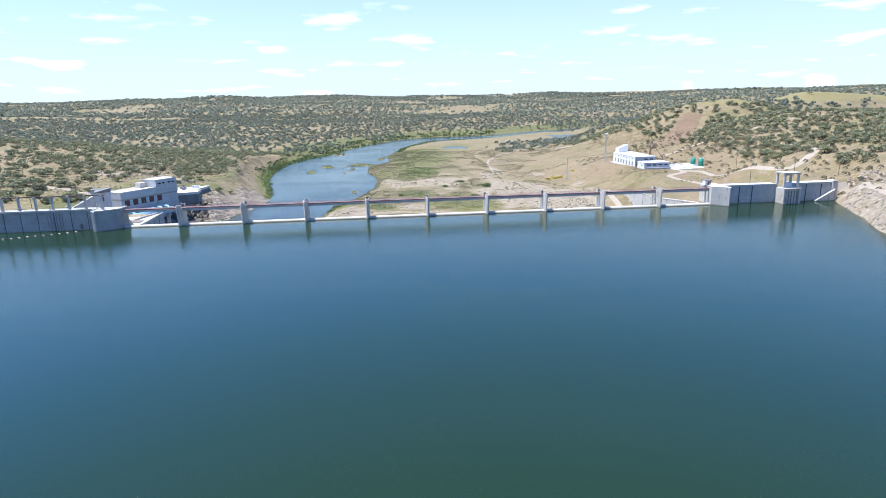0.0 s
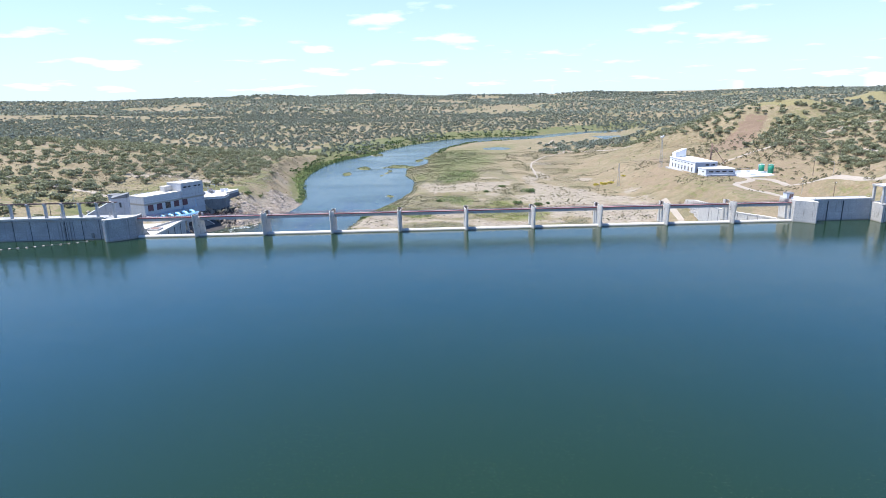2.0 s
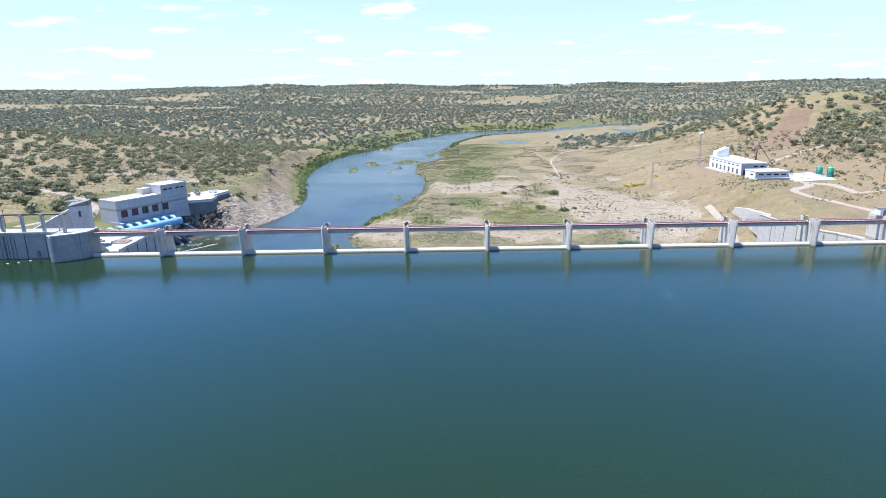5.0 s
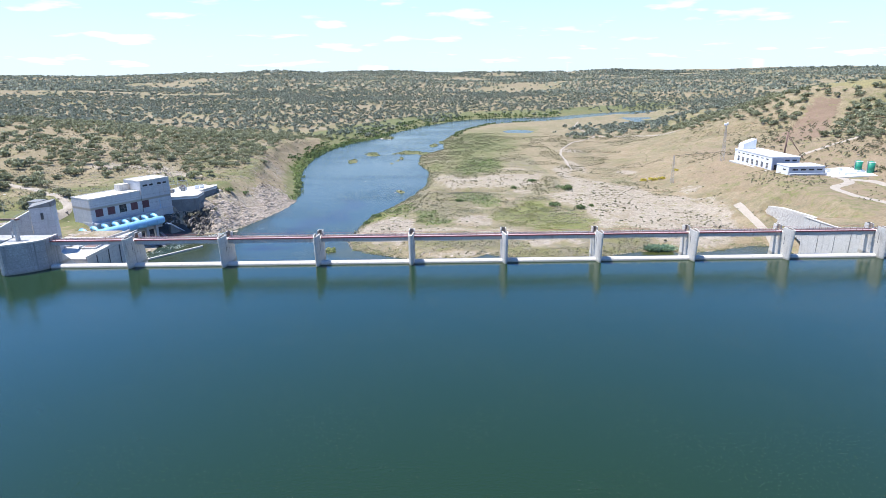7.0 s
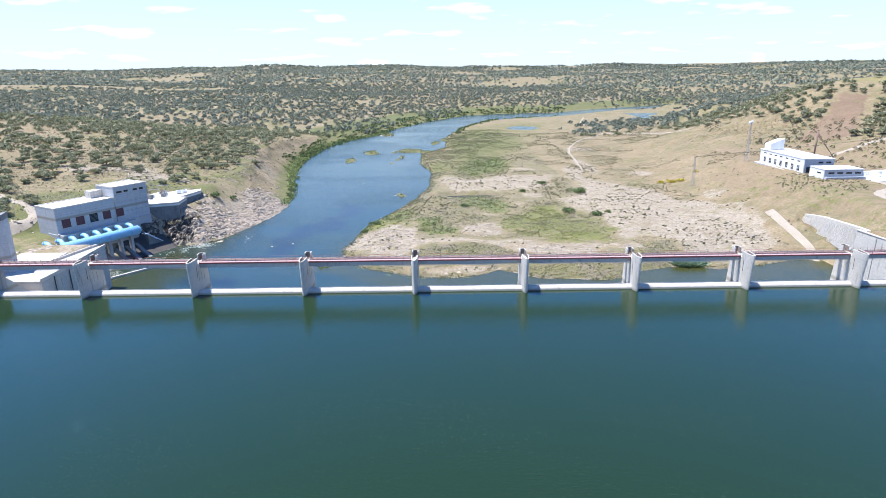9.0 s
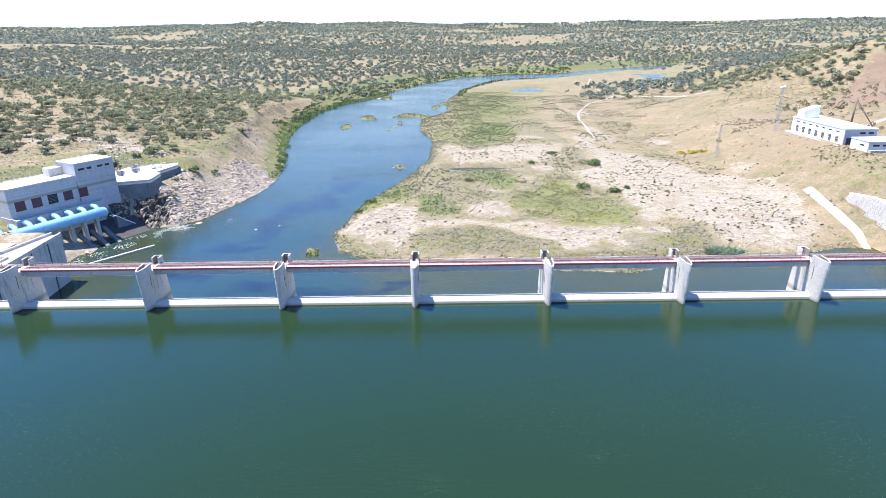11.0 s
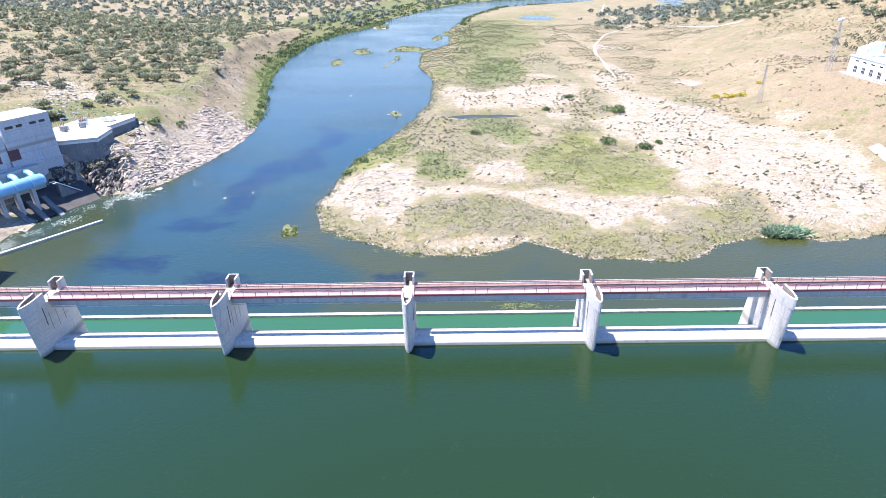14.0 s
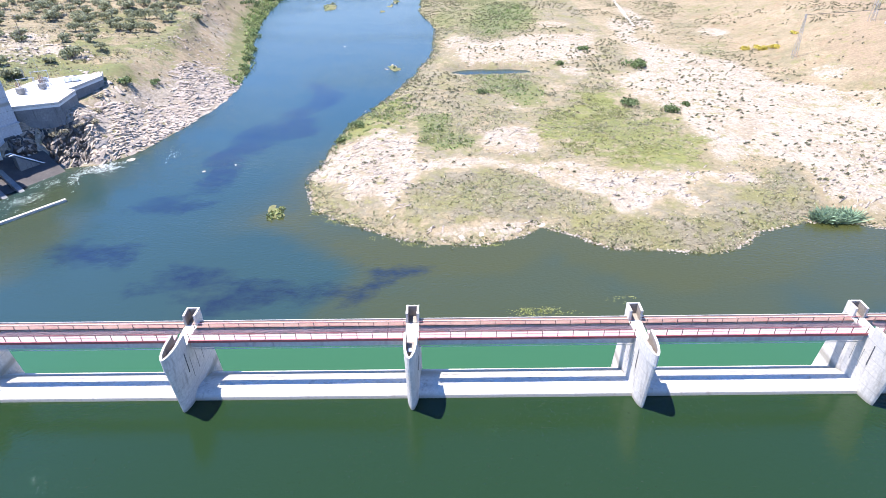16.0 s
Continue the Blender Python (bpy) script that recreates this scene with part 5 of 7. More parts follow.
for (ax, ay), (bx, by) in zip(WALL_LINE[1:], WALL_LINE[2:]):
    part("joint", prism([(ax - 0.06, ay - 0.12), (ax - 0.06, ay + 0.12), (ax + 0.5, ay + 0.12), (ax + 0.5, ay - 0.12)], -25, -3.6, [(ax + 0.40, ay - 0.12, -2.6), (ax + 0.40, ay + 0.12, -2.6), (ax + 0.9, ay + 0.12, -2.6), (ax + 0.9, ay - 0.12, -2.6)]), CONCRETE_DARK, training_right)
# stone pitching in courses on the wing slope
wing = thing("stone_wing", pose(0, 0, 0), "stone pitched wing slope beside the training wall", "retaining wall")
srs = np.random.default_rng(71)
quads = []
ROWS = 18
for j in range(ROWS):
    yy = 67.8
    while yy < 133:
        wide_s = float(srs.uniform(0.55, 1.1))
        def on_wing(v, f):
            ft, hd, tz = np.interp(v, WING_Y, WING_FOOT), np.interp(v, WING_Y, WING_HEAD), np.interp(v, WING_Y, WING_TOP)
            return np.array([ft + (hd - ft) * f, v, WING_BASE + (tz - WING_BASE) * f])
        f0, f1 = (j + 0.06) / ROWS, (j + 0.94) / ROWS
        lift_s = np.array([-0.14, -0.02, 0.08]) * float(srs.uniform(0.4, 1.5))
        cs = [on_wing(yy + 0.05, f0), on_wing(yy + wide_s - 0.05, f0), on_wing(yy + wide_s - 0.05, f1), on_wing(yy + 0.05, f1)]
        mid = sum(cs) / 4
        top_s = [q + (mid - q) * 0.16 + lift_s for q in cs]
        quads.append(np.array(top_s))
        for i in range(4):
            quads.append(np.array([cs[i], cs[(i + 1) % 4], top_s[(i + 1) % 4], top_s[i]]))
        yy += wide_s
v = np.array(quads).reshape(-1, 3)
courses = new("pitching", raw_mesh("pitching", v, np.arange(len(v)).reshape(-1, 4), MASONRY))
courses.parent = wing
tagged(courses, "rows of pale pitching stones")
bed = np.array([[[np.interp(v, WING_Y, WING_FOOT) + 0.15, v, WING_BASE - 0.05], [np.interp(v, WING_Y, WING_HEAD) + 0.15, v, np.interp(v, WING_Y, WING_TOP) - 0.05]] for v in range(67, 135)]).reshape(-1, 3)
i = np.arange(67) * 2
bed_ob = new("mortar_bed", raw_mesh("mortar_bed", bed, np.stack([i, i + 1, i + 3, i + 2], 1), CONCRETE))
bed_ob.parent = wing
edge = [(np.interp(v, WING_Y, WING_HEAD), v, np.interp(v, WING_Y, WING_TOP)) for v in range(67, 135, 3)]
part("wing_coping", prism([(x - 0.3, y) for x, y, _ in edge] + [(x + 1.5, y) for x, y, _ in edge[::-1]], -20, -3, [(x - 0.3, y, z + 0.25) for x, y, z in edge] + [(x + 1.5, y, z + 0.25) for x, y, z in edge[::-1]]), CONCRETE_LIGHT, wing, "pale concrete kerb")

# ---- pumping station on the right terrace ----
pump = thing("pumping_station", pose(215.6, 187.3, -1.6), "white pumping station with grey end wall and tall windows", "building")
LEN, DEEP = 48.0, 17.0
part("wall", box(0, DEEP, 0.2, LEN, 0, 8.6, 0.05), WHITE, pump)
# thin grey sheet over the white end: its shade put in as colour
part("end_wall", box(0.3, DEEP + 0.05, -0.12, 0.2, 0, 8.6, 0.02), GREY_PANEL, pump, "end wall greyed as its shaded side")
part("roof", box(-0.25, DEEP + 0.25, -0.25, LEN + 0.25, 8.6, 9.0, 0.05), WHITE, pump)
part("roof_sheet", box(0.4, DEEP - 0.4, 0.4, LEN - 0.4, 9.0, 9.12, 0.0), ROOF, pump)
part("plinth", box(-2.4, 0, -1, LEN + 2, -2.5, 0.35, 0.05), CONCRETE, pump)
for k in range(7):
    y0 = 4.0 + 6.1 * k
    w = part("window", box(-0.06, 0.02, y0, y0 + 2.4, 1.4, 4.6, 0.02), GLASS, pump, "tall dark window")
    for yy in (y0 - 0.1, y0 + 0.75, y0 + 1.55, y0 + 2.4):
        part("window_frame", box(-0.12, -0.05, yy, yy + 0.1, 1.3, 4.7, 0.0), WHITE, w)
    for zz in (1.3, 3.0, 4.6):
        part("window_frame", box(-0.115, -0.055, y0 - 0.1, y0 + 2.5, zz, zz + 0.1, 0.0), WHITE, w)
    part("vent_slot", box(-0.05, 0.02, y0 + 0.2, y0 + 2.8, 6.6, 7.2, 0.0), GLASS, pump)
part("side_door", box(1.5, 5.5, -0.2, -0.1, 0.2, 4.2, 0.02), GLASS, pump, "dark wide doorway")
for x0 in (8.0, 12.5):
    part("end_window", box(x0, x0 + 2.8, -0.17, -0.1, 6.2, 7.2, 0.02), GLASS, pump)
fin = bmesh.new()
prism([(1.0, LEN - 9), (9.5, LEN - 9), (9.5, LEN - 7.4), (1.0, LEN - 7.4)], 8.8, 14, [(1.0, LEN - 9, 13.0), (9.5, LEN - 9, 16.2), (9.5, LEN - 7.4, 16.2), (1.0, LEN - 7.4, 13.0)], bm=fin)
prism([(1.0, LEN - 7.4), (9.5, LEN - 7.4), (9.5, LEN - 2.0), (1.0, LEN - 2.0)], 8.8, 14, [(1.0, LEN - 7.4, 12.6), (9.5, LEN - 7.4, 15.8), (9.5, LEN - 2.0, 15.8), (1.0, LEN - 2.0, 12.6)], bm=fin)
part("roof_fin", fin, WHITE, pump, "white slanted roof tower")
annex = thing("annex_building", pose(214.6, 166.8, -2.4), "low grey and white annex with flat roof", "building")
part("wall", box(0, 21, 0.15, 13, 0, 6.6, 0.05), WHITE, annex)
# front is a darker, bluer grey than the other walls
part("front_panel", box(0.2, 21.05, -0.1, 0.15, 2.6, 6.6, 0.02), GREY_PANEL, annex)
part("front_base", box(0.3, 21.8, -2.0, 0.1, -2.0, 2.9, 0.04), GREY_PANEL, annex)
part("roof", box(-0.2, 21.3, -0.3, 13.2, 6.6, 6.95, 0.04), WHITE, annex)
part("plinth", box(-1.5, 1.0, -2.6, 14.0, -3.0, 0.1, 0.04), CONCRETE_DARK, annex)
for k in range(4):
    part("strip_window", box(2.2 + 4.8 * k, 5.4 + 4.8 * k, -0.16, -0.08, 4.4, 5.3, 0.02), GLASS, annex, "dark strip window")
part("side_window", box(-0.06, 0.02, 3.0, 6.0, 4.2, 4.9, 0.0), GLASS, annex)
tagged(part("paved_yard", prism([(236.5, 158), (262, 150), (268, 168), (262, 182), (234, 184)], -4, -0.3, [(236.5, 158, -0.7), (262, 150, 1.5), (268, 168, 1.7), (262, 182, 1.5), (234, 184, -0.4)]), ROOF), "pale paved yard round the tanks", "yard", kind="structure")
yard = thing("yard_wall", pose(236, 166, -1.0), "white walled yard beside the tanks", "wall")
part("wall", box(0, 14, 6, 6.4, 0, 3.2, 0.04), WHITE, yard)
part("wall", box(0, 0.4, -1, 6, 0, 3.0, 0.04), WHITE, yard)
part("wall", box(7, 7.4, -1.5, 6, 0, 3.4, 0.04), WHITE, yard)
part("basin_block", box(8, 17.5, -5.5, -0.5, -0.6, 2.2, 0.08), WHITE, yard)
part("basin_block", box(16.0, 21.0, -3.2, 0.5, -0.6, 3.4, 0.08), WHITE, yard)
for k in range(8):
    part("fence_post", tube([(1.0 + 1.8 * k, 6.2, 3.2), (1.0 + 1.8 * k, 6.2, 4.6)], 0.05, 6), STEEL, yard)
part("fence_rail", tube([(0.5, 6.2, 4.55), (14, 6.2, 4.55)], 0.04, 6), STEEL, yard)


def green_tank(x, y):
    t = thing("surge_tank", pose(x, y, 0.6), "dark green cylindrical steel tank", "tank", "green tanks")
    part("shell", tube([(0, 0, 0), (0, 0, 6.6)], 1.95, 24), GREEN_TANK, t)
    part("lid", tube([(0, 0, 6.6), (0, 0, 6.95), (0, 0, 7.3)], 1.95, 24, r_end=0.4), GREEN_TANK, t)
    part("rim", tube([(0, 0, 6.5), (0, 0, 6.72)], 2.03, 24), WHITE, t, "pale rim")
    part("ladder", box(-2.2, -2.0, -0.25, 0.25, 0, 7.0, 0.0), STEEL, t)
    return t


green_tank(254.0, 165.0); green_tank(258.6, 161.0)


def lattice_mast(x, y, h, wide=2.2, name="lattice_mast", label="slender steel lattice mast with antenna drums"):
    z = height(x, y)
    t = thing(name, pose(x, y, z - 0.3), label, "mast")
    for sx in (-1, 1):
        for sy in (-1, 1):
            part("leg", tube([(sx * wide / 2, sy * wide / 2, 0), (sx * 0.25, sy * 0.25, h)], 0.075, 5), STEEL, t)
    bm = bmesh.new()
    n = int(h / 2.2)
    for k in range(n):
        a, b = k / n, (k + 1) / n
        ra, rb = wide / 2 * (1 - a) + 0.25 * a, wide / 2 * (1 - b) + 0.25 * b
        for i, (sx, sy) in enumerate(((-1, -1), (1, -1), (1, 1), (-1, 1))):
            ex, ey = ((1, -1), (1, 1), (-1, 1), (-1, -1))[i]
            tube([(sx * ra, sy * ra, h * a), (ex * rb, ey * rb, h * b)], 0.035, 4, bm=bm, caps=False)
    part("bracing", bm, STEEL, t)
    return t


mast = lattice_mast(212.0, 245.0, 27)
part("antenna_drum", tube([(-0.9, 0, 25.2), (-0.9, 0, 26.9)], 0.8, 12), WHITE, mast, "white antenna drum")
part("antenna_drum", tube([(0.9, 0.3, 25.6), (0.9, 0.3, 27.3)], 0.6, 12), WHITE, mast, "white antenna drum")
lattice_mast(172.0, 232.0, 20, 1.8, "lattice_pylon", "pale slender lattice pylon on the terrace")
derrick = thing("derrick_pole", pose(247.5, 230.5, height(247.5, 230.5) - 0.3), "thick brown steel pole with two slanting stays", "pole")
part("pole", tube([(0, 0, 0), (1.0, 0.6, 19)], 0.55, 10), RUST, derrick)
part("stay", tube([(1.0, 0.6, 18), (10, -8, 0.5)], 0.22, 6), RUST, derrick)
part("stay", tube([(1.0, 0.6, 16.5), (12, -5, 0.5)], 0.18, 6), RUST, derrick)


def power_pole(x, y, h=10, arm=1.6):
    t = thing("power_pole", pose(x, y, height(x, y) - 0.3), "thin grey power line pole with crossarm", "pole", "power line poles")
    part("shaft", tube([(0, 0, 0), (0, 0, h)], 0.2, 6, r_end=0.12), WOOD, t)
    part("crossarm", box(-arm / 2, arm / 2, -0.06, 0.06, h - 0.7, h - 0.5, 0.0), WOOD, t)
    for s in (-0.8, 0, 0.8):
        part("insulator", tube([(s * arm / 1.9, 0, h - 0.5), (s * arm / 1.9, 0, h - 0.2)], 0.07, 6), WHITE, t)
    return t


for x, y, h in ((292, 196, 11), (268, 128, 12), (300, 150, 12), (338, 190, 12), (366, 120, 13), (236, 60, 9), (250, 40, 9), (262, 20, 8), (-205, 236, 12), (-175, 205, 11), (-215, 110, 10), (-190, 60, 9), (-165, 300, 11), (330, 470, 20), (430, 330, 16)):
    power_pole(x, y, h)


# ---- roads and tracks ----
def ribbon(name, pts, wide, material, label, category="road", lift=0.25):
    """A strip laid on the land along a smoothed line."""
    pts = np.array(pts, float)
    d = np.r_[0, np.cumsum(np.hypot(*np.diff(pts, axis=0).T))]
    s = np.arange(0, d[-1], 2.0)
    line = np.stack([np.interp(s, d, pts[:, 0]), np.interp(s, d, pts[:, 1])], 1)
    for _ in range(12):
        line[1:-1] = (line[:-2] + 2 * line[1:-1] + line[2:]) / 4
    way = np.gradient(line, axis=0)
    way /= np.linalg.norm(way, axis=1)[:, None] + 1e-9
    side = np.stack([-way[:, 1], way[:, 0]], 1)
    half = wide / 2 * (0.85 + 0.3 * vnoise(line[:, 0], line[:, 1], 9))
    rows = []
    for f in (-1.0, -0.35, 0.35, 1.0):
        p = line + side * (half * f)[:, None]
        rows.append(np.c_[p, land(p[:, 0], p[:, 1]) + (lift if abs(f) < 1 else lift * 0.2)])
    v = np.stack(rows, 1).reshape(-1, 3)
    i = np.arange(len(line) - 1)[:, None] * 4 + np.arange(3)
    i = i.ravel()
    return tagged(new(name, raw_mesh(name, v, np.stack([i, i + 1, i + 5, i + 4], 1), material, smooth=True)), label, category, kind="structure")


ribbon("road", [(236, 160), (240, 150), (232, 138), (222, 133), (215, 127), (213, 105), (216, 90), (222, 60), (226, 30), (222, 14)], 5, DIRT, "pale dirt road round the terrace")
ribbon("road", [(240, 150), (249, 143), (244, 112), (248, 90), (253, 58), (258, 54), (266, 59), (275, 64), (287, 73), (304, 97), (320, 124), (325, 145), (324, 162)], 5, DIRT, "pale dirt road climbing the hill")
ribbon("ramp", [(178, 150), (176.5, 140), (174, 122), (170.5, 100), (166, 82), (162, 70)], 3.6, DIRT, "pale ramp strip along the wing wall", "ramp")
ribbon("road", [(256, 10), (256, -2), (250, -25), (236, -50), (219, -86), (222, -130)], 6, DIRT, "pale road above the rocky shore")
ribbon("track", [(254, 893), (224, 786), (219, 699), (213, 606), (166, 536), (139, 463), (130, 419), (127, 380), (123, 345), (120, 318)], 2.4, DIRT, "pale sandy track across the flat", lift=0.6)
ribbon("track", [(213, 606), (240, 560), (250, 480), (272, 440), (292, 478), (300, 520)], 3.0, DIRT, "pale sandy track to the hill", lift=0.6)
ribbon("track", [(238, 205), (262, 236), (300, 240), (340, 250), (400, 240)], 4, DIRT, "pale track behind the pumping station")
ribbon("road", [(-188, 62), (-180, 92), (-174, 108), (-190, 124), (-219, 134), (-260, 150), (-330, 190)], 5, DIRT, "pale road behind the power station")

# ---- trees ----
trng = np.random.default_rng(11)


def clumps(n, lobes, size, rs, flat=0.55):
    """Leaf clumps as small four-sided blades on the lobes of a crown."""
    pick = rs.integers(0, len(lobes), n)
    centre, radius = lobes[pick, :3], lobes[pick, 3]
    d = rs.normal(size=(n, 3))
    d /= np.linalg.norm(d, axis=1)[:, None]
    d[:, 2] = np.where(d[:, 2] < -0.25, -d[:, 2] * 0.6, d[:, 2])
    pos = centre + d * (radius * rs.uniform(0.70, 1.08, n))[:, None] * (1, 1, 0.8)
    nrm = d + rs.normal(size=(n, 3)) * flat
    nrm /= np.linalg.norm(nrm, axis=1)[:, None]
    u = np.cross(nrm, rs.normal(size=(n, 3)))
    u /= np.linalg.norm(u, axis=1)[:, None]
    w = np.cross(nrm, u)
    s = (size * rs.uniform(0.6, 1.35, n))[:, None]
    k = rs.uniform(0.55, 1.0, (n, 1))
    return np.stack([pos + u * s, pos + w * s * k + nrm * s * 0.2, pos - u * s * 0.9, pos - w * s * k * 0.9 + nrm * s * 0.15], 1)


def crown_lobes(rs, r, h, n):
    a = rs.uniform(0, 2 * math.pi, n)
    q = r * np.sqrt(rs.uniform(0.05, 0.55, n))
    return np.c_[q * np.cos(a), q * np.sin(a), h * rs.uniform(0.20, 0.54, n), r * rs.uniform(0.44, 0.68, n)]


def quads_mesh(name, blades, material):
    v = blades.reshape(-1, 3)
    return raw_mesh(name, v, np.arange(len(v)).reshape(-1, 4), material)


def oak_variant(k):
    rs = np.random.default_rng(100 + k)
    r, h = rs.uniform(2.6, 3.6), rs.uniform(4.6, 6.2)
    lobes = crown_lobes(rs, r, h, 6 + k % 3)
    crown = quads_mesh("crown", clumps(560, lobes, 0.46, rs, 0.45), OAK_LEAF)
    bm = tube([(0, 0, -0.4), (0.1, 0.05, h * 0.2), (0.15 * rs.normal(), 0.1, h * 0.42)], 0.28, 7, r_end=0.17)
    for lx, ly, lz, lr in lobes[:4]:
        tube([(0.05, 0.05, h * 0.28), (lx * 0.5, ly * 0.5, h * 0.42), (lx, ly, lz)], 0.13, 5, bm=bm, r_end=0.04)
    me = bpy.data.meshes.new("trunk")
    bm.to_mesh(me); bm.free(); me.materials.append(BARK)
    return crown, me, lobes


OAKS = [oak_variant(k) for k in range(7)]


def wood(x, y):
    """How likely a tree stands at a place."""
    z, c = land(x, y, True)
    patch = fnoise(x, y, 70, 3)
    d = np.where(c["on_left"], ease((c["dl"] - 38 + 14 * ease((y - 220) / 40) + 20 * ease((y - 520) / 100)) / 22) * (0.12 + 0.85 * patch), 0.0)
    d = np.where(c["on_left"] & (c["dl"] < 330) & (y > 250), d * 1.05, d)
    s, w = 0.5 * x + 0.866 * y, 0.866 * x - 0.5 * y
    yard = (s > -40) & (s < 84) & (w > -214)
    d = np.where(c["on_left"] & (yard | ((y < 40) & (x > -190)) | (y < 16)), 0.0, d)
    d = np.where(c["on_left"] & (y < 235) & (c["dl"] < 95) & (x > -215), d * 0.4, d)
    sc = zone(x, y, SCAR, 6)
    edge = np.interp(y, [30, 140, 193, 249, 325, 370, 430, 590, 772], [266, 278, 289, 290, 299, 279, 262, 266, 285])
    right = ease((x - edge + 24 * (patch - 0.5)) / 12) * (0.22 + 0.85 * patch) * (y > 30) * (y < 800)
    right = right * (1 - ease(sc * 3)) * (1 - 0.85 * ease((z - 42) / 5) * (y < 640)) * (1 - 0.6 * ease((x - 520) / 60) * ease((600 - y) / 100))
    beyond = ease((y - 540) / 120) * ease((c["dr"] - 110 - 60 * patch) / 50) * (0.35 + 0.7 * patch)
    d = np.where(~c["on_left"], np.maximum(right * (y > 20), beyond), d)
    d = np.where((np.hypot(x, y) > 1150) & ~c["wet"], np.maximum(d, 0.5 + 0.3 * patch), d)
    open_field = ease((fnoise(x + 900, y, 260, 2) - 0.62) / 0.06) * ease((np.hypot(x, y) - 700) / 200)
    d = d * (1 - 0.85 * open_field)
    up = (y < 12)
    d = np.where(up, np.where((x > 245) & ~c["lake"], 0.35 * ease((c["ds"] - 35) / 20), 0.0), d)
    return np.where(c["wet"], 0, d), z


def scatter(cell, near, farr, keep=1.0):
    """Jittered places between two distances, in the widening sector ahead."""
    g = np.arange(-farr, farr, cell)
    x, y = np.meshgrid(g, g[g > -160])
    x, y = x.ravel(), y.ravel()
    r = np.hypot(x, y)
    ok = (r >= near) & (r < farr) & (np.abs(x) < (y + 330) * 0.95 + 40)
    x, y = x[ok], y[ok]
    x, y = x + trng.uniform(-0.48, 0.48, len(x)) * cell, y + trng.uniform(-0.48, 0.48, len(x)) * cell
    d, z = wood(x, y)
    ok = trng.random(len(x)) < d * keep
    return x[ok], y[ok], z[ok]


def forest(name, x, y, z, blades, lobes_n, rad, tall, size, material, label, seed):
    """Many trees too far off to tell apart."""
    rs = np.random.default_rng(seed)
    out = []
    kinds = []
    for k in range(9):
        lobes = crown_lobes(rs, 1.0, tall, lobes_n)
        kinds.append(clumps(blades, lobes, size, rs, 0.5))
    pick = rs.integers(0, 9, len(x))
    sc = rad * rs.uniform(0.62, 1.28, len(x))
    a = rs.uniform(0, 2 * math.pi, len(x))
    for k in range(9):
        i = np.nonzero(pick == k)[0]
        b = kinds[k][None] * sc[i][:, None, None, None]
        ca, sa = np.cos(a[i])[:, None, None], np.sin(a[i])[:, None, None]
        bx, by = b[..., 0] * ca - b[..., 1] * sa, b[..., 0] * sa + b[..., 1] * ca
        out.append(np.stack([bx + x[i][:, None, None], by + y[i][:, None, None], b[..., 2] + z[i][:, None, None] - 0.2], -1).reshape(-1, 4, 3))
    ob = new(name, quads_mesh(name, np.concatenate(out), material))
    return tagged(ob, label, "trees", kind="stuff")


tx, ty, tz = scatter(7.4, 0, 640)
rank = np.argsort(np.where(tx < 0, np.hypot(tx + 120, ty - 200), 1.25 * np.hypot(tx - 260, ty - 160)))
solo, rest = rank[:290], rank[290:]
for n, i in enumerate(solo):
    crown, trunk, _ = OAKS[n % 7]
    k = float(trng.uniform(0.55, 1.15))
    t = thing("oak_tree", pose(float(tx[i]), float(ty[i]), float(tz[i]), 0, 0, float(trng.uniform(0, 360))), "small grey-green holm oak on the dry hillside", "tree", "holm oaks")
    share("trunk", trunk, t, Matrix.Diagonal((k, k, k, 1)))
    share("crown", crown, t, Matrix.Diagonal((k, k, k * float(trng.uniform(0.85, 1.15)), 1)))
forest("oak_wood", tx[rest], ty[rest], tz[rest], 120, 6, 3.1, 1.55, 0.25, OAK_LEAF, "grey-green holm oaks scattered over the slopes", 21)
mx, my, mz = scatter(9.6, 640, 1650)
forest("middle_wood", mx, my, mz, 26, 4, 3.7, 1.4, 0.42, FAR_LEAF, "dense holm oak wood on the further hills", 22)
fx, fy, fz = scatter(15.0, 1650, 3600, 0.9)
hx, hy, hz = scatter(27.0, 3600, 4690, 0.9)
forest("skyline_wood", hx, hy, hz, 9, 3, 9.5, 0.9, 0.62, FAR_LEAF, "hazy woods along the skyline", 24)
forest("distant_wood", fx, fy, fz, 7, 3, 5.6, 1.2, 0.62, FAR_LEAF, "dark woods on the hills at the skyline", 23)


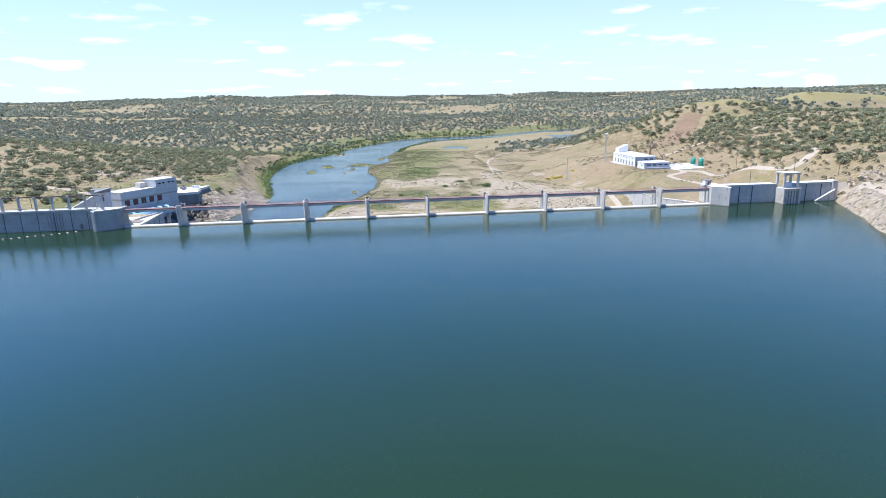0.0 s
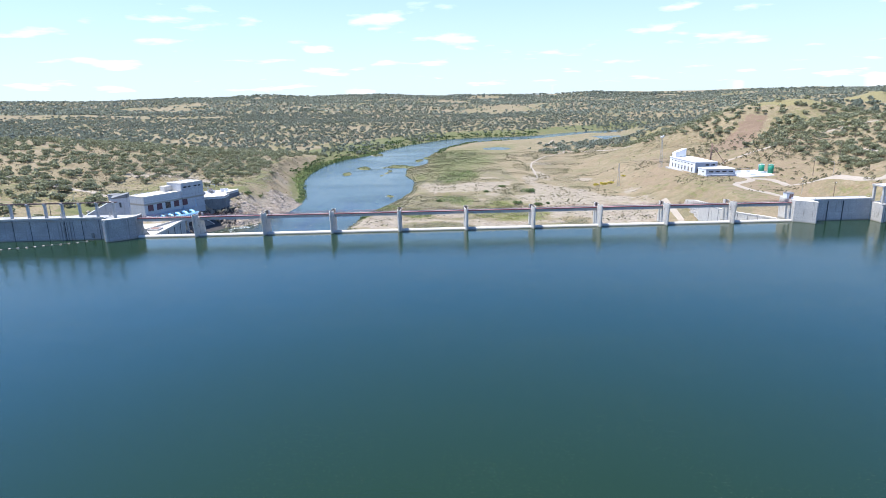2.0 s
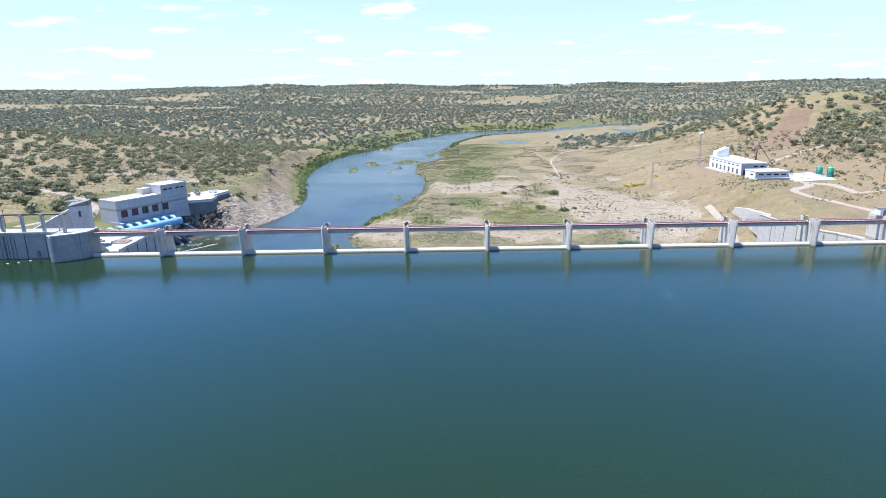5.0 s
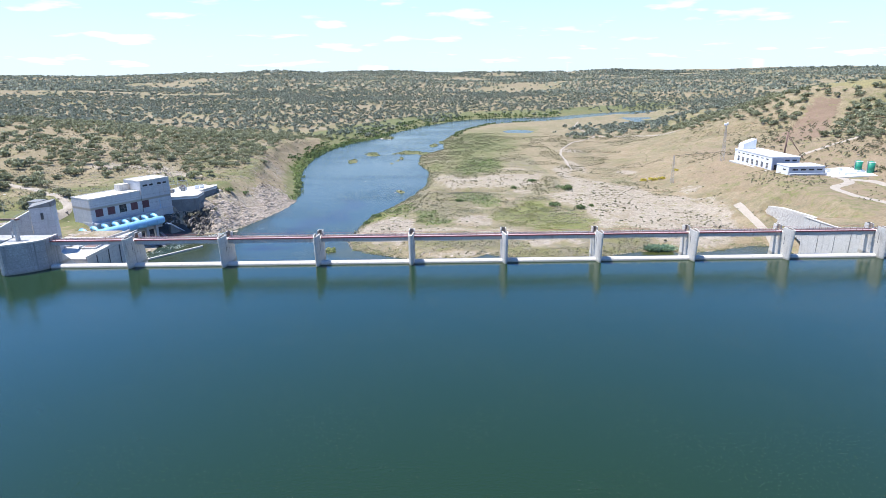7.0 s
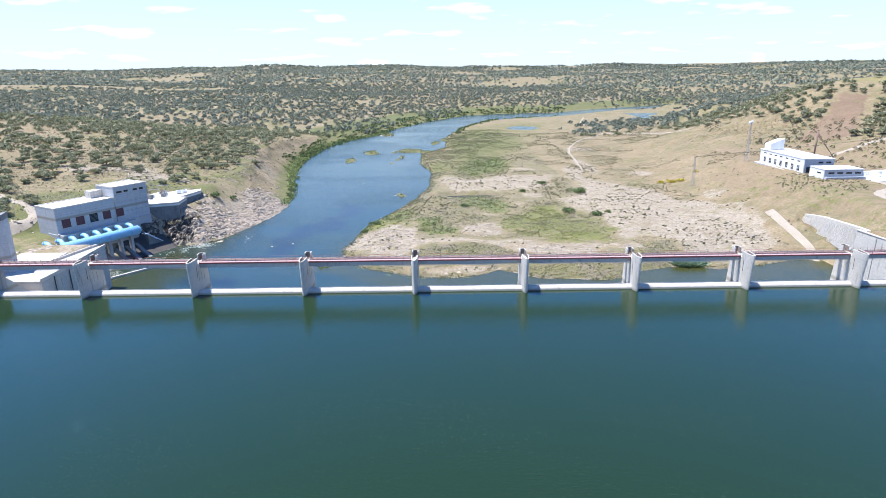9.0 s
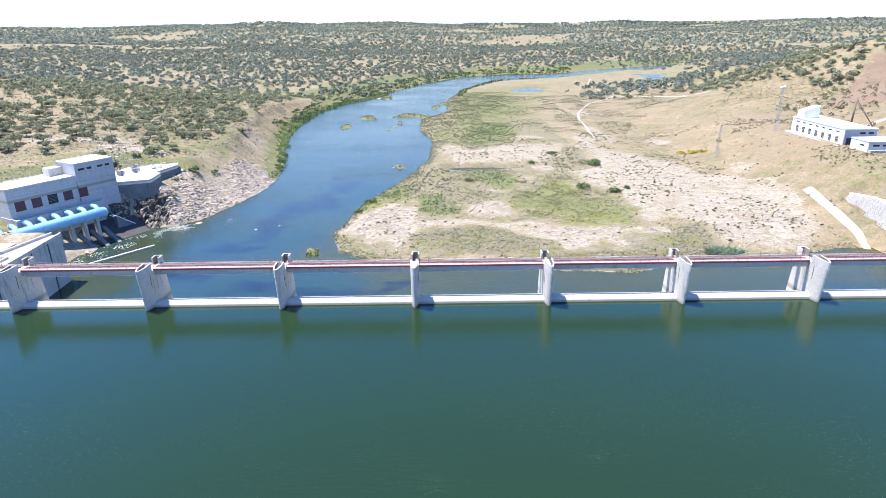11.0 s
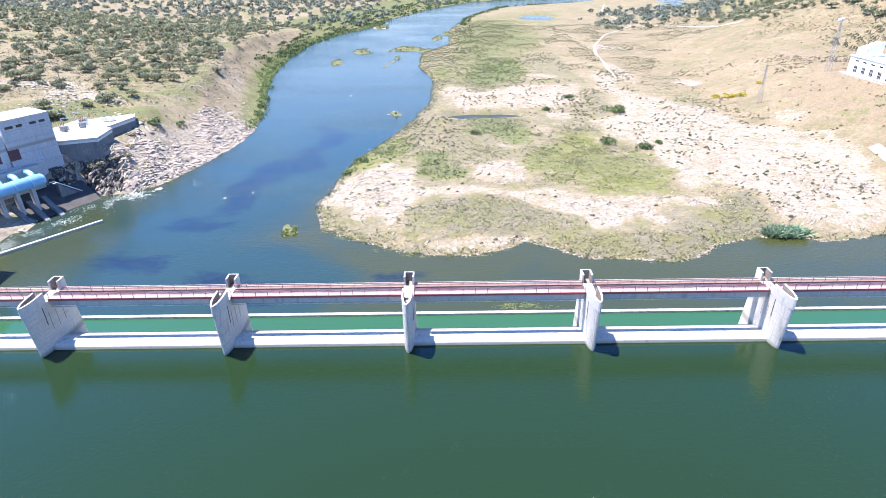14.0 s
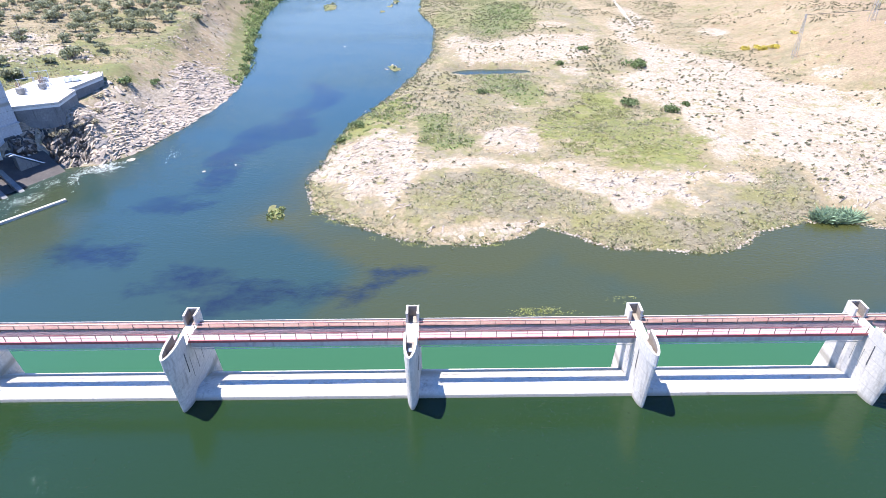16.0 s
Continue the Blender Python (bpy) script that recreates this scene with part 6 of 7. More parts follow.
# ---- riverside plants ----
def tufts(name, x, y, z, blades, r, h, material, label, seed, category="grass", wide=0.16):
    """Upright blades in tufts."""
    rs = np.random.default_rng(seed)
    n = len(x)
    sc = rs.uniform(0.6, 1.4, (n, 1))
    a, q = rs.uniform(0, 2 * math.pi, (n, blades)), r * np.sqrt(rs.random((n, blades))) * sc
    bx, by = x[:, None] + q * np.cos(a), y[:, None] + q * np.sin(a)
    hh = h * rs.uniform(0.6, 1.2, (n, blades)) * sc
    lean = rs.normal(size=(n, blades, 2)) * 0.6 * hh[..., None]
    side = rs.uniform(0, math.pi, (n, blades))
    dx, dy = np.cos(side) * wide * sc, np.sin(side) * wide * sc
    zz = np.broadcast_to(z[:, None] - 0.08, bx.shape)
    v = np.stack([np.stack([bx - dx, by - dy, zz], -1), np.stack([bx + dx, by + dy, zz], -1),
                  np.stack([bx + lean[..., 0] + dx * 0.7, by + lean[..., 1] + dy * 0.7, zz + hh], -1), np.stack([bx + lean[..., 0] - dx * 0.7, by + lean[..., 1] - dy * 0.7, zz + hh * 0.9], -1)], 2)
    ob = new(name, quads_mesh(name, v.reshape(-1, 4, 3), material))
    return tagged(ob, label, category, kind="stuff")


def places(n, x0, x1, y0, y1, chance):
    """Random places kept with the chance that a function gives."""
    x, y = trng.uniform(x0, x1, n), trng.uniform(y0, y1, n)
    z, c = land(x, y, True)
    ok = trng.random(n) < chance(x, y, z, c)
    return x[ok], y[ok], z[ok]


def bar_lush(x, y, z, c):
    wx, wy = x + 12 * (fnoise(x, y, 22, 4) - 0.5), y + 16 * (fnoise(x, y + 300, 26, 4) - 0.5)
    return (~c["wet"] & ~c["on_left"]) * np.clip(blobs(wx, wy, LUSH) * (1.4 * fnoise(x + 140, y, 9, 3) - 0.1) * (1 - 0.8 * pale(wx, wy)) - 0.45 * pale(wx, wy) + 0.25 * zone(x, y, SEDGE, 4) + 0.8 * (fnoise(x + 90, y, 26, 4) - 0.4) + 0.5 * ease((7 - c["dr"]) / 5), 0, 1) * (x < 165)


def left_fringe(x, y, z, c):
    return (c["on_left"] & ~c["wet"]) * ease((5.5 - c["dl"] + 6 * ease((y - 300) / 60)) / 4) * ease((y - 205) / 30)


x, y, z = places(150000, -45, 165, 66, 330, bar_lush)
tufts("meadow_grass", x, y, z, 4, 0.8, 0.17, DRY_STEM, "olive and straw coloured grass on the gravel bar", 31, "grass", 0.24)
x, y, z = places(26000, 38, 98, 118, 196, lambda x, y, z, c: zone(x, y, MEADOW, 8) * ease((fnoise(x, y, 12, 4) - 0.42) / 0.2) * 0.6)
tufts("meadow_sward", x, y, z, 5, 0.7, 0.15, SWARD, "yellow-green sward in the damp meadow", 37, "grass", 0.2)
x, y, z = places(9000, -40, 64, 130, 400, lambda x, y, z, c: (~c["wet"] & ~c["on_left"]) * np.maximum.reduce([zone(x, y, WET_HOLLOW, 3), 0.7 * zone(x, y, REED_EDGE, 4), zone(x, y, RUSH_TONGUE, 5) * 0.6, 0.5 * zone(x, y, RUSH_NORTH, 12)]) * (0.2 + fnoise(x, y, 8, 3)))
tufts("hollow_rushes", x, y, z, 6, 0.8, 0.6, REED, "fresh green rushes round the wet hollows", 38, "reeds", 0.22)
x, y, z = places(60000, -45, 165, 66, 700, lambda x, y, z, c: 0.38 * bar_lush(x, y, z, c) + (~c["wet"] & ~c["on_left"]) * (0.8 * ease((5.5 - c["dr"]) / 4) + 0.6 * ease((y - 300) / 60) * (1 - ease((c["dr"] - 50) / 25)) * ease((fnoise(x, y, 24, 3) - 0.36) / 0.2)))
tufts("green_rushes", x, y, z, 5, 0.9, 0.42, MARSH, "green rushes in the damp hollows", 32)
x, y, z = places(30000, -150, 0, 205, 700, lambda *a: left_fringe(*a) * (0.35 + fnoise(a[0], a[1], 14, 2)))
tufts("river_reeds", x, y, z, 6, 1.0, 1.2, REED, "bright green reeds along the river edge", 33, "reeds", 0.3)
x, y, z = places(9000, -100, 60, 220, 700, lambda x, y, z, c: (c["isle"] > 0.4) * (z > RIVER_Z - 0.3) * ease((fnoise(x, y, 5, 2) - 0.3) / 0.2))
tufts("islet_rushes", x, y, z, 6, 1.2, 0.8, MARSH, "green rushes on the river islets", 34, "reeds", 0.3)


def scrub_patch(name, x, y, z, r, material, label, seed):
    rs = np.random.default_rng(seed)
    lobes = np.array([[0, 0, 0.45, 0.75], [0.4, 0.2, 0.35, 0.5], [-0.35, 0.3, 0.3, 0.5]])
    base = clumps(16, lobes, 0.36, rs, 0.5)
    sc = r * rs.uniform(0.5, 1.5, len(x))
    b = base[None] * sc[:, None, None, None] + np.stack([x, y, z], 1)[:, None, None, :]
    return tagged(new(name, quads_mesh(name, b.reshape(-1, 4, 3), material)), label, "shrubs", kind="stuff")


x, y, z = places(9000, -35, 200, 80, 330, lambda x, y, z, c: (~c["wet"] & ~c["on_left"]) * np.clip(ease((fnoise(x, y, 9, 3) - 0.56) / 0.06) * ease((pale(x, y) - 0.2) / 0.4), 0, 1) * 0.5)
scrub_patch("gravel_scrub", x, y, z, 0.55, GRAVEL_SHRUB, "small dark shrubs dotted over pale gravel", 41)
x, y, z = places(14000, -30, 130, 160, 640, lambda x, y, z, c: (~c["wet"] & ~c["on_left"]) * ease((fnoise(x, y, 26, 4) - 0.45) / 0.16) * (0.85 - 0.6 * pale(x, y)))
scrub_patch("flat_scrub", x, y, z, 0.62, SCRUB, "low grey-green scrub over the river flat", 46)
x, y, z = places(30000, 110, 330, 90, 640, lambda x, y, z, c: (~c["wet"] & ~c["on_left"]) * (0.05 + 0.75 * ease((fnoise(x, y, 30, 4) - 0.50) / 0.12)) * (1 - 0.8 * zone(x, y, SCAR, 4)) * (1 - 0.7 * zone(x, y, WHITE_FLAT, 6)))
scrub_patch("terrace_scrub", x, y, z, 0.5, SCRUB, "low dry scrub on the terrace slope", 42)
x, y, z = places(17000, -330, -85, 100, 520, lambda x, y, z, c: (c["on_left"] & ~c["wet"]) * ease((c["dl"] - 10) / 15) * (c["cut"] < 0.1) * 0.55 * fnoise(x, y, 30, 3))
scrub_patch("slope_scrub", x, y, z, 0.62, SCRUB, "low grey-green scrub on the river slope", 43)
x, y, z = places(16000, -140, 260, 380, 1120, lambda x, y, z, c: ~c["wet"] * (c["on_left"] * ease((26 - c["dl"] + 14 * ease((y - 560) / 80)) / 12) + ~c["on_left"] * (y > 640) * 0.7 * ease((16 - c["dr"]) / 8)) * ease((fnoise(x, y, 26, 3) - 0.3) / 0.15) * 0.7)
scrub_patch("riverside_thicket", x, y, z, 2.3, BUSH_LEAF, "green thicket along the far river bank", 45)
x, y, z = places(7000, 240, 420, -100, 330, lambda x, y, z, c: ~c["lake"] * (x > 250) * 0.5 * fnoise(x, y, 30, 3))
scrub_patch("hill_scrub", x, y, z, 1.5, SCRUB, "low scrub between the oaks", 44)


def bush(x, y, r, material=None, label="rounded green riverside bush", z=None, tall=0.9):
    rs = np.random.default_rng(int(abs(x) * 7 + abs(y)))
    lobes = crown_lobes(rs, r, r * tall, 6)
    lobes[:, 2] *= 0.75
    n = int(min(600, 130 * r))
    me = quads_mesh("bush", clumps(n, lobes, 0.22 + 0.05 * r, rs), material or BUSH_LEAF)
    ob = new("bush", me)
    ob.matrix_basis = pose(x, y, (height(x, y) if z is None else z) - 0.15)
    return tagged(ob, label, "bush")


for x, y, r in ((96.5, 230, 5.2), (79.5, 177, 3.6), (94, 169.5, 3.4), (61, 237, 2.8), (21, 194, 2.4), (77.5, 263, 3.0), (-29, 160, 2.8), (-33, 146, 2.2), (102, 176, 2.0), (-99, 262, 3.2), (-103, 285, 3.6), (-111, 318, 3.4), (-96, 244, 2.6)):
    bush(x, y, r)
x, y, z = places(2600, 102, 119, 82, 92, lambda x, y, z, c: ease((1.1 - np.hypot((x - 111.5) / 6.2, (y - 86.6) / 2.6)) / 0.4))
tufts("reed_bed", x, y, np.maximum(z, RIVER_Z - 0.1), 7, 0.5, 1.6, BLUE_REED, "blue-green reed bed at the water's edge", 35, "reeds", 0.10)
x, y, z = places(60000, -330, -85, 95, 420, lambda x, y, z, c: (c["on_left"] & ~c["wet"]) * ease((c["dl"] - 20) / 15) * (c["cut"] < 0.1) * (y > 96) * ease((fnoise(x, y, 15, 3) - 0.3) / 0.25) * ease((170 - c["dl"]) / 60))
tufts("slope_grass", x, y, z, 4, 0.8, 0.3, DRY_STEM, "dry straw and olive grass on the river slope", 36)
ALGAE = leaves("yellow_green_algae", (0.17, 0.195, 0.055), (0.26, 0.265, 0.085), 0.6)
x, y, z = places(60000, -34, 60, 45, 96, lambda x, y, z, c: c["wet"] * np.clip(blobs(x, y, [(-2, 76.5, 5, 2), (-12, 80.5, 6, 2), (-25, 90, 5, 3), (26, 47.6, 8, 1.6), (45, 51.5, 4, 1.6), (14, 75.5, 6, 1.2), (-33, 98, 2.5, 6)]) * (2.4 * fnoise(x, y, 2.2, 3) - 0.75), 0, 1))
mat_leaf = np.stack([np.c_[x + a * 0.17 * (0.5 + fnoise(x, y, 0.7, 1)), y + b * 0.13, np.full(len(x), RIVER_Z + 0.02)] for a, b in ((-1, 0.2), (0.1, -1), (1, -0.1), (0, 1))], 1)
tagged(new("algae_mats", quads_mesh("algae_mats", mat_leaf, ALGAE)), "yellow-green algae floating in the shallows", "algae", kind="stuff")
for x, y, r in ((-44, 92, 2.4), (-43.2, 95.0, 1.8)):
    bush(x, y, r, REED, "yellow-green islet of rushes in the river", z=RIVER_Z - 0.2, tall=0.6)
bank = np.array(LEFT_BANK[9:18], float)
run = np.r_[0, np.cumsum(np.hypot(*np.diff(bank, axis=0).T))]
for k in range(34):
    s = run[-1] * (k + 0.5 + 0.4 * math.sin(k * 5.1)) / 34
    bush(float(np.interp(s, run, bank[:, 0])) - 1.8 - 1.4 * abs(math.sin(k * 2.3)), float(np.interp(s, run, bank[:, 1])), 0.8 + 1.3 * abs(math.sin(k * 3.7)), None, "green bush among the reeds on the bank")
for x, y, r in ((166.5, 254, 3.0), (172, 251, 2.6), (161, 258, 2.2), (186, 262, 1.8)):
    bush(x, y, r, BROOM, "yellow flowering broom bush")
for x, y, r in ((-119, 172, 3.0), (-113, 184, 2.6)):
    bush(x, y, r)


for x, y, r in ((-126.5, 133.5, 2.0), (-123.5, 134.5, 1.8), (-119.5, 136.5, 1.6), (-117, 141, 1.8), (-119, 150, 2.0), (-122, 157, 1.7)):
    bush(x, y, r, DRY_STEM, "olive and straw coloured bush beside the retaining wall", tall=0.7)


# ---- rocks ----
def slab_mesh(k):
    """An angular flake of schist."""
    rs = np.random.default_rng(300 + k)
    bm = bmesh.new()
    bmesh.ops.create_icosphere(bm, subdivisions=1, radius=1.0)
    tilt = rs.normal(size=3) * 0.2
    for v in bm.verts:
        v.co = Vector((v.co.x * 1.25, v.co.y * 0.75, v.co.z * 0.16 + 0.2 * v.co.x * tilt[0])) * float(rs.uniform(0.75, 1.15))
        v.co = Vector([round(c * 2.2) / 2.2 * 0.6 + c * 0.4 for c in v.co])
    me = bpy.data.meshes.new("rock_slab")
    bm.to_mesh(me); bm.free(); me.materials.append(STONE)
    return me


SLABS = [slab_mesh(k) for k in range(8)]
outcrop = thing("rock_outcrop", pose(0, 0, 0), "pale layered schist outcrop on the river bank", "rocks")
x, y, z = places(9500, -135, -85, 122, 240, lambda x, y, z, c: (c["on_left"] & ~c["wet"]) * ease((20 - c["dl"] + 18 * (fnoise(x, y, 14, 3) - 0.5)) / 8) * ease((238 - y) / 40))
for i in range(min(290, len(x))):
    k = float(trng.uniform(0.5, 1.5))
    gx, gy = height(x[i] + 1, y[i]) - height(x[i] - 1, y[i]), height(x[i], y[i] + 1) - height(x[i], y[i] - 1)
    lie = Vector((0, 0, 1)).rotation_difference(Vector((-gx / 2, -gy / 2, 1))).to_matrix().to_4x4()
    share("rock_slab", SLABS[i % 8], outcrop, pose(float(x[i]), float(y[i]), float(z[i]) + 0.04 * k) @ lie @ pose(0, 0, 0, float(trng.uniform(-8, 8)), float(trng.uniform(-8, 8)), float(62 + trng.normal() * 14)) @ Matrix.Diagonal((k * 2.1, k * 0.7, k * 0.9, 1)))


def stones(name, x, y, z, lo, hi, material, label, seed, strike=None):
    """Loose stones joined into one mesh."""
    rs = np.random.default_rng(seed)
    base = []
    for me in SLABS:
        v = np.empty(len(me.vertices) * 3, np.float32); me.vertices.foreach_get("co", v)
        f = np.empty(len(me.polygons) * 3, np.int32); me.polygons.foreach_get("vertices", f)
        base.append((v.reshape(-1, 3), f.reshape(-1, 3)))
    slope = ((land(x + 1.2, y) - land(x - 1.2, y)) / 2.4, (land(x, y + 1.2) - land(x, y - 1.2)) / 2.4)
    slope = [np.clip(g, -1.2, 1.2) for g in slope]
    vs, fs, n = [], [], 0
    for i in range(len(x)):
        v, f = base[rs.integers(0, 8)]
        a, k = (rs.uniform(0, 6.28) if strike is None else rs.normal(strike, 0.22)), rs.uniform(lo, hi)
        r = np.array([[math.cos(a), -math.sin(a), 0], [math.sin(a), math.cos(a), 0], [0.12 * rs.normal(), 0.12 * rs.normal(), 1]])
        if strike is not None:
            r[:, 0] *= 2.2
            r[:, 1] *= 0.6
        r[2] += slope[0][i] * r[0] + slope[1][i] * r[1]
        vs.append(v @ r.T * k + (x[i], y[i], z[i] + 0.02 * k)); fs.append(f + n); n += len(v)
    return tagged(new(name, raw_mesh(name, np.concatenate(vs), None, material, tris=np.concatenate(fs))), label, "stones", kind="stuff")


stones("bank_stones", x[290:], y[290:], z[290:], 0.3, 0.95, STONE, "loose pale schist flakes on the bank", 51, 1.05)
x, y, z = places(4200, -150, -85, 205, 345, lambda x, y, z, c: (c["on_left"] & ~c["wet"]) * ease((c["dl"] - 6) / 5) * ease((40 - c["dl"]) / 8) * ease((fnoise(x, y, 13, 3) - 0.35) / 0.2))
stones("slope_debris", x, y, z, 0.25, 0.8, STONE, "pale rock debris down the river slope", 56)
x, y, z = places(24000, -40, 168, 70, 300, lambda x, y, z, c: (~c["wet"] & ~c["on_left"]) * np.clip(pale(x, y) * (fnoise(x, y, 14, 3) * 1.6 - 0.4), 0, 1) * 0.55)
stones("bar_stones", x, y, z, 0.2, 0.75, STONE, "pale stones strewn over the gravel bar", 52)
x, y, z = places(9000, -42, 170, 74, 165, lambda x, y, z, c: (~c["wet"] & ~c["on_left"]) * np.maximum.reduce([zone(x, y, TIP_ROCK, 4), zone(x, y, SLAB_ROCK, 2), 0.8 * zone(x, y, GRAVEL_BAND, 2) * (x > 48), 0.8 * blobs(x, y, [(128, 104, 16, 12), (150, 112, 16, 14)]), zone(x, y, SHORE_ROCK, 1.5)]) * ease((fnoise(x, y, 10, 3) - 0.4) / 0.15))
stones("bedrock_ribs", x, y, z - 0.05, 0.3, 0.95, STONE, "tilted ribs of pale bedrock in the bar", 57, 0.6)
x, y, z = places(60000, -42, 165, 64, 130, lambda x, y, z, c: (~c["on_left"]) * ease((1.6 - c["dr"]) / 1.0) * ease((fnoise(x, y, 7, 3) - 0.40) / 0.12) * 0.6)
stones("shoreline_stones", x, y, np.maximum(z, RIVER_Z - 0.12), 0.18, 0.6, STONE, "pale stones along the water's edge", 58)
x, y, z = places(9000, 195, 300, -140, 12, lambda x, y, z, c: ~c["lake"] * ease((42 - c["ds"]) / 12) * ease((fnoise(x, y, 12, 3) - 0.36) / 0.12))
stones("shore_rocks", x, y, z, 0.3, 1.15, STONE, "pale broken rock on the reservoir shore", 53)
x, y, z = places(5200, -240, -100, 60, 300, lambda x, y, z, c: (c["on_left"] & ~c["wet"]) * np.maximum((c["cut"] > 0.02) & (c["cut"] < 0.98), blobs(x, y, CUT_ROCK)))
stones("cut_rocks", x, y, z, 0.5, 1.7, STONE, "broken rock of the cutting behind the station", 54)


def boulder(x, y, k, z=RIVER_Z):
    ob = new("boulder", SLABS[int(abs(x)) % 8])
    ob.matrix_basis = pose(x, y, z + 0.05, 6, -8, x * 31 % 180) @ Matrix.Diagonal((k, k, k, 1))
    return tagged(ob, "pale boulder standing in the shallow river", "boulder")


for x, y, k in ((-24, 242, 1.1), (-20, 246, 0.9), (-18, 240, 0.8), (-22, 250, 0.8), (-104, 133, 1.6), (-111, 128, 1.2), (-75, 123, 0.7), (-66, 128, 0.5), (-52, 290, 0.8), (-28, 180, 0.5), (-72, 640, 3.5), (-62, 634, 3.0), (4, 77.5, 1.1), (9, 78.5, 1.4), (14, 80, 1.1), (24, 82, 1.1), (31, 85, 1.2)):
    boulder(x, y, k, max(RIVER_Z, height(x, y)))

# dark stones whose colour holds the shade at the foot of the retaining wall
SHADE_ROCK = surface("shade_dark_rock", (0.085, 0.07, 0.06), (0.14, 0.118, 0.10), 0.4, 3.0, 0.6, 0.4, depth=0.15)
x, y, z = places(1300, -136, -108, 117, 139, lambda x, y, z, c: (c["on_left"] & ~c["wet"]) * (z < -10) * (x < -120 + 5 * fnoise(x, y, 5, 2)))
stones("wet_rocks", x, y, z, 0.5, 1.5, SHADE_ROCK, "dark rock below the retaining wall, shade in its colour", 55)

# white water where the river runs over the rocks
FOAM = surface("river_foam", (0.48, 0.52, 0.50), (0.60, 0.63, 0.61), 1.0, 6.0, 0.5, 0.1)
frs = np.random.default_rng(61)
flow = np.array([(-135, 74), (-129, 92), (-121, 108), (-116, 120), (-109, 129), (-99, 134), (-88, 140)], float)
s = frs.random(9000) * 6
i = np.minimum(s.astype(int), 5)
along = flow[i + 1] - flow[i]
along /= np.linalg.norm(along, axis=1)[:, None]
spot = flow[i] + (flow[i + 1] - flow[i]) * (s - i)[:, None]
off = frs.normal(size=9000) * np.interp(s, [0, 2, 3.5, 4.2, 6], [2.2, 2.6, 3.0, 2.2, 3.5])
spot = spot + np.stack([-along[:, 1], along[:, 0]], 1) * off[:, None]
busy = np.interp(s, [0, 1, 2.2, 3.2, 3.9, 4.4, 6], [0.55, 0.4, 0.35, 0.4, 1.0, 0.5, 0.0])
zz, cc = land(spot[:, 0], spot[:, 1], True)
ok = (frs.random(9000) < busy * ease((fnoise(spot[:, 0], spot[:, 1], 5, 3) - 0.40) / 0.16)) & (zz < RIVER_Z)
spot, along = spot[ok], along[ok]
across = np.stack([-along[:, 1], along[:, 0]], 1)
ln, wd = frs.uniform(0.10, 0.5, (len(spot), 1)), frs.uniform(0.03, 0.09, (len(spot), 1))
fl = np.stack([np.c_[spot + along * ln * a + across * wd * b, np.full(len(spot), RIVER_Z + 0.03)] for a, b in ((-1, 0), (0, -1), (1, 0), (0, 1))], 1)
tagged(new("white_water", quads_mesh("white_water", fl, FOAM)), "white riffles on the river", "foam", kind="stuff")

# ---- buoys ----
for k in range(22):
    f = k / 21
    bx, by = -136 - 60 * f, -2.5 - 22 * f ** 0.8
    t = thing("buoy", pose(bx, by, 0), "faded orange float of the trash boom", "buoy", "boom floats")
    part("float", tube([(-0.45, 0, 0.06), (-0.3, 0, 0.09), (0.3, 0, 0.09), (0.45, 0, 0.06)], 0.26, 8), BUOY, t)
boom = tube([(-134, -1.5, 0.1)] + [(-136 - 60 * k / 21, -2.5 - 22 * (k / 21) ** 0.8, 0.1) for k in range(22)], 0.07, 5)
tagged(part("boom_cable", boom, JOINT), "dark cable linking the floats", "cable")


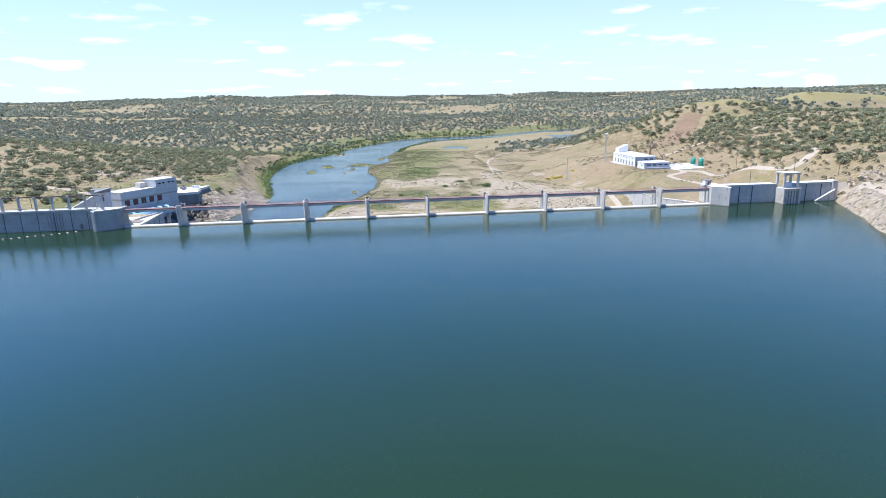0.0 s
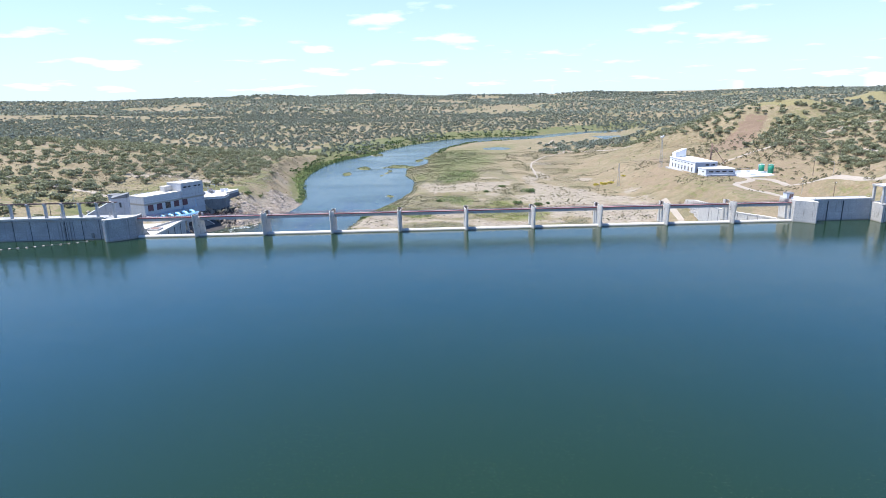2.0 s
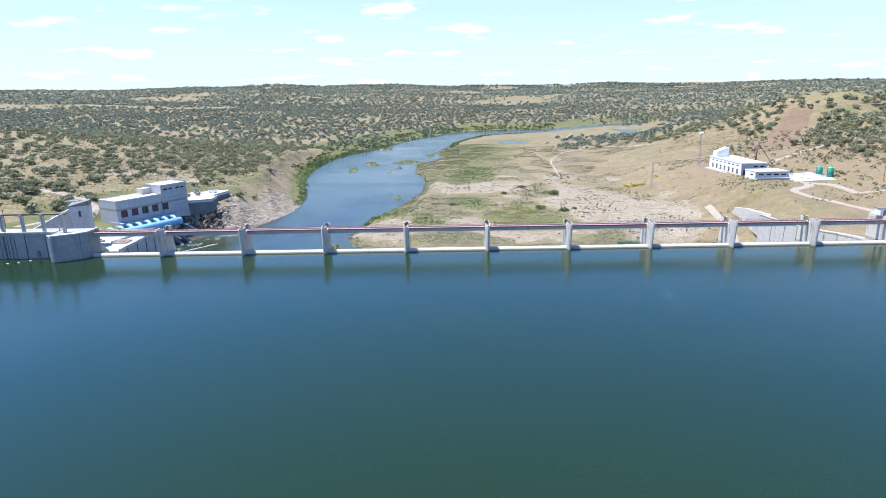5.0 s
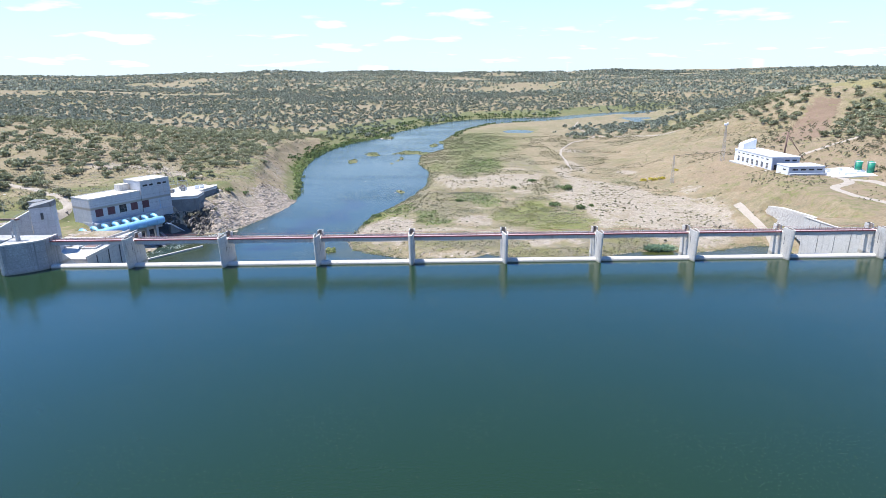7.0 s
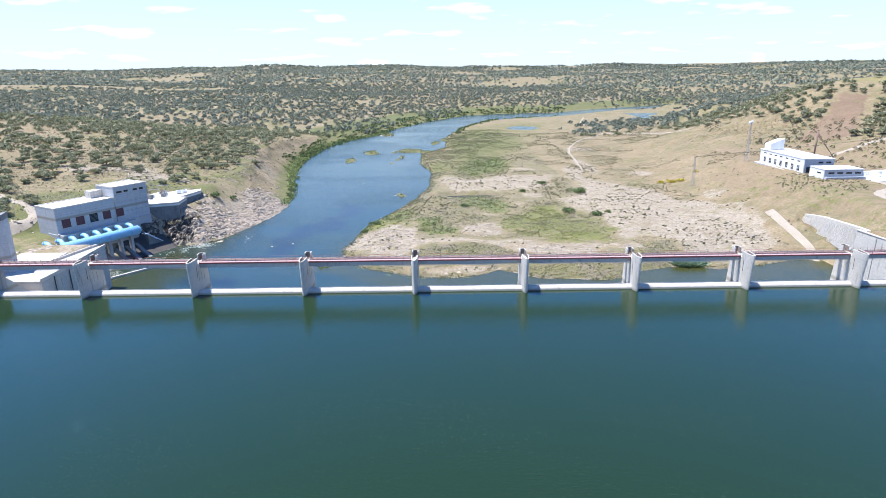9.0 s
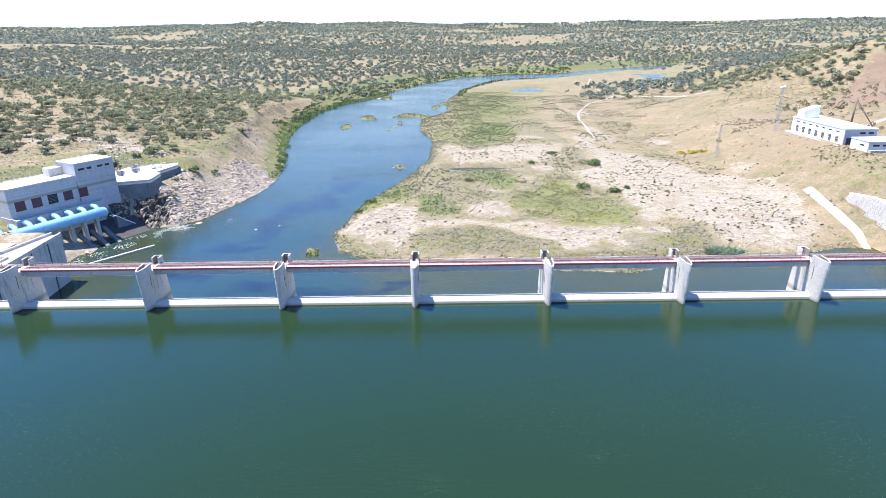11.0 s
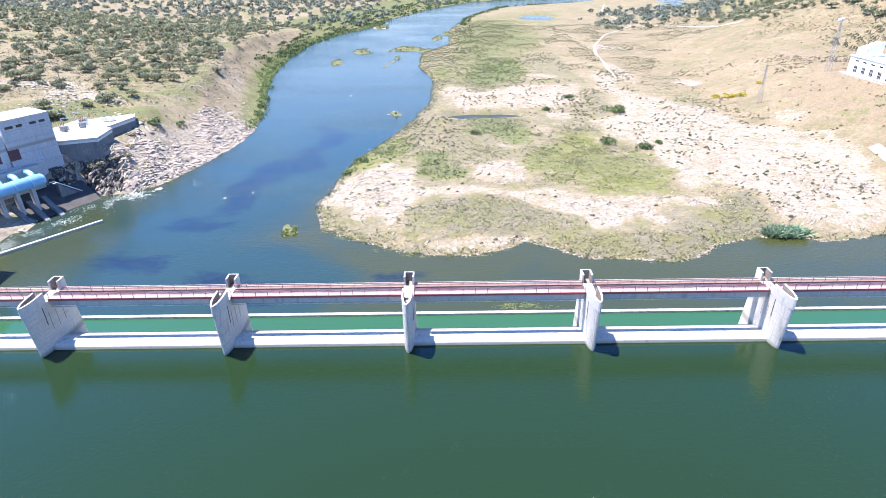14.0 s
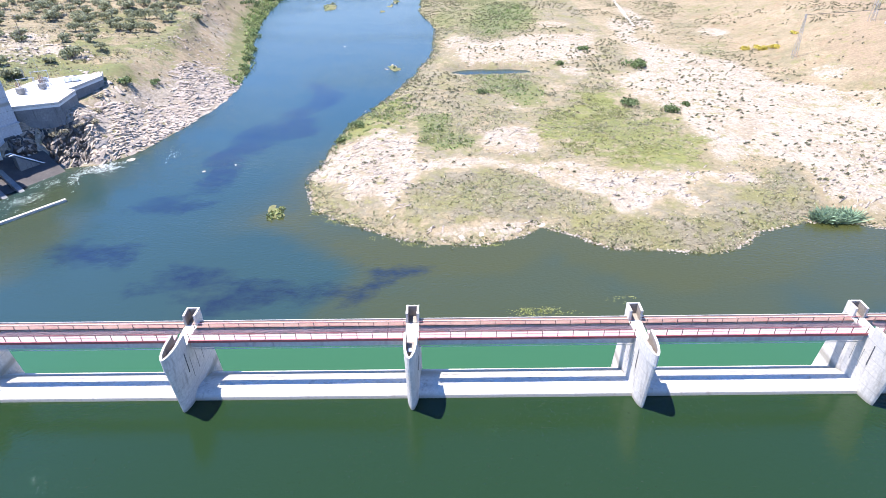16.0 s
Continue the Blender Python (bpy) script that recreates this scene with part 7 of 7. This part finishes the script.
# ---- small things by the dam ----
car = thing("parked_car", pose(-139.5, 47.0, -5.35, 0, 0, 35), "white car parked on the concrete slab", "car")
part("body", box(-2.1, 2.1, -0.85, 0.85, 0.35, 0.95, 0.12), WHITE, car)
part("cabin", prism([(-1.5, -0.75), (1.0, -0.75), (1.0, 0.75), (-1.5, 0.75)], 0.93, 1.5, [(-1.2, -0.62, 1.5), (0.4, -0.62, 1.5), (0.4, 0.62, 1.5), (-1.2, 0.62, 1.5)], bevel=0.03), GLASS, car, "dark glazed cabin")
part("roof", box(-1.15, 0.35, -0.6, 0.6, 1.48, 1.54, 0.02), WHITE, car)
for sx in (-1.3, 1.3):
    for sy in (-0.85, 0.85):
        w = part("wheel", tube([(sx, sy - 0.1, 0.33), (sx, sy + 0.1, 0.33)], 0.33, 14), JOINT, car)
        part("rim", tube([(sx, sy - 0.12, 0.33), (sx, sy + 0.12, 0.33)], 0.18, 10), STEEL, w)
for sx, nm in ((2.06, "headlight"), (-2.06, "tail_light")):
    for sy in (-0.6, 0.6):
        part(nm, box(sx - 0.06, sx + 0.06, sy - 0.18, sy + 0.18, 0.62, 0.8, 0.02), GLASS if nm == "headlight" else SHUTTER, car)


def street_lamp(x, y, h=9.0, z=None, turn=0):
    t = thing("street_lamp", pose(x, y, (height(x, y) if z is None else z) - 0.1, 0, 0, turn), "slender grey street lamp with curved arm", "street lamp", "street lamps")
    part("pole", tube([(0, 0, 0), (0, 0, h * 0.9), (0.4, 0, h), (1.4, 0, h + 0.15)], 0.09, 6, r_end=0.05), STEEL, t)
    part("lamp_head", box(1.2, 2.0, -0.14, 0.14, h + 0.05, h + 0.22, 0.03), WHITE, t)
    return t


for x, y, turn in ((-226, 106, 0), (-196, 92, 40), (-178, 100, 60), (231, 80, 90), (252, 30, 180), (262, 100, 180)):
    street_lamp(x, y, 9.0, None, turn)
for a, b, za, zb in (((-205, 236), (-175, 205), 12, 11), ((-175, 205), (-141.5, 150.5), 11, 8), ((-215, 110), (-190, 60), 10, 9), ((292, 196), (338, 190), 11, 12), ((268, 128), (300, 150), 12, 12), ((172, 232), (292, 196), 20, 11)):
    for off in (-0.8, 0.0, 0.8):
        p0 = Vector((a[0] + off, a[1], height(*a) + za - 0.5))
        p1 = Vector((b[0] + off, b[1], (-2.6 + zb * 0.55) if b[0] == -141.5 else height(*b) + zb - 0.5))
        pts = [p0.lerp(p1, k / 10) - Vector((0, 0, 4 * 0.9 * (k / 10) * (1 - k / 10))) for k in range(11)]
        tagged(part("power_cable", tube(pts, 0.025, 4), JOINT), "thin dark sagging power cable", "cable", "power cables")
